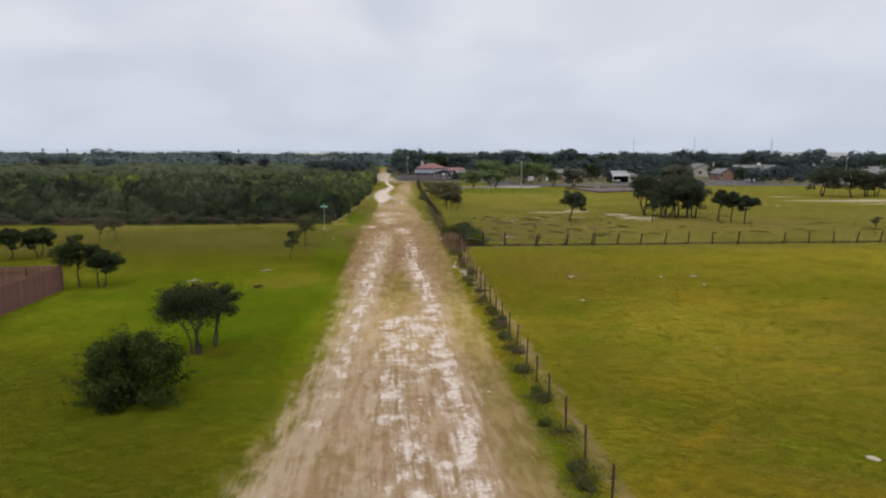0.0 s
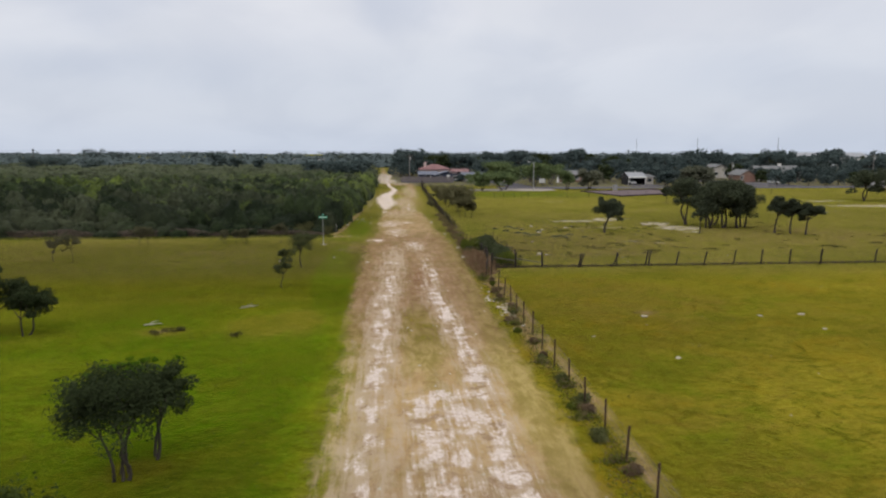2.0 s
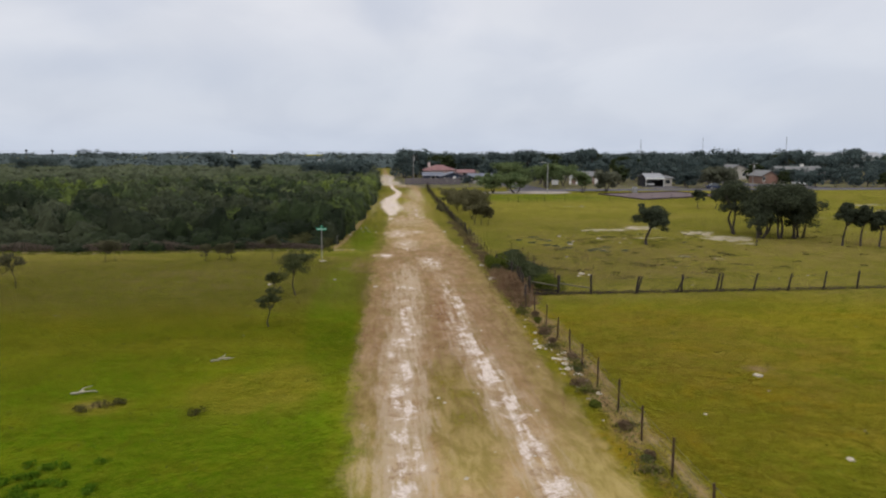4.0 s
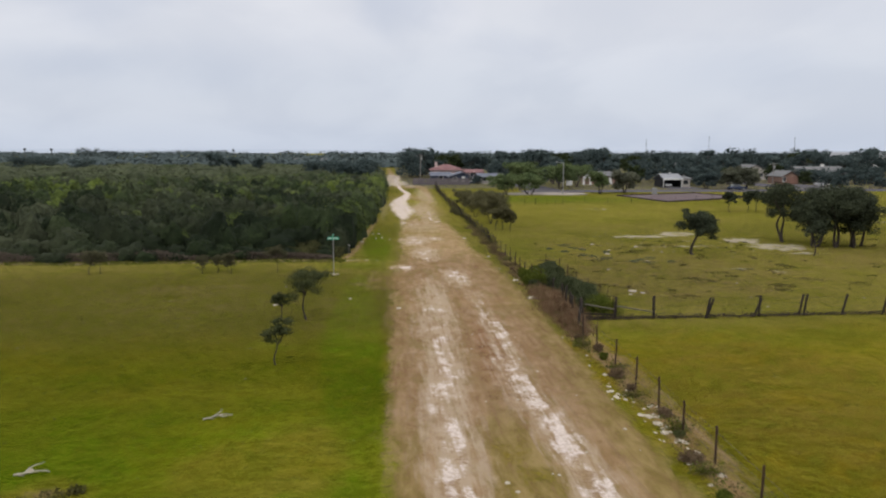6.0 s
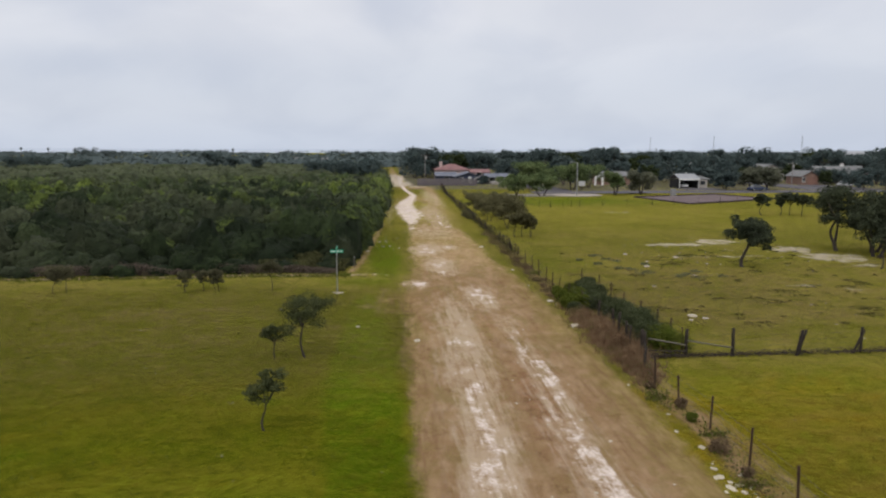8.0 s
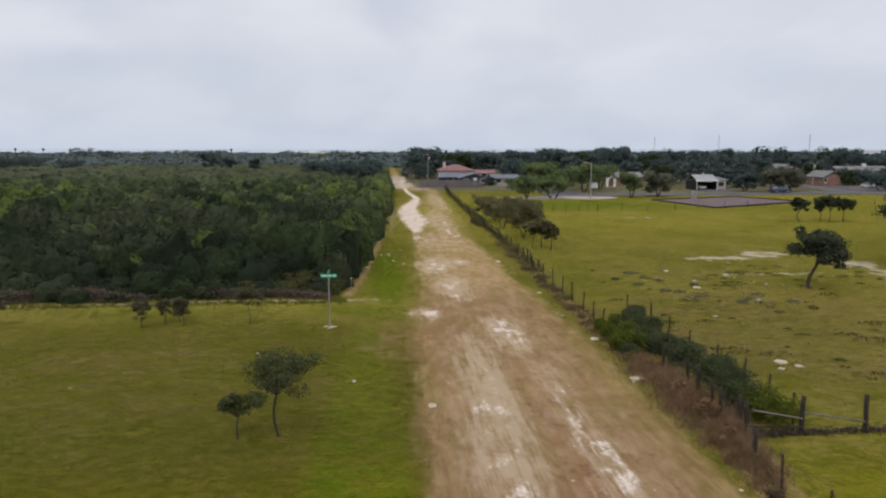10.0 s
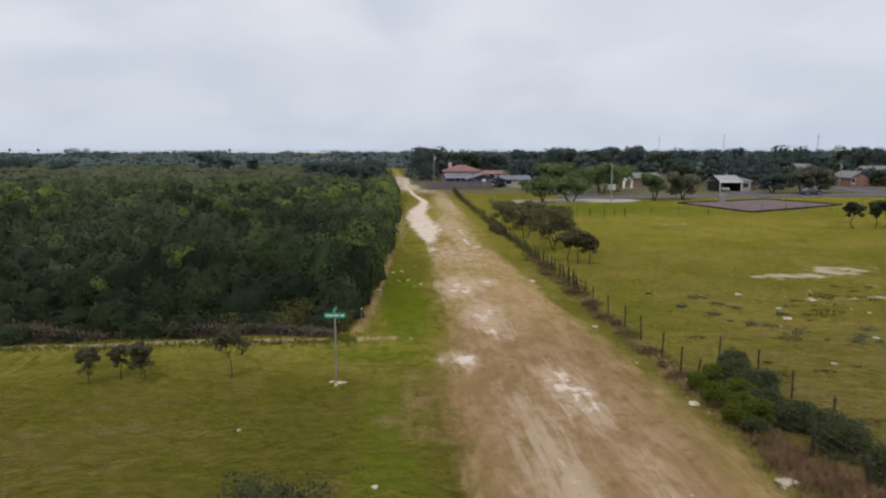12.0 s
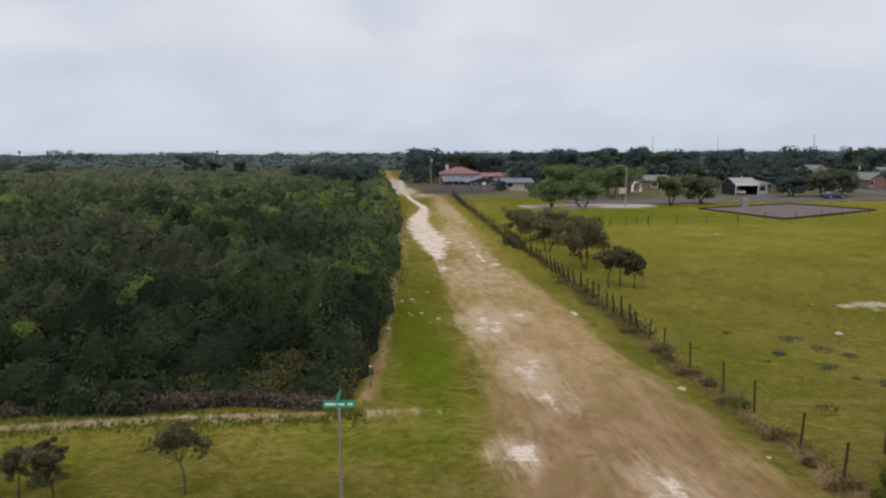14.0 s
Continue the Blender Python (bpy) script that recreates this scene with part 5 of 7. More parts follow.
# ---- the thorn brush west of the road ----
def brush():
    rng = np.random.default_rng(7)
    rows, y = [], 100.4
    while y < 520:
        d = y - 70.0
        step = max(2.4, 0.02 * d)
        x_end = -0.66 * y - 22
        x = float(brush_edge(y)) - rng.uniform(0.8, 1.1) * step
        while x > x_end:
            rows.append((x + rng.uniform(-0.35, 0.35) * step, y + rng.uniform(-0.4, 0.4) * step, step))
            x -= step * rng.uniform(0.75, 1.25)
        y += step * 0.85
    # a close row of shrubs along the road
    y = 100.6
    while y < 330:
        step = 2.1 + 0.008 * (y - 100)
        rows.append((float(brush_edge(y)) - step * rng.uniform(0.5, 0.75), y, step))
        y += step * rng.uniform(0.5, 0.8)
    s = np.array(rows)
    x, y, step = s.T
    d = np.hypot(x + 6, y - 70)
    swell = np.sin(x * 0.11 + 0.6 * np.sin(y * 0.05)) * np.sin(y * 0.083 + 1.1) + 0.6 * np.sin(x * 0.037 + 2.0) * np.sin(y * 0.031)
    inner = brush_edge(y) - x
    clump = np.sin(x * 0.47 + 1.5 * np.sin(y * 0.19)) * np.sin(y * 0.41 + 1.2 * np.sin(x * 0.23))
    h = 2.2 + 0.7 * swell + 0.85 * clump + rng.normal(size=len(x)) * 0.95 + 1.2 * np.exp(-inner / 6.0)
    h *= np.interp(y - 100, [0, 2.5, 6, 10], [0.36, 0.6, 0.95, 1.1])
    # a low grassy pocket at the corner by the sign
    h *= 1 - 0.62 * np.exp(-(((x + 10.0) / 3.4) ** 2 + ((y - 101) / 4.0) ** 2))
    h = np.clip(h, 0.7, 4.9) * np.interp(y, [135, 200, 300, 520], [1.0, 0.75, 0.6, 0.55])
    r = step * rng.uniform(0.42, 1.0, len(x)) * np.interp(step, [2.5, 5], [1, 1.15])
    h = np.minimum(h, 0.6 + 1.6 * r)
    r = np.where(y < 106, np.minimum(r, 0.6 + 0.8 * h), r)
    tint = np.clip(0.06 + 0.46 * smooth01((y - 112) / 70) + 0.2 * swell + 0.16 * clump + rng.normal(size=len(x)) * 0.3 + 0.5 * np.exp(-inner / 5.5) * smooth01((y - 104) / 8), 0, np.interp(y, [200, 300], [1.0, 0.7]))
    tint = np.where((rng.uniform(size=len(x)) < np.interp(y, [100, 200, 260], [0.05, 0.05, 0.0])) & (r < 1.7), 0.95, tint)
    tint = np.where(y < 107, np.minimum(tint, 0.3), tint)
    leaf = np.clip(0.0018 * d, 0.075, 0.75)
    plan = r * (r + 0.9 * h * np.interp(step, [2.5, 5], [1, 0.35]))
    amount = np.clip(np.interp(d, [40, 80, 150, 300], [1.25, 0.7, 0.36, 0.22]) * plan / (leaf * leaf * 1.15), 14, 2200).astype(int)
    owner = np.repeat(np.arange(len(x)), amount)
    n = len(owner)
    a = rng.uniform(0, 6.283, n)
    up = rng.uniform(-0.1, 1.0, n)
    flat = np.sqrt(1 - np.clip(up, 0, 1) ** 2)
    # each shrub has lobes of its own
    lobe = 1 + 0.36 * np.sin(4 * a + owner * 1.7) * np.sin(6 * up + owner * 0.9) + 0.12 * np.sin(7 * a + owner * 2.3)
    rr = rng.uniform(0.88, 1.1, n) * lobe
    c = np.stack([x[owner] + np.cos(a) * flat * r[owner] * rr, y[owner] + np.sin(a) * flat * r[owner] * rr, h[owner] * (0.35 + 0.65 * up * rr)], 1)
    c[:, 2] = np.maximum(c[:, 2], 0.08)
    out = np.stack([np.cos(a) * flat, np.sin(a) * flat, 0.2 + 0.8 * up], 1)
    out /= np.linalg.norm(out, axis=1)[:, None]
    v, f = leaves(rng, c, leaf[owner], 0.2, 0.15, out, 0.88)
    # shading painted by lobe: lighter where it stands out, darker where it recedes
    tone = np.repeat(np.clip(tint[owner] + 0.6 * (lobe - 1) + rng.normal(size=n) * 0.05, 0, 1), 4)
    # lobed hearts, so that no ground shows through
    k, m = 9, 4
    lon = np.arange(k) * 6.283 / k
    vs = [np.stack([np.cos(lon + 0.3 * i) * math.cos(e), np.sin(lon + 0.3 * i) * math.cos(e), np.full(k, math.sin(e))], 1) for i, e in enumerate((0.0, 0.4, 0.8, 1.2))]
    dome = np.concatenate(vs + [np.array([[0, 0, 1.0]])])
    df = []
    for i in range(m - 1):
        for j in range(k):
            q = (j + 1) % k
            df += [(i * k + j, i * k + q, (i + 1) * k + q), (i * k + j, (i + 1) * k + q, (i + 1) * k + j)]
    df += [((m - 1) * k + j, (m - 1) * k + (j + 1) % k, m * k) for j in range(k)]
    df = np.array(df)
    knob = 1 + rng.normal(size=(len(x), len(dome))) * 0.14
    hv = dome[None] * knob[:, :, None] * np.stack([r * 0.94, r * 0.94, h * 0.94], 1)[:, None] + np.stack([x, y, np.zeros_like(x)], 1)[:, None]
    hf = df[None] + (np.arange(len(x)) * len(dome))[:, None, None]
    # amount of haze put into the brush colour, growing beyond 165 m
    haze_depth = smooth01((y - 165) / 150)
    return v, f, tone, hv.reshape(-1, 3), hf.reshape(-1, 3), np.repeat(tint, len(dome)), np.repeat(haze_depth[owner], 4), np.repeat(haze_depth, len(dome))


bv, bf, btone, hv, hf, htone, bhaze, hhaze = brush()
thicket = tagged(new("thicket", mesh_np("thicket", bv, bf, M["thicket"], {"tint": btone, "haze_depth": bhaze})), "dense dark green thorn brush covering the land beside the road", "brush", kind="stuff")
part("inner_growth", mesh_np("inner_growth", hv, hf, M["thicket_heart"], {"tint": htone, "haze_depth": hhaze}, True), None, thicket)


def scrub_strip():
    """Grey and brown dead growth along the foot of the brush."""
    rng = np.random.default_rng(11)
    n = 26000
    x = brush_edge(99.0) - 0.6 - rng.uniform(0, 1, n) ** 1.3 * 66
    y = 99.1 + np.abs(rng.normal(size=n)) * 0.6 + 0.3 * np.sin(x * 0.9)
    z = rng.uniform(0.0, 1, n) ** 1.3 * (0.7 + 0.35 * np.sin(x * 0.7) * np.sin(x * 0.23)) * np.interp(x, [-16, -10], [1.0, 0.55])
    return leaves(rng, np.stack([x, y, np.maximum(z, 0.04)], 1), 0.08, 0.0, 0.9)


v, f = scrub_strip()
tagged(new("dry_brush", mesh_np("dry_brush", v, f, M["dead_grass"])), "grey-brown dead scrub along the foot of the brush", "brush", kind="stuff")


def corner_growth():
    """Low olive growth in the corner of the brush by the sign."""
    rng = np.random.default_rng(12)
    m = 14000
    x, y = -10.6 + rng.normal(size=m) * 2.4, 99.6 + np.abs(rng.normal(size=m)) * 2.4
    z = rng.uniform(0.05, 1.0, m) * (0.75 + 0.35 * np.sin(x * 1.9 + y) * np.sin(y * 1.3)) * np.interp(y, [99.5, 101, 105], [0.5, 1.0, 1.5])
    keep = x < brush_edge(y) - 0.1
    return leaves(rng, np.stack([x, y, np.maximum(z, 0.04)], 1)[keep], 0.085, 0.0, 0.7)


v, f = corner_growth()
tagged(new("rank_growth", mesh_np("rank_growth", v, f, M["rank_growth"])), "low olive-brown growth in the corner of the brush by the sign", "brush", kind="stuff")

# larger dark trees that stand out of the brush
for sx, sy, sh, sr in ((-79, 368, 8.4, 4.6), (-73, 372, 6.4, 4.4), (-60, 366, 5.8, 3.0), (-14, 262, 6.2, 5), (-9, 250, 5.6, 3.6), (-20, 275, 6.0, 5), (-8, 285, 6.4, 4.2), (-28, 300, 5.6, 5), (-10, 310, 6.5, 4.5), (-233, 624, 10.6, 9), (-221, 630, 8.4, 7), (-165, 395, 6.2, 8), (-178, 400, 5.8, 8), (-140, 372, 5.2, 6)):
    tree("brush_tree", sx, sy, sh, sr, "dark rounded tree rising out of the thorn brush", group="trees in the brush", stems=2, foot=0.3, thick=0.16, count=2600, size=0.32, face=0.8, leaf="hazed_leaf" if sy > 500 else "hazed_town_leaf", crown_low=0.15, lumps=18)

# ---- fences ----
def t_post(h=1.25):
    """A rusty steel T-post: flange, stem and a painted tip."""
    bm = bmesh.new()
    boxed(bm, -0.035, -0.011, -0.3, 0.035, 0.011, h)
    boxed(bm, -0.011, 0.012, -0.3, 0.011, 0.05, h - 0.01)
    for k in range(4):
        boxed(bm, -0.012, -0.024, 0.3 + 0.25 * k, 0.012, -0.012, 0.34 + 0.25 * k)
    return bm


def wood_post(h, r):
    v, f = tube([(0, 0, -0.3), (0.01, 0, h * 0.3), (-0.008, 0.008, h * 0.7), (0, 0, h), (0, 0, h + 0.015)], [r * 1.08, r, r * 0.96, r * 0.94, 0.01], 9)
    return v, f


post_mesh = bpy.data.meshes.new("post")
pb = t_post()
pb.to_mesh(post_mesh)
pb.free()
post_mesh.materials.append(M["rust"])
rng = np.random.default_rng(21)
wooden = [mesh_np("post", *wood_post(1.3, 0.085), M["post_wood"], None, True), mesh_np("post", *wood_post(1.25, 0.07), M["post_wood"], None, True)]


def wire_run(pts, heights, parent, sag=0.02):
    for hgt in heights:
        line = []
        for (x0, y0), (x1, y1) in zip(pts[:-1], pts[1:]):
            for t in (0.0, 0.33, 0.66):
                line.append((x0 + (x1 - x0) * t, y0 + (y1 - y0) * t, gz(x0, y0) + hgt - sag * math.sin(t * 3.14)))
        line.append((*pts[-1], gz(*pts[-1]) + hgt))
        v, f = tube(line, np.full(len(line), 0.005), 3)
        part("wire", mesh_np("wire", v, f, M["wire"]), None, parent)


def wire_fence(name, label, places, heights=(0.3, 0.55, 0.8, 1.08)):
    """places: x, y, kind (0 steel, 1 and 2 wood), lean in degrees, height factor."""
    ob = thing(name, pose(0, 0, 0), label, "fence")
    for x, y, kind, ln, hf in places:
        p = part("post", (post_mesh, *wooden)[kind], None, ob)
        p.matrix_basis = pose(x, y, gz(x, y), rng.normal() * 1.5, ln + rng.normal() * 1.5, 90 * (kind == 0) + rng.uniform(-8, 8)) @ Matrix.Diagonal((0.75, 0.75, hf, 1) if y > 109 and kind else (1, 1, hf, 1))
    wire_run([(p[0], p[1]) for p in places], heights, ob)
    return ob


side = [(float(fence_x(y)), y, 0, 0, 1.0 + rng.normal() * 0.03) for y in (7.6, 10.4, 13.2, 16.0, 18.8, 21.7, 24.4, 27.3, 29.8, 32.3, 35.1, 37.5, 40.3, 42.9, 45.8, 48.6, 51.3, 54.3, 57.0, 59.5, 62.3, 65.2, 67.7, 69.9)]
side += [(7.5, 72.2, 2, 4, 0.9), (8.3, 74.2, 1, 0, 1.0)]
wire_fence("wire_fence", "rusty steel post and wire fence along the dirt road", side)
corner = [(8.35, 74.9, 1, 0, 0.95), (8.1, 75.8, 2, 3, 0.95), (8.25, 76.8, 2, -4, 0.95), (8.35, 78.4, 2, 2, 1.0), (8.45, 79.5, 2, -3, 0.95), (8.4, 82.2, 2, 5, 0.9), (8.2, 85.0, 0, 4, 1.0), (8.0, 87.6, 0, -6, 1.0), (7.8, 89.6, 0, -14, 1.0), (7.75, 91.1, 0, -6, 1.05)]
wire_fence("wire_fence", "leaning old wooden post fence tangled in dry brush", corner)
north = [(7.8, 93.45, 0, -3, 1.05), (8.0, 96.8, 0, -4, 1.05), (7.95, 99.2, 0, 2, 1.05), (8.1, 102.7, 0, -2, 1.0), (7.95, 105.5, 0, -8, 1.0), (8.0, 107.6, 0, -10, 1.0)]
yy = 109.4
while yy < 234:
    north.append((float(fence_x(yy)), yy, 0 if rng.uniform() < 0.2 else 1 + int(rng.uniform() < 0.5), -4 + rng.normal() * 5, 1.0 + rng.normal() * 0.09))
    yy += (1.5 if yy < 150 else 2.1) + rng.normal() * 0.2
wire_fence("wire_fence", "steel and wooden post fence running on beside the road", north)
cross = [(10.3, 74.2, 1, 2, 1.05), (12.65, 74.1, 1, 2, 1.05), (15.85, 74.0, 2, 10, 1.05), (16.0, 74.15, 2, 16, 1.05), (19.0, 74.3, 2, 26, 1.0), (19.35, 74.3, 2, 6, 1.05), (22.0, 74.4, 2, 14, 1.05), (22.3, 74.4, 2, 8, 1.05), (24.8, 74.4, 2, 14, 1.05), (27.3, 74.2, 2, 10, 1.05), (30.1, 74.3, 2, 8, 1.1), (32.6, 74.2, 2, 6, 1.1), (35.3, 74.2, 2, 4, 1.1), (38.2, 74.2, 1, 4, 1.1), (43.4, 74.2, 2, 8, 1.05), (46.3, 74.3, 2, 3, 1.05), (49.2, 74.4, 2, 4, 1.05), (51.9, 74.4, 2, 12, 1.05), (54.7, 74.5, 2, 14, 1.05)]
xx = 57.4
while xx < 140:
    cross.append((xx, 74.3 + 0.01 * (xx - 19), 2 if rng.uniform() < 0.75 else 0, 7 + rng.normal() * 6, 1.02 + rng.normal() * 0.08))
    xx += 2.85 + rng.normal() * 0.22
cf = wire_fence("cross_fence", "leaning wooden post and wire fence across the paddock", cross)
for (xa, xb, za, zb) in ((8.4, 10.25, 0.95, 0.6), (10.35, 12.6, 0.8, 0.42), (8.4, 10.25, 0.35, 0.3)):
    v, f = tube([(xa, 74.12, za), ((xa + xb) / 2, 74.1, (za + zb) / 2), (xb, 74.05, zb)], [0.035, 0.038, 0.035], 6)
    part("rail", mesh_np("rail", v, f, M["pale_bark"] if za > 0.7 else M["post_wood"], None, True), None, cf)
gate_posts = [(10.3, 92.7, 0, 0, 1.0), (10.9, 90.3, 0, 0, 1.0), (10.9, 87.6, 0, 0, 0.95), (10.8, 84.8, 0, 0, 0.9), (10.9, 81.9, 0, 0, 0.95), (11.0, 79.6, 0, 0, 0.95), (10.8, 77.3, 0, 0, 0.95), (10.5, 75.0, 0, 0, 1.0)]
wire_fence("wire_fence", "steel post and wire fence behind the corner shrubs", gate_posts)
park = [(9.0, 163.5, 2, 0, 1)] + [(x, 163.4 + 0.19 * max(0, x - 30), 0 if k % 3 else 2, 0, 1.0) for k, x in enumerate((14.0, 19.0, 22.5, 24.5, 26.7, 28.2, 29.7, 34.0, 38.6, 43.6, 47.9, 53.0, 57.5, 61.1, 66.0, 72.0, 78.0, 84.0, 90.0))]
wire_fence("wire_fence", "low post and wire fence before the park", park)

# wooden privacy fence on the western lot
def picket_fence(name, label, runs, material, width=0.14, h=1.8):
    ob = thing(name, pose(0, 0, 0), label, "fence")
    bm = box(-width / 2 + 0.004, -0.01, 0.03, width / 2 - 0.004, 0.01, h)
    for v in bm.verts:
        if v.co.z > 1:
            v.co.x *= 0.9
    me = bpy.data.meshes.new("picket")
    bm.to_mesh(me)
    bm.free()
    me.materials.append(material)
    r2 = np.random.default_rng(5)
    for (x0, y0), (x1, y1) in runs:
        length, ang = math.hypot(x1 - x0, y1 - y0), math.degrees(math.atan2(y1 - y0, x1 - x0))
        n = int(length / width)
        for k in range(n):
            t = (k + 0.5) / n
            p = part("picket", me, None, ob)
            p.matrix_basis = pose(x0 + (x1 - x0) * t, y0 + (y1 - y0) * t, -0.02 + r2.normal() * 0.008, 0, r2.normal() * 0.4, ang)
        for z in (0.4, 1.4):
            rail = part("rail", box(0, 0.012, z - 0.045, length, 0.05, z + 0.045), material, ob)
            rail.matrix_basis = pose(x0, y0, 0, 0, 0, ang)
        for k in range(int(length / 2.4) + 1):
            p = part("post", box(-0.045, 0.052, -0.2, 0.045, 0.14, h - 0.02), material, ob)
            p.matrix_basis = pose(x0, y0, 0, 0, 0, ang) @ pose(min(k * 2.4, length - 0.05), 0, 0)
    return ob


picket_fence("picket_fence", "tall reddish-brown cedar privacy fence round a yard", [((-23.6, 28.0), (-23.0, 52.6)), ((-23.0, 52.6), (-36.0, 50.6))], M["picket"])
picket_fence("picket_fence", "grey weathered wooden privacy fence before the houses", [((5.0, 239.0), (21.2, 237.2))], M["grey_picket"], 0.3, 1.95)

# ---- street sign and stakes ----
def street_sign(x, y):
    ob = thing("street_sign", pose(x, y, gz(x, y)), "green street name sign with two blades on a thin steel post", "sign")
    v, f = tube([(0, 0, -0.2), (0, 0, 1.5), (0.0, 0, 2.75)], [0.035, 0.035, 0.035], 8)
    part("post", mesh_np("post", v, f, M["steel"], None, True), None, ob)
    part("bracket", box(-0.05, -0.03, 2.72, 0.05, 0.03, 2.82, 0.008), M["steel"], ob)
    blade = part("blade", box(-0.46, -0.008, 2.82, 0.46, 0.008, 3.04, 0.004), M["sign_green"], ob, "green blade lettered in white")
    blade.matrix_basis = pose(0, 0, 0, 0, 0, -4)
    for a, b in ((-0.4, -0.08), (-0.03, 0.16), (0.24, 0.4)):
        for s in (-1, 1):
            part("lettering", box(a, -0.0125 * (s < 0) + 0.0085 * (s > 0), 2.895, b, -0.0085 * (s < 0) + 0.0125 * (s > 0), 2.965), M["white_paint"], blade)
    part("bracket", box(-0.03, -0.03, 3.045, 0.03, 0.03, 3.09), M["steel"], ob)
    upper = part("blade", box(-0.36, -0.008, 3.09, 0.36, 0.008, 3.26, 0.004), M["sign_green"], ob, "upper green blade set crosswise")
    upper.matrix_basis = pose(0, 0, 0, 0, 0, 82)
    return ob


street_sign(-7.6, 91.4)
stake = thing("marker_stake", pose(-6.8, 101.2, 0), "thin pale marker stake in the verge", "stake")
part("pole", box(-0.03, -0.03, -0.1, 0.03, 0.03, 0.95, 0.006), M["pale_bark"], stake)
part("cap", box(-0.034, -0.034, 0.952, 0.034, 0.034, 1.02, 0.006), M["white_paint"], stake)


def rock(x, y, r, group="loose limestone", label="broken pale limestone lump lying in the grass"):
    rg = fresh()
    bm = bmesh.new()
    bmesh.ops.create_icosphere(bm, subdivisions=2, radius=1.0)
    for v in bm.verts:
        q = 1 + 0.55 * noise.noise(v.co * 1.5 + Vector((x, y, 0))) + 0.12 * noise.noise(v.co * 4 + Vector((y, x, 0)))
        v.co = Vector((v.co.x * r * q, v.co.y * r * q * rg.uniform(0.75, 0.8), v.co.z * r * 0.24 * q)) * 0.78
    me = bpy.data.meshes.new("rock")
    bm.to_mesh(me)
    bm.free()
    me.materials.append(M["rock"])
    ob = tagged(new("rock", me), label, "rock", group)
    ob.matrix_basis = pose(x, y, gz(x, y) + r * 0.08, 0, 0, rg.uniform(0, 360))


for rx, ry, rr in ((14.8, 55.2, 0.3), (24.8, 55.0, 0.28), (22.1, 55.0, 0.22), (24.1, 51.6, 0.18), (13.3, 46.6, 0.2), (15.9, 21.1, 0.26), (-14.7, 55.5, 0.22), (6.6, 80.5, 0.45), (6.7, 87.3, 0.35), (8.5, 80.8, 0.25),
                   (-2.6, 78.0, 0.28), (14.4, 82.6, 0.4), (14.9, 82.0, 0.25), (13.9, 81.7, 0.22), (18.2, 100.5, 0.4), (-10.6, 79.7, 0.24), (-5.8, 81.3, 0.16), (22.7, 105.3, 0.35), (-7.5, 91.1, 0.24), (-7.8, 91.3, 0.16), (-7.25, 91.2, 0.14), (-7.6, 90.8, 0.12), (-5.9, 111.5, 0.3), (18.7, 107.5, 0.35)):
    rock(rx, ry, rr)
for rx, ry, rr in ((6.4, 99.8, 0.25), (-4.1, 119.4, 0.22), (-3.7, 115.1, 0.2), (-4.8, 118.9, 0.2), (-2.8, 113.5, 0.22), (6.0, 61.6, 0.22), (6.3, 60.6, 0.16), (6.7, 58.6, 0.2), (6.6, 57.9, 0.26), (6.85, 57.5, 0.2), (6.5, 57.0, 0.24), (6.75, 56.3, 0.18), (6.9, 55.2, 0.2), (6.1, 62.2, 0.16), (15.6, 92.0, 0.22), (20.5, 96.0, 0.25), (19.2, 103.2, 0.25), (24.0, 101.5, 0.2)):
    rock(rx, ry, rr)

def fallen_branch(x, y, turn, label):
    """A bleached branch lying in the grass, with two twigs."""
    rg = fresh()
    ob = thing("fallen_branch", pose(x, y, gz(x, y) + 0.03, 0, 0, turn) @ Matrix.Diagonal((1.1, 1.1, 1.1, 1)), label, "branch", "fallen branches")
    v, f = tube(branch(rg, (-0.4, 0, 0.0), (0.45, 0.05, 0.02), 0.12), np.linspace(0.035, 0.012, 7), 6)
    part("stem", mesh_np("stem", v, f, M["bleached_wood"], None, True), None, ob)
    for a, e in (((-0.1, 0, 0.03), (0.3, 0.4, 0.12)), ((0.15, 0.02, 0.04), (0.55, -0.3, 0.1)), ((-0.3, 0, 0.03), (-0.05, -0.3, 0.06))):
        v, f = tube(branch(rg, a, e, 0.1, 5), np.linspace(0.025, 0.008, 5), 5)
        part("twig", mesh_np("twig", v, f, M["bleached_wood"], None, True), None, ob)


fallen_branch(-9.9, 59.6, 22, "bleached broken branch lying in the lawn")
fallen_branch(-14.6, 55.3, 10, "weathered pale branch beside a rough patch in the lawn")


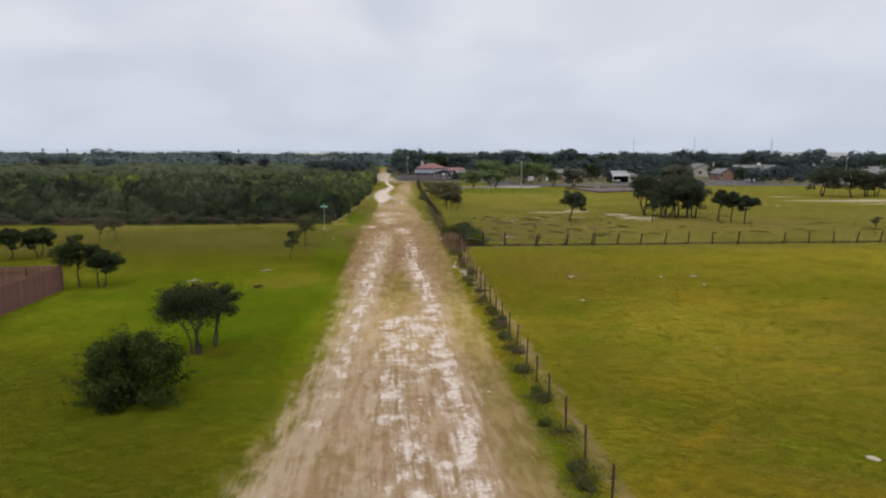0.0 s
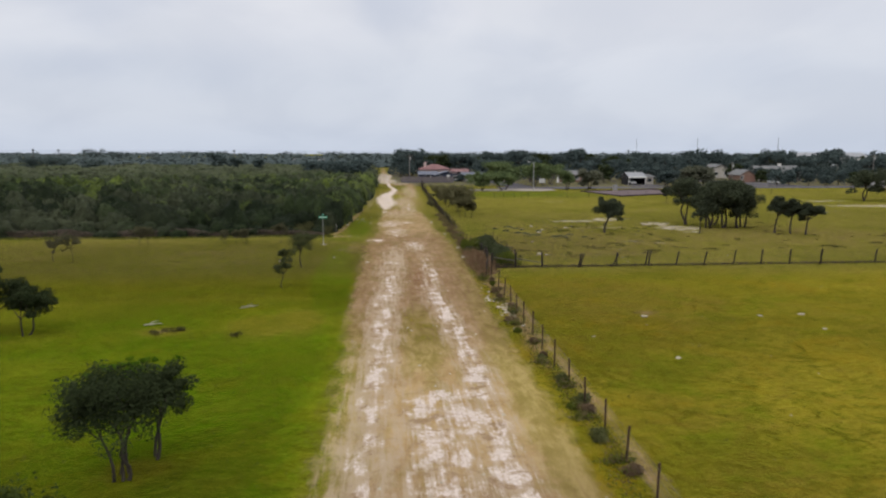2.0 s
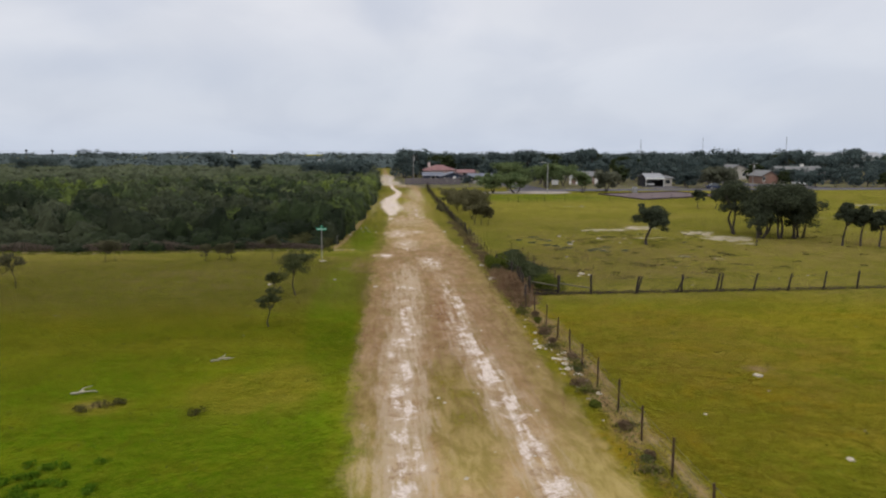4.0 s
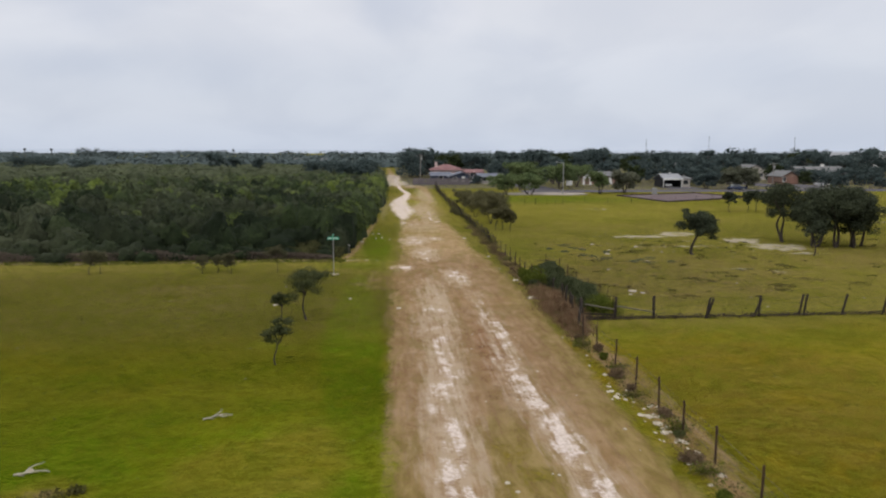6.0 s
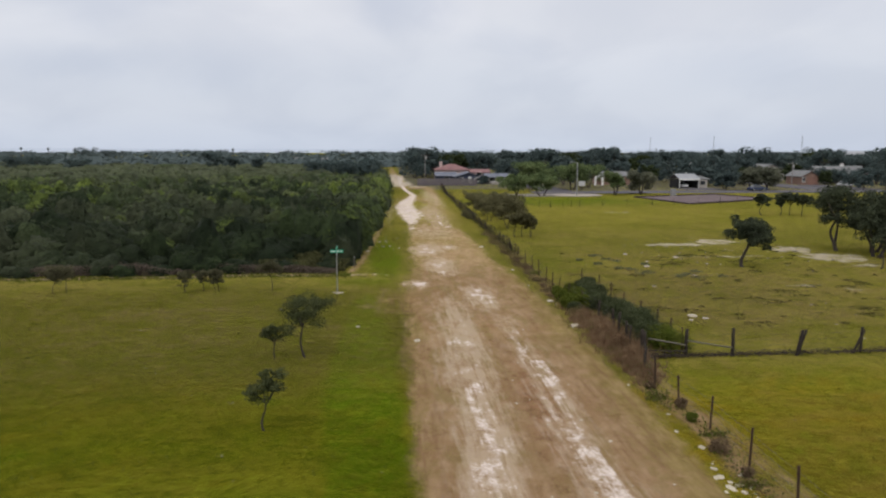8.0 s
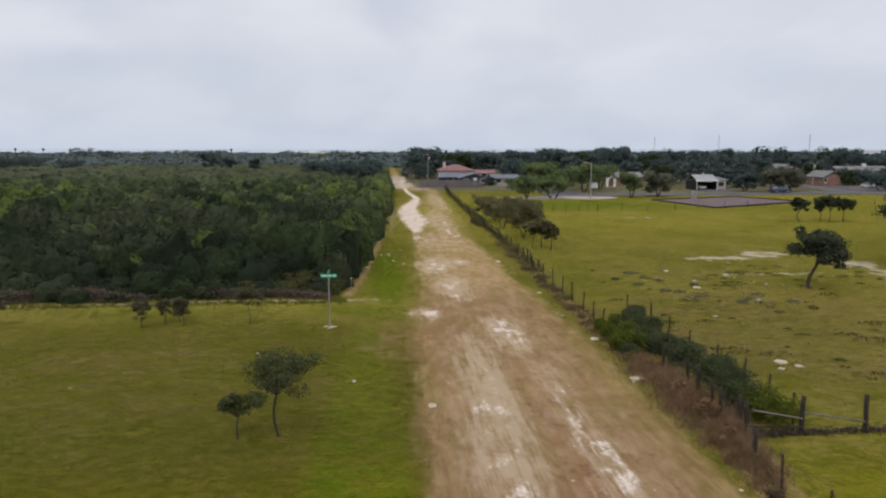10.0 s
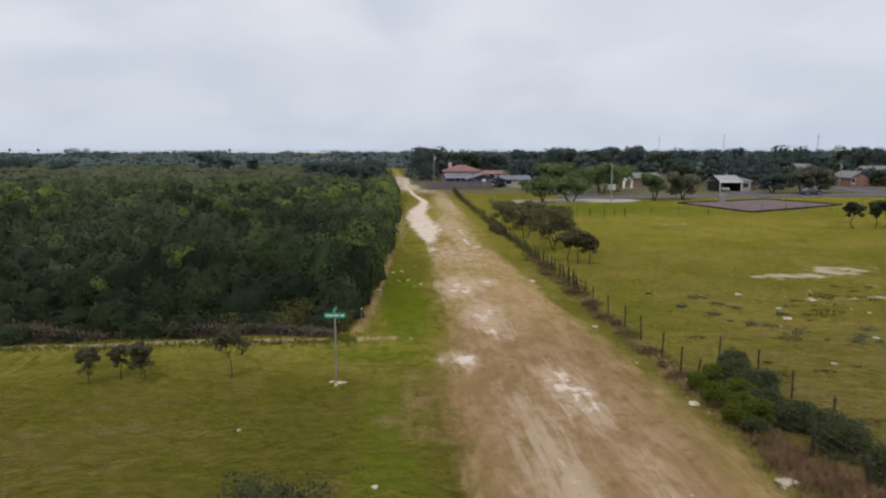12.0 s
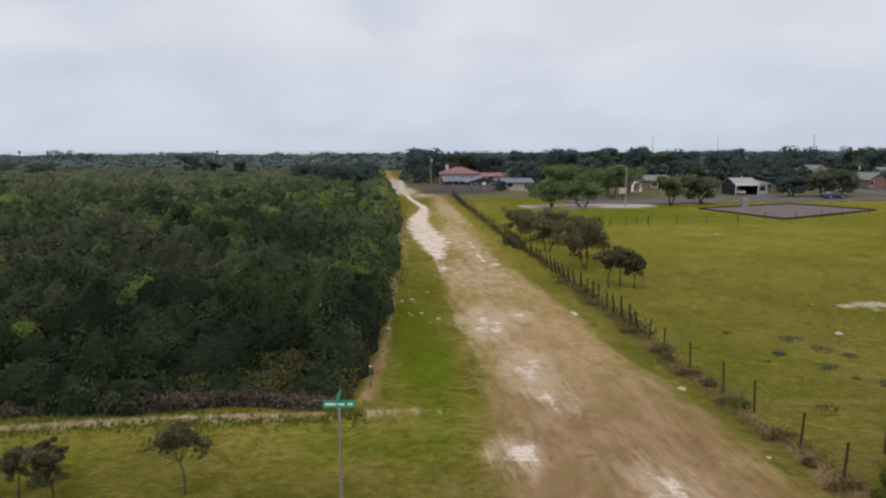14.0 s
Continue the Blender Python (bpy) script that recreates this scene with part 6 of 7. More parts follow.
def stone_chips():
    """Small chips of limestone strewn over the verges and the paddock."""
    rng = np.random.default_rng(63)
    spots = ((19, 103, 6, 7, 18), (27, 112, 6, 5, 40), (-4.2, 116, 1.1, 7, 9), (6.3, 62, 0.4, 9, 14), (6.55, 58.5, 0.35, 4, 22), (6.15, 61.0, 0.3, 0.4, 9), (7.1, 59.7, 0.25, 0.35, 9), (6.45, 58.9, 0.3, 0.3, 7), (7.0, 88, 0.5, 9, 12), (18, 50, 9, 14, 14), (33, 104, 6, 6, 30), (-12, 80, 6, 8, 3), (2, 60, 2.5, 25, 40), (1, 30, 3, 9, 40), (24, 82, 9, 5, 12), (60, 118, 20, 12, 40))
    vs, fs = [], []
    base = np.array([(1, 0, 0), (0.3, 0.9, 0), (-0.8, 0.5, 0), (-0.7, -0.6, 0), (0.4, -0.9, 0), (0.1, 0.05, 0.55)])
    tri = np.array([(0, 1, 5), (1, 2, 5), (2, 3, 5), (3, 4, 5), (4, 0, 5)])
    k = 0
    for cx, cy, rx, ry, n in spots:
        for _ in range(n):
            px, py = cx + rng.normal() * rx * 0.6, cy + rng.normal() * ry * 0.6
            s = rng.uniform(0.03, 0.11) * (1.7 if 58 < cy < 61.5 and cx > 6 else 1.0)
            a = rng.uniform(0, 6.28)
            turn = np.array([(math.cos(a), -math.sin(a), 0), (math.sin(a), math.cos(a), 0), (0, 0, 1)])
            vs.append((base * rng.uniform(0.7, 1.3, (6, 1)) * s) @ turn.T + np.array([px, py, gz(px, py) - 0.005]))
            fs.append(tri + 6 * k)
            k += 1
    return np.concatenate(vs), np.concatenate(fs)


v, f = stone_chips()
tagged(new("stone_chips", mesh_np("stone_chips", v, f, M["rock"])), "pale limestone chips strewn over grass and dirt", "stones", kind="stuff")

# ---- the village: houses ----
def gable_roof(w, d, z, rise, over=0.5, axis="x", thick=0.14):
    """A gable roof on a w by d plan, its ridge along x or y."""
    bm = bmesh.new()
    a, b = w / 2 + over, d / 2 + over
    if axis == "x":
        prof = [(-b, z - 0.1), (0, z + rise), (b, z - 0.1), (b, z - 0.1 + thick), (0, z + rise + thick), (-b, z - 0.1 + thick)]
        rings = [[bm.verts.new((sx, py, pz)) for py, pz in prof] for sx in (-a, a)]
    else:
        prof = [(-a, z - 0.1), (0, z + rise), (a, z - 0.1), (a, z - 0.1 + thick), (0, z + rise + thick), (-a, z - 0.1 + thick)]
        rings = [[bm.verts.new((px, sy, pz)) for px, pz in prof] for sy in (-b, b)]
    for ring in rings:
        bm.faces.new((ring[0], ring[1], ring[4], ring[5]))
        bm.faces.new((ring[1], ring[2], ring[3], ring[4]))
    for i in range(6):
        j = (i + 1) % 6
        bm.faces.new((rings[0][i], rings[0][j], rings[1][j], rings[1][i]))
    bmesh.ops.recalc_face_normals(bm, faces=bm.faces)
    return bm


def hip_roof(w, d, z, rise, over=0.5):
    bm = bmesh.new()
    a, b = w / 2 + over, d / 2 + over
    k = max(0.2, a - b)
    lo = [bm.verts.new(p) for p in ((-a, -b, z - 0.12), (a, -b, z - 0.12), (a, b, z - 0.12), (-a, b, z - 0.12))]
    up = [bm.verts.new(p) for p in ((-a, -b, z + 0.06), (a, -b, z + 0.06), (a, b, z + 0.06), (-a, b, z + 0.06))]
    r0, r1 = bm.verts.new((-k, 0, z + rise)), bm.verts.new((k, 0, z + rise))
    bm.faces.new(lo)
    for i in range(4):
        j = (i + 1) % 4
        bm.faces.new((lo[i], lo[j], up[j], up[i]))
    bm.faces.new((up[0], up[1], r1, r0))
    bm.faces.new((up[1], up[2], r1))
    bm.faces.new((up[2], up[3], r0, r1))
    bm.faces.new((up[3], up[0], r0))
    bmesh.ops.recalc_face_normals(bm, faces=bm.faces)
    return bm


def gable_wall(w, d, z, rise, axis):
    """Walls as one solid, with the gable ends under the roof."""
    bm = bmesh.new()
    a, b = w / 2, d / 2
    if axis == "x":
        prof = [(-b, -0.2), (b, -0.2), (b, z), (0, z + rise), (-b, z)]
        rings = [[bm.verts.new((sx, py, pz)) for py, pz in prof] for sx in (-a, a)]
    else:
        prof = [(-a, -0.2), (a, -0.2), (a, z), (0, z + rise), (-a, z)]
        rings = [[bm.verts.new((px, sy, pz)) for px, pz in prof] for sy in (-b, b)]
    for ring in rings:
        bm.faces.new(ring)
    for i in range(5):
        j = (i + 1) % 5
        bm.faces.new((rings[0][i], rings[0][j], rings[1][j], rings[1][i]))
    bmesh.ops.recalc_face_normals(bm, faces=bm.faces)
    return bm


def house(x, y, w, d, hw, rise, label, wall, roof, kind="x", turn=0, windows=(), door=None, garage=None, chimney=None):
    """A house with its front towards -y. windows: x, z, width, height on the front."""
    ob = thing("house", pose(x, y, 0, 0, 0, turn), label, "house", "village houses")
    if kind == "hip":
        part("wall", box(-w / 2, -d / 2, -0.2, w / 2, d / 2, hw - 0.13), M[wall], ob)
        part("roof", hip_roof(w, d, hw, rise), M[roof], ob)
    else:
        part("wall", gable_wall(w, d, hw - 0.12, rise, kind), M[wall], ob)
        part("roof", gable_roof(w, d, hw, rise, 0.45, kind), M[roof], ob)
    f = -d / 2
    for wx, wz, ww, wh in windows:
        win = part("window", box(wx - ww / 2 - 0.08, f - 0.05, wz - 0.08, wx + ww / 2 + 0.08, f - 0.003, wz + wh + 0.08), M["white_paint"], ob)
        part("pane", box(wx - ww / 2, f - 0.07, wz, wx + ww / 2, f - 0.052, wz + wh), M["glass"], win)
        part("sill", box(wx - ww / 2 - 0.12, f - 0.14, wz - 0.14, wx + ww / 2 + 0.12, f - 0.004, wz - 0.082), M["white_paint"], win)
    if door:
        dx, mat = door
        dr = part("door", box(dx - 0.48, f - 0.05, -0.02, dx + 0.48, f - 0.004, 2.05), M[mat], ob)
        part("handle", box(dx + 0.34, f - 0.1, 0.95, dx + 0.4, f - 0.052, 1.05), M["steel"], dr)
    if garage:
        gx0, gw, mat = garage
        gd = part("garage_door", box(gx0 - gw / 2, f - 0.06, -0.02, gx0 + gw / 2, f - 0.005, 2.2), M[mat], ob)
        for k in range(3):
            part("panel", box(gx0 - gw / 2 + 0.1, f - 0.085, 0.12 + k * 0.7, gx0 + gw / 2 - 0.1, f - 0.062, 0.68 + k * 0.7), M[mat], gd)
    if chimney:
        cx, cy, ch, mat = chimney
        cb = part("chimney", box(cx - 0.45, cy - 0.35, hw, cx + 0.45, cy + 0.35, ch), M[mat], ob)
        part("cap", box(cx - 0.52, cy - 0.42, ch + 0.002, cx + 0.52, cy + 0.42, ch + 0.12), M["concrete"], cb)
    return ob


house(18.8, 286, 11.2, 9, 3.0, 1.9, "salmon stucco house with a red tiled hip roof", "salmon_wall", "red_roof", "hip", 0, ((-3.5, 1.0, 1.4, 1.3), (0.5, 1.0, 1.4, 1.3)), (3.2, "dark_inside"), chimney=(-3.6, 0.5, 5.6, "salmon_wall"))
house(27.9, 287, 6.8, 8, 2.1, 0.9, "salmon house wing with a low red roof", "salmon_wall", "red_roof", "x", 0, ((0, 1.0, 1.6, 1.2),))
house(20.4, 252, 8.0, 9, 2.0, 1.2, "dark blue gabled house with a slate grey roof", "navy_wall", "slate_roof", "y", 0, ((-2.4, 0.7, 1.2, 1.1), (2.2, 0.7, 1.2, 1.1)), (0.1, "white_paint"))
house(14.4, 259, 6.0, 8, 2.0, 0.9, "low house wing with a slate grey roof", "navy_wall", "slate_roof", "x", 0, ((0, 0.8, 1.4, 1.1),))
house(28.8, 250, 7.2, 8, 1.95, 0.85, "low tan house with a grey shingle roof", "cream_wall", "slate_roof", "x", 0, ((-2, 0.8, 1.5, 1.0), (2.2, 0.8, 1.5, 1.0)))
house(61.4, 245.2, 8.5, 8, 2.4, 1.1, "brown brick house with a dark grey shingle roof", "brick_wall", "grey_roof", "x", 0, ((0.2, 0.9, 1.4, 1.2),), (2.2, "white_paint"))
house(117.0, 241, 5.2, 8, 2.3, 1.6, "brown brick gabled house with an orange-brown garage door", "brick_wall", "grey_roof", "y", 0, ((-2.0, 0.9, 0.8, 1.2),), garage=(0.6, 3.0, "orange_door"))
house(124.6, 276, 9, 9, 3.0, 2.0, "grey-roofed house with pale gable walls", "cream_wall", "grey_roof", "y", 0, ((-1.8, 1, 1.4, 1.2), (2, 1, 1.4, 1.2)))
house(133, 250, 15, 9, 2.8, 2.1, "long grey-roofed house with a white chimney", "cream_wall", "grey_roof", "x", 0, ((-4, 1, 1.6, 1.2), (0, 1, 1.6, 1.2)), (3, "white_paint"), chimney=(2.4, 1.0, 5.7, "white_paint"))
house(145, 204, 13, 9, 2.6, 2.0, "white house under a broad grey roof", "white_paint", "grey_roof", "x", 0, ((-3, 0.9, 1.6, 1.2), (2, 0.9, 1.6, 1.2)), (-0.4, "orange_door"))
house(170, 232, 12, 9, 2.8, 2.0, "tan house with a grey roof behind trees", "cream_wall", "grey_roof", "x", 0, ((-3, 0.9, 1.6, 1.2), (2, 0.9, 1.6, 1.2)))
house(186, 312, 14, 10, 3.0, 2.2, "pale-roofed house among trees", "white_paint", "pale_roof", "x", 0, ((-3, 0.9, 1.6, 1.2), (2, 0.9, 1.6, 1.2)))
house(250, 402, 40, 14, 6.6, 2.4, "long pale warehouse above the far tree tops", "white_paint", "pale_roof", "x", 0, ((-12, 2, 2.0, 1.6), (-4, 2, 2.0, 1.6), (4, 2, 2.0, 1.6)))


def carport_house(x, y):
    """A pale-roofed house whose open carport faces the park."""
    ob = thing("house", pose(x, y, 0) @ Matrix.Diagonal((0.92, 0.85, 1.1, 1)), "low house with a pale metal roof and an open dark carport", "house", "village houses")
    part("wall", box(3.05, -2.4, -0.2, 6.0, 3.6, 2.0), M["cream_wall"], ob)
    # back wall and side screens are near-black: the carport's shade put into colour
    part("wall", box(-2.7, 2.2, -0.2, 3.045, 3.6, 2.0), M["dark_inside"], ob)
    part("roof", gable_roof(5.5, 7.6, 2.2, 1.0, 0.25), M["pale_roof"], ob).matrix_basis = pose(0.15, 0, 0)
    part("roof", hip_roof(3.4, 5.8, 2.12, 0.7, 0.2), M["grey_roof"], ob).matrix_basis = pose(4.9, 0.6, 0)
    part("fascia", box(-2.9, -4.16, 1.9, 3.2, -4.06, 2.22), M["white_paint"], ob)
    for px in (-2.6, 2.9):
        part("column", box(px - 0.08, -3.9, -0.1, px + 0.08, -3.74, 2.1), M["white_paint"], ob)
    part("side_screen", box(-2.75, -3.7, 0, -2.66, 2.15, 2.1), M["dark_inside"], ob)
    part("side_screen", box(2.95, -3.7, 0, 3.04, 2.15, 2.1), M["dark_inside"], ob)
    win = part("window", box(4.0, -2.46, 0.8, 5.4, -2.403, 1.7), M["dark_inside"], ob)
    part("pane", box(4.1, -2.49, 0.9, 5.3, -2.462, 1.6), M["glass"], win)
    v, f = tube([(0.6, 0, 3.0), (0.6, 0, 3.5), (0.6, 0, 3.7)], [0.12, 0.12, 0.18], 8)
    part("vent", mesh_np("vent", v, f, M["white_paint"], None, True), None, ob)
    return ob


carport_house(74.1, 224)


def arch_porch(x, y):
    """A white arched entry wall before the brick house."""
    ob = thing("arched_porch", pose(x, y, 0) @ Matrix.Diagonal((0.72, 0.8, 0.95, 1)), "white plastered porch with a round arch", "porch")
    bm = bmesh.new()
    outer = [(-1.7, -0.1), (-1.7, 2.3), (-1.1, 2.9), (1.1, 2.9), (1.7, 2.3), (1.7, -0.1)]
    inner = [(-1.05, -0.1), (-1.05, 1.5), (-0.65, 2.1), (0.65, 2.1), (1.05, 1.5), (1.05, -0.1)]
    rings = [[[bm.verts.new((px, sy, pz)) for px, pz in ring] for ring in (outer, inner)] for sy in (-0.25, 0.25)]
    for r0, r1 in rings:
        for i in range(5):
            bm.faces.new((r0[i], r0[i + 1], r1[i + 1], r1[i]))
    for k in (0, 1):
        for i in range(5):
            bm.faces.new((rings[0][k][i], rings[0][k][i + 1], rings[1][k][i + 1], rings[1][k][i]))
    bmesh.ops.recalc_face_normals(bm, faces=bm.faces)
    part("arch", bm, M["white_paint"], ob)
    part("step", box(-1.7, -0.9, -0.05, 1.7, -0.26, 0.12), M["concrete"], ob)
    return ob


arch_porch(55.1, 236)


def car(x, y, turn, paint, label):
    """A saloon: body, glasshouse, panes, wheels with rims, lamps, bumpers."""
    ob = thing("car", pose(x, y, 0.05, 0, 0, turn), label, "car", "parked cars")
    bm = bmesh.new()
    prof = [(-2.2, 0.32), (-2.25, 0.62), (-2.1, 0.86), (-1.3, 0.94), (1.1, 0.96), (2.0, 0.82), (2.25, 0.6), (2.2, 0.32)]
    rings = [[bm.verts.new((px, s * (0.88 if 0.4 < pz < 0.9 else 0.84), pz)) for px, pz in prof] for s in (-1, 1)]
    for r in rings:
        bm.faces.new(r)
    for i in range(8):
        j = (i + 1) % 8
        bm.faces.new((rings[0][i], rings[0][j], rings[1][j], rings[1][i]))
    bmesh.ops.recalc_face_normals(bm, faces=bm.faces)
    part("body", bm, M[paint], ob)
    bm = bmesh.new()
    prof = [(-1.7, 0.935), (-1.05, 1.42), (0.35, 1.44), (1.2, 0.955)]
    rings = [[bm.verts.new((px, s * (0.8 if pz < 1 else 0.62), pz)) for px, pz in prof] for s in (-1, 1)]
    for r in rings:
        bm.faces.new(r)
    for i in range(4):
        j = (i + 1) % 4
        bm.faces.new((rings[0][i], rings[0][j], rings[1][j], rings[1][i]))
    bmesh.ops.recalc_face_normals(bm, faces=bm.faces)
    part("windows", bm, M["glass"], ob)
    part("roof", box(-1.02, -0.61, 1.445, 0.33, 0.61, 1.475, 0.01), M[paint], ob)
    for wx in (-1.4, 1.35):
        for s in (-1, 1):
            v, f = tube([(wx, s * 0.9, 0.31), (wx, s * 0.89, 0.31), (wx, s * 0.7, 0.31), (wx, s * 0.69, 0.31)], [0.2, 0.31, 0.31, 0.2], 14)
            wheel = part("wheel", mesh_np("wheel", v, f, M["tyre"], None, True), None, ob)
            v, f = tube([(wx, s * 0.915, 0.31), (wx, s * 0.91, 0.31), (wx, s * 0.88, 0.31)], [0.02, 0.19, 0.2], 12)
            part("rim", mesh_np("rim", v, f, M["steel"], None, True), None, wheel)
    for s in (-1, 1):
        part("headlight", box(2.16, s * 0.68 - 0.14, 0.62, 2.24, s * 0.68 + 0.14, 0.74, 0.01), M["white_paint"], ob)
        part("tail_light", box(-2.25, s * 0.7 - 0.12, 0.66, -2.18, s * 0.7 + 0.12, 0.8, 0.01), M["red_roof"], ob)
    return ob


car(73.4, 223.4, -90, "white_car", "white saloon car parked under the carport")
car(85.4, 207.4, 4, "blue_car", "dark blue saloon car parked on the street")
car(118.5, 224.0, -88, "white_car", "white saloon car parked on the concrete driveway")


# ---- park: gravel pit, box, poles ----
pit_pts = [(47.8, 187.5), (51.6, 168.4), (74.6, 180.4), (69.0, 195.2)]
slab("gravel_pit", pit_pts, 0.05, 0.15, M["pit_gravel"], "reddish-grey gravel play pit in the park grass", "pavement")
for (x0, y0), (x1, y1) in zip(pit_pts, pit_pts[1:] + pit_pts[:1]):
    L, A = math.hypot(x1 - x0, y1 - y0), math.degrees(math.atan2(y1 - y0, x1 - x0))
    ob = tagged(part("pit_border", box(0.02, -0.09, -0.05, L - 0.02, 0.09, 0.24, 0.03), M["black_edge"]), "black timber border round the gravel pit", "border", "pit borders")
    ob.matrix_basis = pose(x0, y0, 0, 0, 0, A)
cab = thing("utility_cabinet", pose(57.6, 190.6, 0.05), "grey metal utility cabinet on a small base", "cabinet")
part("body", box(-0.5, -0.4, 0.1, 0.5, 0.4, 1.4, 0.04), M["grey_metal"], cab)
part("base", box(-0.65, -0.5, -0.1, 0.65, 0.5, 0.098), M["concrete"], cab)
part("door", box(-0.42, -0.43, 0.2, 0.42, -0.403, 1.3), M["grey_metal"], cab)
part("hood", box(-0.42, -0.36, 1.402, 0.42, 0.36, 1.5, 0.03), M["grey_metal"], cab)
board = thing("notice_board", pose(44.2, 214.5, 0), "white board on a post in a front yard", "sign")
part("post", box(-0.06, -0.06, -0.1, 0.06, 0.06, 1.2), M["post_wood"], board)
part("panel", box(-0.8, -0.1, 1.0, 0.8, -0.062, 2.2, 0.01), M["white_paint"], board)


def utility_pole(x, y, h, label, arm=True, lamp=False):
    ob = thing("utility_pole", pose(x, y, 0), label, "pole", "utility poles")
    v, f = tube([(0, 0, -0.3), (0, 0, h * 0.5), (0, 0, h)], [0.13, 0.11, 0.09], 9)
    part("pole", mesh_np("pole", v, f, M["grey_pole"] if not lamp else M["steel"], None, True), None, ob)
    if arm:
        part("crossarm", box(-1.2, -0.06, h - 0.7, 1.2, 0.06, h - 0.55), M["bark"], ob)
        for k in (-1.1, -0.4, 0.4, 1.1):
            v, f = tube([(k, 0, h - 0.548), (k, 0, h - 0.4)], [0.05, 0.04], 6)
            part("insulator", mesh_np("insulator", v, f, M["white_paint"], None, True), None, ob)
        v, f = tube([(0.32, 0, h - 1.9), (0.32, 0, h - 1.88), (0.32, 0, h - 1.0), (0.32, 0, h - 0.98)], [0.05, 0.2, 0.2, 0.05], 10)
        part("transformer", mesh_np("transformer", v, f, M["steel"], None, True), None, ob)
    if lamp:
        v, f = tube([(0, 0, h - 0.3), (-0.5, -0.1, h), (-1.2, -0.2, h + 0.05)], [0.05, 0.045, 0.04], 6)
        part("arm", mesh_np("arm", v, f, M["steel"], None, True), None, ob)
        part("lamp_head", box(-1.75, -0.32, h - 0.02, -1.15, -0.08, h + 0.12, 0.03), M["steel"], ob)
    return ob


utility_pole(8.4, 262, 8.6, "grey wooden utility pole with a transformer by the houses")
utility_pole(37.2, 193.2, 7.2, "tall grey street lamp pole at the turning area", False, True)
utility_pole(112.0, 238, 6.5, "wooden utility pole behind the street")
utility_pole(85.1, 246, 7.2, "wooden utility pole between the houses")
utility_pole(156, 232, 9.0, "wooden utility pole between the houses")


def mast(x, y, h):
    """A thin guyed lattice mast far off."""
    ob = thing("radio_mast", pose(x, y, 0), "slender lattice radio mast on the horizon", "mast", "radio masts")
    for k in range(3):
        a = k * 2.094
        v, f = tube([(0.55 * math.cos(a), 0.55 * math.sin(a), 0), (0.3 * math.cos(a), 0.3 * math.sin(a), h)], [0.09, 0.07], 5)
        part("leg", mesh_np("leg", v, f, M["mast"]), None, ob)
    zz = [(0.5 * math.cos(k * 2.094), 0.5 * math.sin(k * 2.094), k * h / 40) for k in range(41)]
    v, f = tube(zz, np.full(41, 0.04), 3)
    part("bracing", mesh_np("bracing", v, f, M["mast"]), None, ob)


mast(287, 812, 22.5)
mast(357, 808, 24.5)
mast(352, 632, 21.5)

# park and street trees
for sx, sy, sh, sr, n in ((24.2, 194.2, 4.6, 3.4, 3600), (29.8, 193.8, 4.9, 3.1, 3800), (46.6, 196.0, 5.2, 2.5, 3800), (31.7, 215, 7.4, 3.7, 3600), (42.0, 215, 6.6, 3.4, 3200), (36.5, 222, 5.6, 3.6, 2600), (44.0, 224, 6.3, 4.2, 3000), (49.5, 227, 6.0, 4.0, 2800)):
    tree("park_tree", sx, sy, sh, sr, "leafy mid-green tree at the edge of the park", group="park trees", stems=2, foot=0.2, thick=0.16, count=n, size=0.22, leaf="park_leaf", crown_low=0.32, lumps=18)
for sx, sy, sh, sr, lf in ((53.0, 198.0, 5.6, 3.2, "olive_leaf"), (87.0, 213.5, 4.8, 3.0, "olive_leaf"), (91.4, 213.5, 5.5, 3.2, "olive_leaf"), (89.3, 215, 5.8, 3.4, "olive_leaf"), (80.8, 214.5, 4.3, 2.8, "hazed_town_leaf")):
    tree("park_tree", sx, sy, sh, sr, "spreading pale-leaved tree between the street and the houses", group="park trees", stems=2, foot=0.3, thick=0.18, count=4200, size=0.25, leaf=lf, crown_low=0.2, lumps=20)

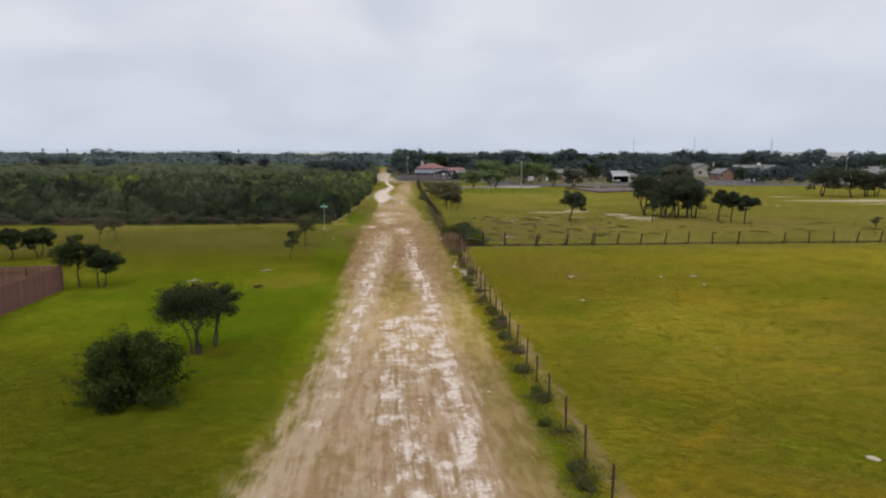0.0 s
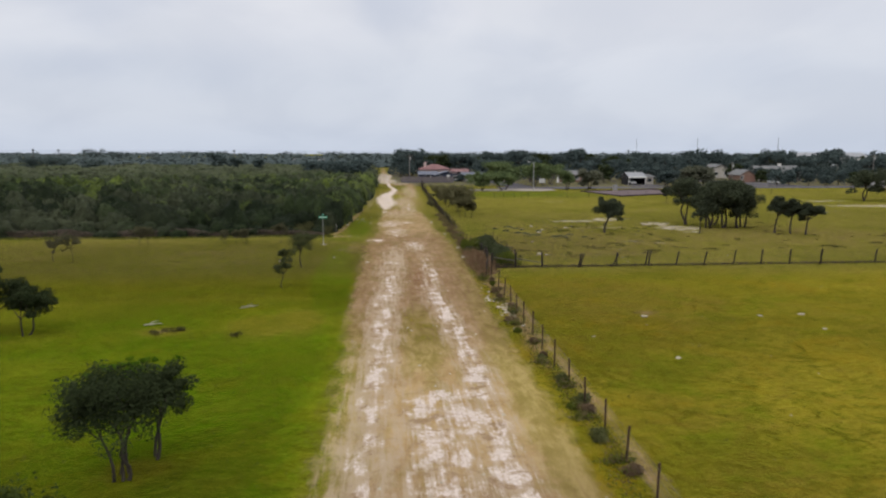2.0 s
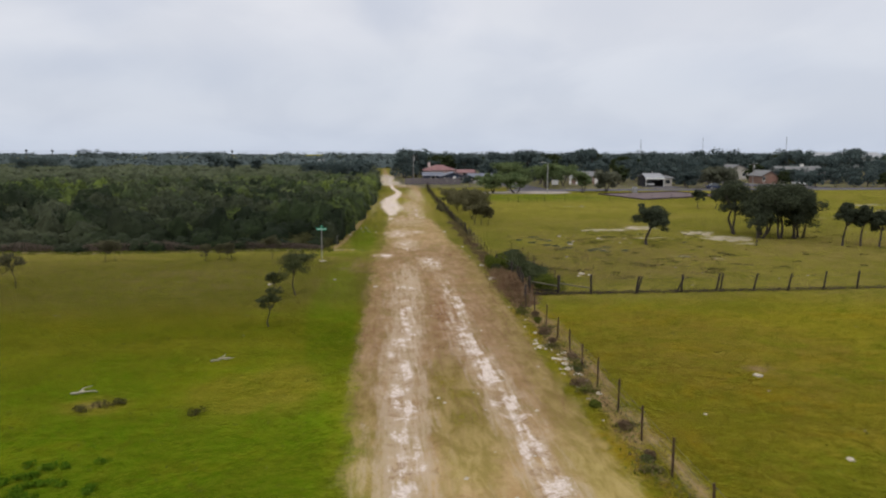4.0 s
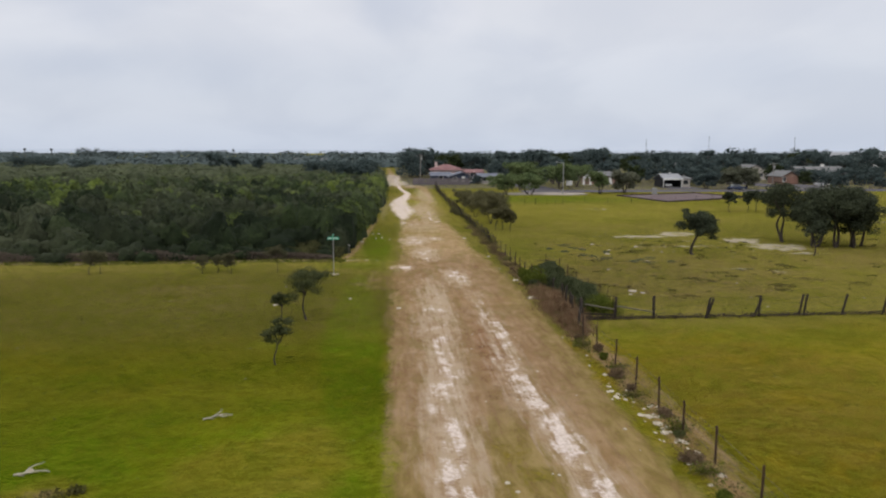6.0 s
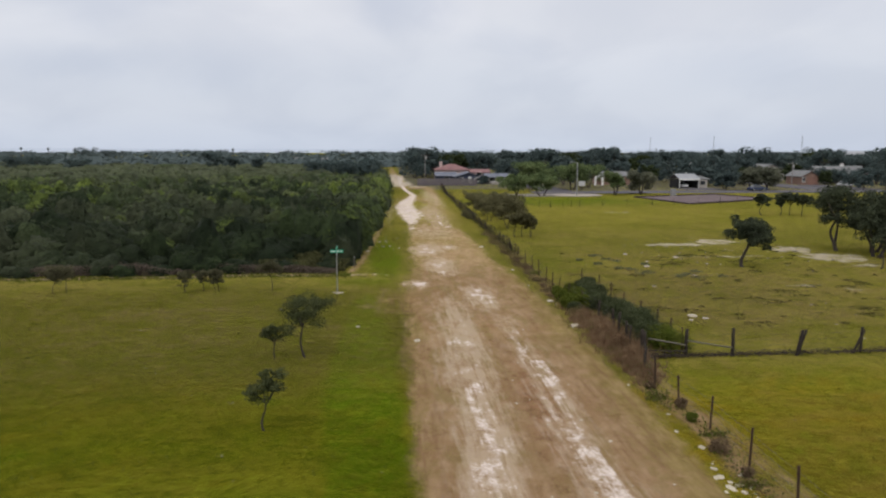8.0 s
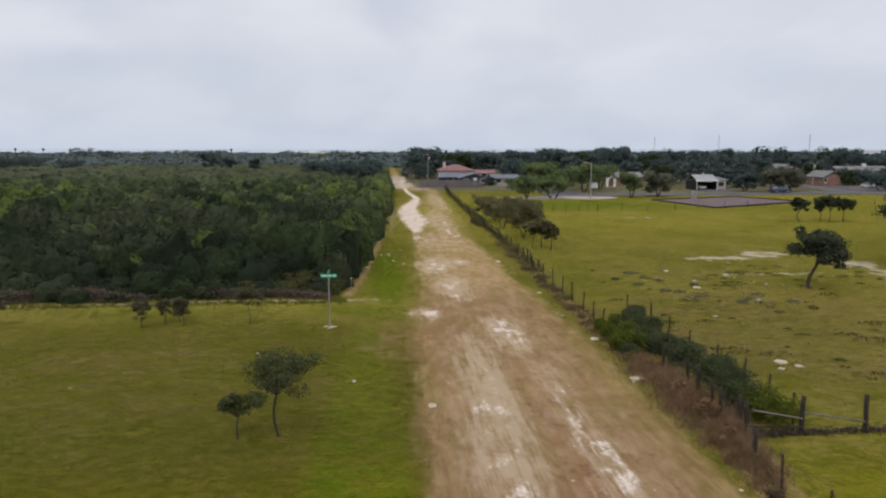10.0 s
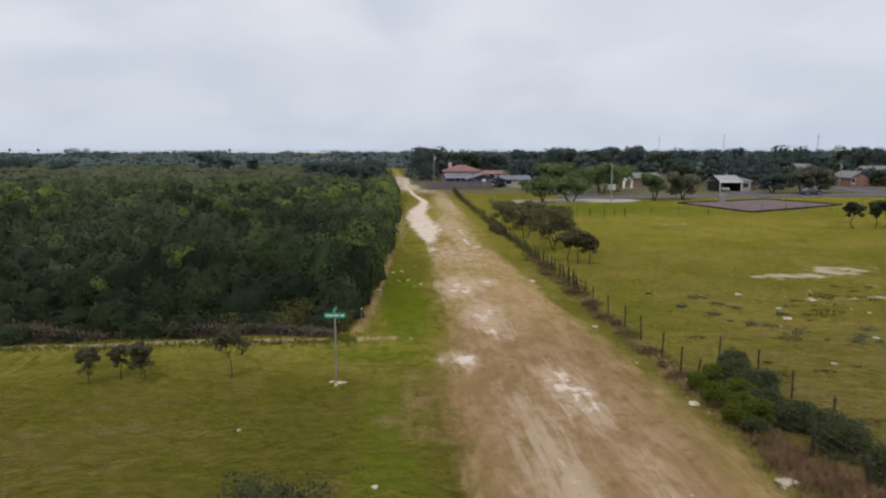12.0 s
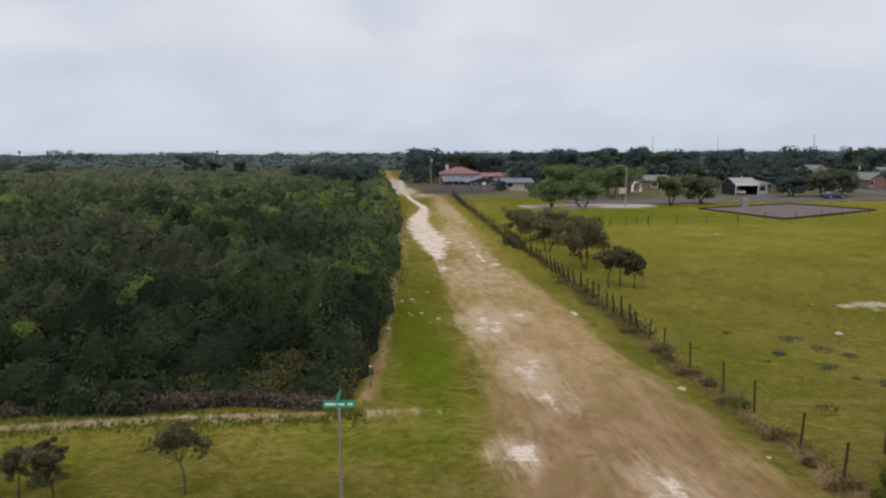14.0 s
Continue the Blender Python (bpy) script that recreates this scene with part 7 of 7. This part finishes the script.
# trees of the village, six kinds placed over and over
kinds = []
for k in range(6):
    kinds.append(tree("village_tree", 30 + k * 9.0, 330 + 7 * (k % 3), (9.4, 8.2, 10.2, 7.4, 9.8, 8.6)[k], (5.6, 4.8, 5.2, 4.8, 6.2, 5.2)[k], "dark dense tree among the village houses", group="village trees", stems=2, foot=0.4, thick=0.24, count=1250, size=0.48, twigs=0, leaf=("hazed_town_leaf", "hazed_town_leaf", "hazed_town_leaf", "hazed_town_leaf", "hazed_town_leaf", "oak_leaf")[k], crown_low=0.14, lumps=30, gaps=0.15, face=0.8))
rng = np.random.default_rng(33)
spots = [(x, 214.5 + (x % 3) * 0.9, 0.4 + 0.03 * (x % 4)) for x in range(114, 160, 5)] + [(x, 243.5 + (x % 3), 0.42 + 0.03 * (x % 4)) for x in range(123, 150, 4)] + [(121, 236.5, 0.48), (126, 238.5, 0.46), (131, 238, 0.44), (137, 237, 0.48), (142.5, 236, 0.5), (149, 232, 0.6), (119, 250, 0.7), (112.5, 268, 0.9), (154, 224, 0.6), (161, 218, 0.6), (82.5, 233, 0.75), (88, 231, 0.62), (69, 236, 0.7), (6.5, 294, 0.95), (10.6, 298, 1.24), (8.0, 312, 1.1), (14, 330, 1.15), (9, 284, 0.6), (26, 318, 1.0), (36.5, 272, 0.72), (37.5, 286, 0.85), (30.5, 308, 0.9), (24.6, 245.5, 0.34), (35, 268, 0.7), (40, 246, 0.62), (46, 240, 0.7), (38, 276, 0.9), (50, 258, 0.85), (68, 258, 0.9), (84, 240, 0.8), (97, 236, 0.6), (96, 250, 0.9), (88, 256, 0.9), (92, 266, 1.0)]
clear = [(18.6, 289, 9), (25.5, 282, 9), (29, 291, 7), (20.4, 262, 9), (14.4, 266, 7), (27.6, 252, 8), (60.5, 244, 8), (75.6, 226, 10), (117.0, 241, 9), (124.6, 276, 8), (133, 250, 11), (145, 204, 11), (170, 232, 10), (186, 312, 10), (250, 402, 22), (55.6, 236, 5)]
tries = 0
while len(spots) < 190 and tries < 4000:
    tries += 1
    y = 236 + 210 * rng.uniform() ** 1.1
    x = rng.uniform(10, 0.78 * y + 20)
    if y < 252 and rng.uniform() < 0.5:
        continue
    if any(math.hypot(x - cx, y - cy) < cr or (abs(x - cx) < 5 and -26 < y - cy < 0) for cx, cy, cr in clear):
        continue
    if any(math.hypot(x - px, y - py) < 5.5 for px, py, _ in spots) or (28 < x < 41 or 101 < x < 113) and y < 320:
        continue
    spots.append((x, y, rng.uniform(0.62, 1.16) * (1.0 if y > 275 else 0.85)))
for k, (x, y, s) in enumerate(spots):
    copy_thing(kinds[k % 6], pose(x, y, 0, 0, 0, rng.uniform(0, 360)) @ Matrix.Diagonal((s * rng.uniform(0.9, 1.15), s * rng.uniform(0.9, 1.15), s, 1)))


# ---- far woods on the horizon ----
def far_woods():
    rng = np.random.default_rng(55)
    n = 2600
    y = 440 + 900 * rng.uniform(size=n) ** 1.5
    x = rng.uniform(-0.95, 1.0, n) * y
    h = np.where(x > 20, rng.uniform(3.0, 6.8, n) + 2.5 * (rng.uniform(size=n) < 0.1), rng.uniform(2.4, 5.0, n) + (1.6 + 2.6 * rng.uniform(size=n)) * (np.sin(x * 0.021 + 1.0) * np.sin(x * 0.0093 + y * 0.004) > 0.15) * (y > 480))
    r = rng.uniform(5, 12, n)
    m = 26
    own = np.repeat(np.arange(n), m)
    a, up = rng.uniform(0, 6.283, n * m), rng.uniform(0, 1, n * m)
    fl = np.sqrt(1 - up ** 2)
    c = np.stack([x[own] + np.cos(a) * fl * r[own], y[own] + np.sin(a) * fl * r[own], h[own] * (0.25 + 0.75 * up) * rng.uniform(0.8, 1.05, n * m)], 1)
    o = np.stack([np.cos(a) * fl, np.sin(a) * fl, up + 0.5], 1)
    return leaves(rng, c, 1.9, 0.3, 0.0, o / np.linalg.norm(o, axis=1)[:, None], 0.92)


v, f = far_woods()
tagged(new("far_woods", mesh_np("far_woods", v, f, M["hazed_leaf"])), "dark belt of distant trees along the horizon", "woods", kind="stuff")


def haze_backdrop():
    """The pale air of the far distance: an added glowing screen, low and curved, beyond the last woods."""
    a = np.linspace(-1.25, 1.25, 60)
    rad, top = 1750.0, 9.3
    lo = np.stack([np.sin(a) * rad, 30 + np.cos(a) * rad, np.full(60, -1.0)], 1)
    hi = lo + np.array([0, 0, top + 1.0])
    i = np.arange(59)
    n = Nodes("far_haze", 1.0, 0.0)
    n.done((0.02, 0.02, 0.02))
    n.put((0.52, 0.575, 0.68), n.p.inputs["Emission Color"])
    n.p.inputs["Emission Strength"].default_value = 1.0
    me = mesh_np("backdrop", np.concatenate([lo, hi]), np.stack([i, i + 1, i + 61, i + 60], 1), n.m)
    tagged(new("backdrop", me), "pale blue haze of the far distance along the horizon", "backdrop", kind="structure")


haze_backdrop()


def palm(x, y, h):
    rg = fresh()
    ob = thing("palm", pose(x, y, 0), "tall thin palm far off on the horizon", "tree", "far palms")
    v, f = tube([(0, 0, -0.2), (0.2, 0, h * 0.5), (0, 0, h)], [0.28, 0.2, 0.18], 7)
    part("trunk", mesh_np("trunk", v, f, M["bark"], None, True), None, ob)
    d = rg.normal(size=(90, 3))
    d /= np.linalg.norm(d, axis=1)[:, None]
    v, f = leaves(rg, np.array([0, 0, h]) + d * rg.uniform(0.2, 0.95, 90)[:, None], 0.45)
    part("crown", mesh_np("crown", v, f, M["hazed_leaf"]), None, ob)


for px, py, ph in ((-262, 580, 9.6), (-250, 595, 9.4), (-225, 580, 8.8), (-118, 600, 9.0)):
    palm(px, py, ph)
for hx, hy, w in ((-62, 545, 8), (-45, 560, 11), (-205, 520, 8)):
    house(hx, hy, w * 0.7, 7, 2.6, 1.2, "pale far house half hidden by brush", "cream_wall", "grey_roof", "x", 0, ((-1.6, 1, 1.4, 1.2), (1.6, 1, 1.4, 1.2)))


# ---- grass ----
def fence_foot():
    """Dark matted growth along the foot of the cross fence."""
    rng = np.random.default_rng(91)
    n = 14000
    x = 8.5 + 130 * rng.uniform(size=n) ** 1.4
    y = 74.2 + 0.01 * (x - 19) + rng.normal(size=n) * 0.12
    return leaves(rng, np.stack([x, y, np.abs(rng.normal(size=n)) * 0.09 + 0.03], 1), 0.05, 0.0, 0.5)


def fence_weeds(seed, n, spread, low, y0, y1):
    """Short rank growth on the bank under the roadside fence."""
    rng = np.random.default_rng(seed)
    y = y0 + (y1 - y0) * rng.uniform(size=n)
    y += 0.8 * np.sin(y * 1.7)
    x = fence_x(y) - 0.35 + rng.normal(size=n) * spread + 0.25 * np.sin(y * 0.9)
    z = ground_height(x, y) + np.abs(rng.normal(size=n)) * 0.11 * (1 + 0.8 * np.sin(y * 0.8) * np.sin(y * 2.1)) + low
    return leaves(rng, np.stack([x, y, z], 1), 0.045, 0.0, 0.6)


def fence_brush():
    """Dark scrub grown into the far part of the roadside fence."""
    rng = np.random.default_rng(58)
    n = 5000
    y = 108 + 125 * rng.uniform(size=n) ** 1.2
    x = fence_x(y) + 0.15 + rng.normal(size=n) * 0.35
    z = np.abs(rng.normal(size=n)) * (0.19 + 0.16 * np.sin(y * 0.55) * np.sin(y * 0.21 + 1)) + 0.04
    return leaves(rng, np.stack([x, y, z], 1), 0.085, 0.0, 0.5)


v, f = fence_brush()
tagged(new("fence_brush", mesh_np("fence_brush", v, f, M["tussock"])), "low olive scrub grown into the far roadside fence", "weeds", kind="stuff")
v, f = joined([fence_weeds(14, 9000, 0.24, 0.03, 12, 124), fence_weeds(16, 12000, 0.32, 0.06, 87, 126)])
tagged(new("dry_weeds", mesh_np("dry_weeds", v, f, M["dry_leaf"])), "dried brown weeds on the bank under the roadside fence", "weeds", kind="stuff")
v, f = fence_weeds(15, 9000, 0.28, 0.02, 12, 88)
tagged(new("green_weeds", mesh_np("green_weeds", v, f, M["weed_leaf"])), "low green weeds on the bank under the roadside fence", "weeds", kind="stuff")
v, f = fence_foot()
tagged(new("matted_grass", mesh_np("matted_grass", v, f, M["grey_brush"])), "dark matted growth along the foot of the paddock fence", "grass", kind="stuff")


def tussocks():
    """Rough dark tussocks in the paddock behind the corner."""
    rng = np.random.default_rng(47)
    n = 90
    tx = np.concatenate([10.5 + 22 * rng.uniform(size=n), 30 + 36 * rng.uniform(size=60)])
    ty = np.concatenate([80 + 30 * rng.uniform(size=n), 84 + 26 * rng.uniform(size=60)])
    r = 0.12 + 0.7 * rng.uniform(size=len(tx)) ** 2
    m = (r * 130).astype(int)
    own = np.repeat(np.arange(len(tx)), m)
    a, q = rng.uniform(0, 6.283, len(own)), np.sqrt(rng.uniform(size=len(own)))
    x, y = tx[own] + 1.3 * np.cos(a) * q * r[own], ty[own] + 0.8 * np.sin(a) * q * r[own]
    z = ground_height(x, y) + 0.03 + 0.3 * r[own] * rng.uniform(size=len(own)) * (1.1 - q)
    return leaves(rng, np.stack([x, y, z], 1), 0.055, 0.1, 0.5)


v, f = tussocks()
tagged(new("tussocks", mesh_np("tussocks", v, f, M["tussock"])), "low rough olive-brown tussocks in the paddock", "grass", kind="stuff")


def grass():
    """Short blades in tufts over the near lots, longer on the verges and under the fences."""
    rng = np.random.default_rng(77)
    n = 5000
    x = np.concatenate([rng.uniform(-26, 30, n), rng.uniform(-60, -7, 6000)])
    y = np.concatenate([16 + 105 * rng.uniform(size=n) ** 1.2, 98.2 + rng.normal(size=6000) * 0.5])
    tall = np.concatenate([rng.uniform(0.05, 0.11, n), rng.uniform(0.08, 0.25, 6000)])
    keep = ground_masks(x, y)["road"] < rng.uniform(0.15, 0.75, len(x))
    keep &= ~((x < brush_edge(y) - 0.5) & (y > 99.5))
    x, y, tall = x[keep], y[keep], tall[keep]
    m = 3
    x, y, tall = np.repeat(x, m) + rng.normal(size=len(x) * m) * 0.05, np.repeat(y, m) + rng.normal(size=len(y) * m) * 0.05, np.repeat(tall, m) * rng.uniform(0.6, 1.2, len(tall) * m)
    z = ground_height(x, y)
    a = rng.uniform(0, 6.283, len(x))
    w = 0.012 + 0.05 * tall
    lean = rng.normal(size=(len(x), 2)) * tall[:, None] * 0.45
    v = np.stack([np.stack([x - np.cos(a) * w, y - np.sin(a) * w, z], 1), np.stack([x + np.cos(a) * w, y + np.sin(a) * w, z], 1), np.stack([x + lean[:, 0], y + lean[:, 1], z + tall], 1)], 1)
    return v.reshape(-1, 3), np.arange(3 * len(x)).reshape(-1, 3)


M["grass"] = foliage("grass_blade", (0.06, 0.085, 0.012), (0.12, 0.14, 0.022), (0.19, 0.175, 0.045), 0.3, 0.3)
v, f = grass()
tagged(new("grass", mesh_np("grass", v, f, M["grass"])), "short olive grass tufts, ranker along the fences", "grass", kind="stuff")
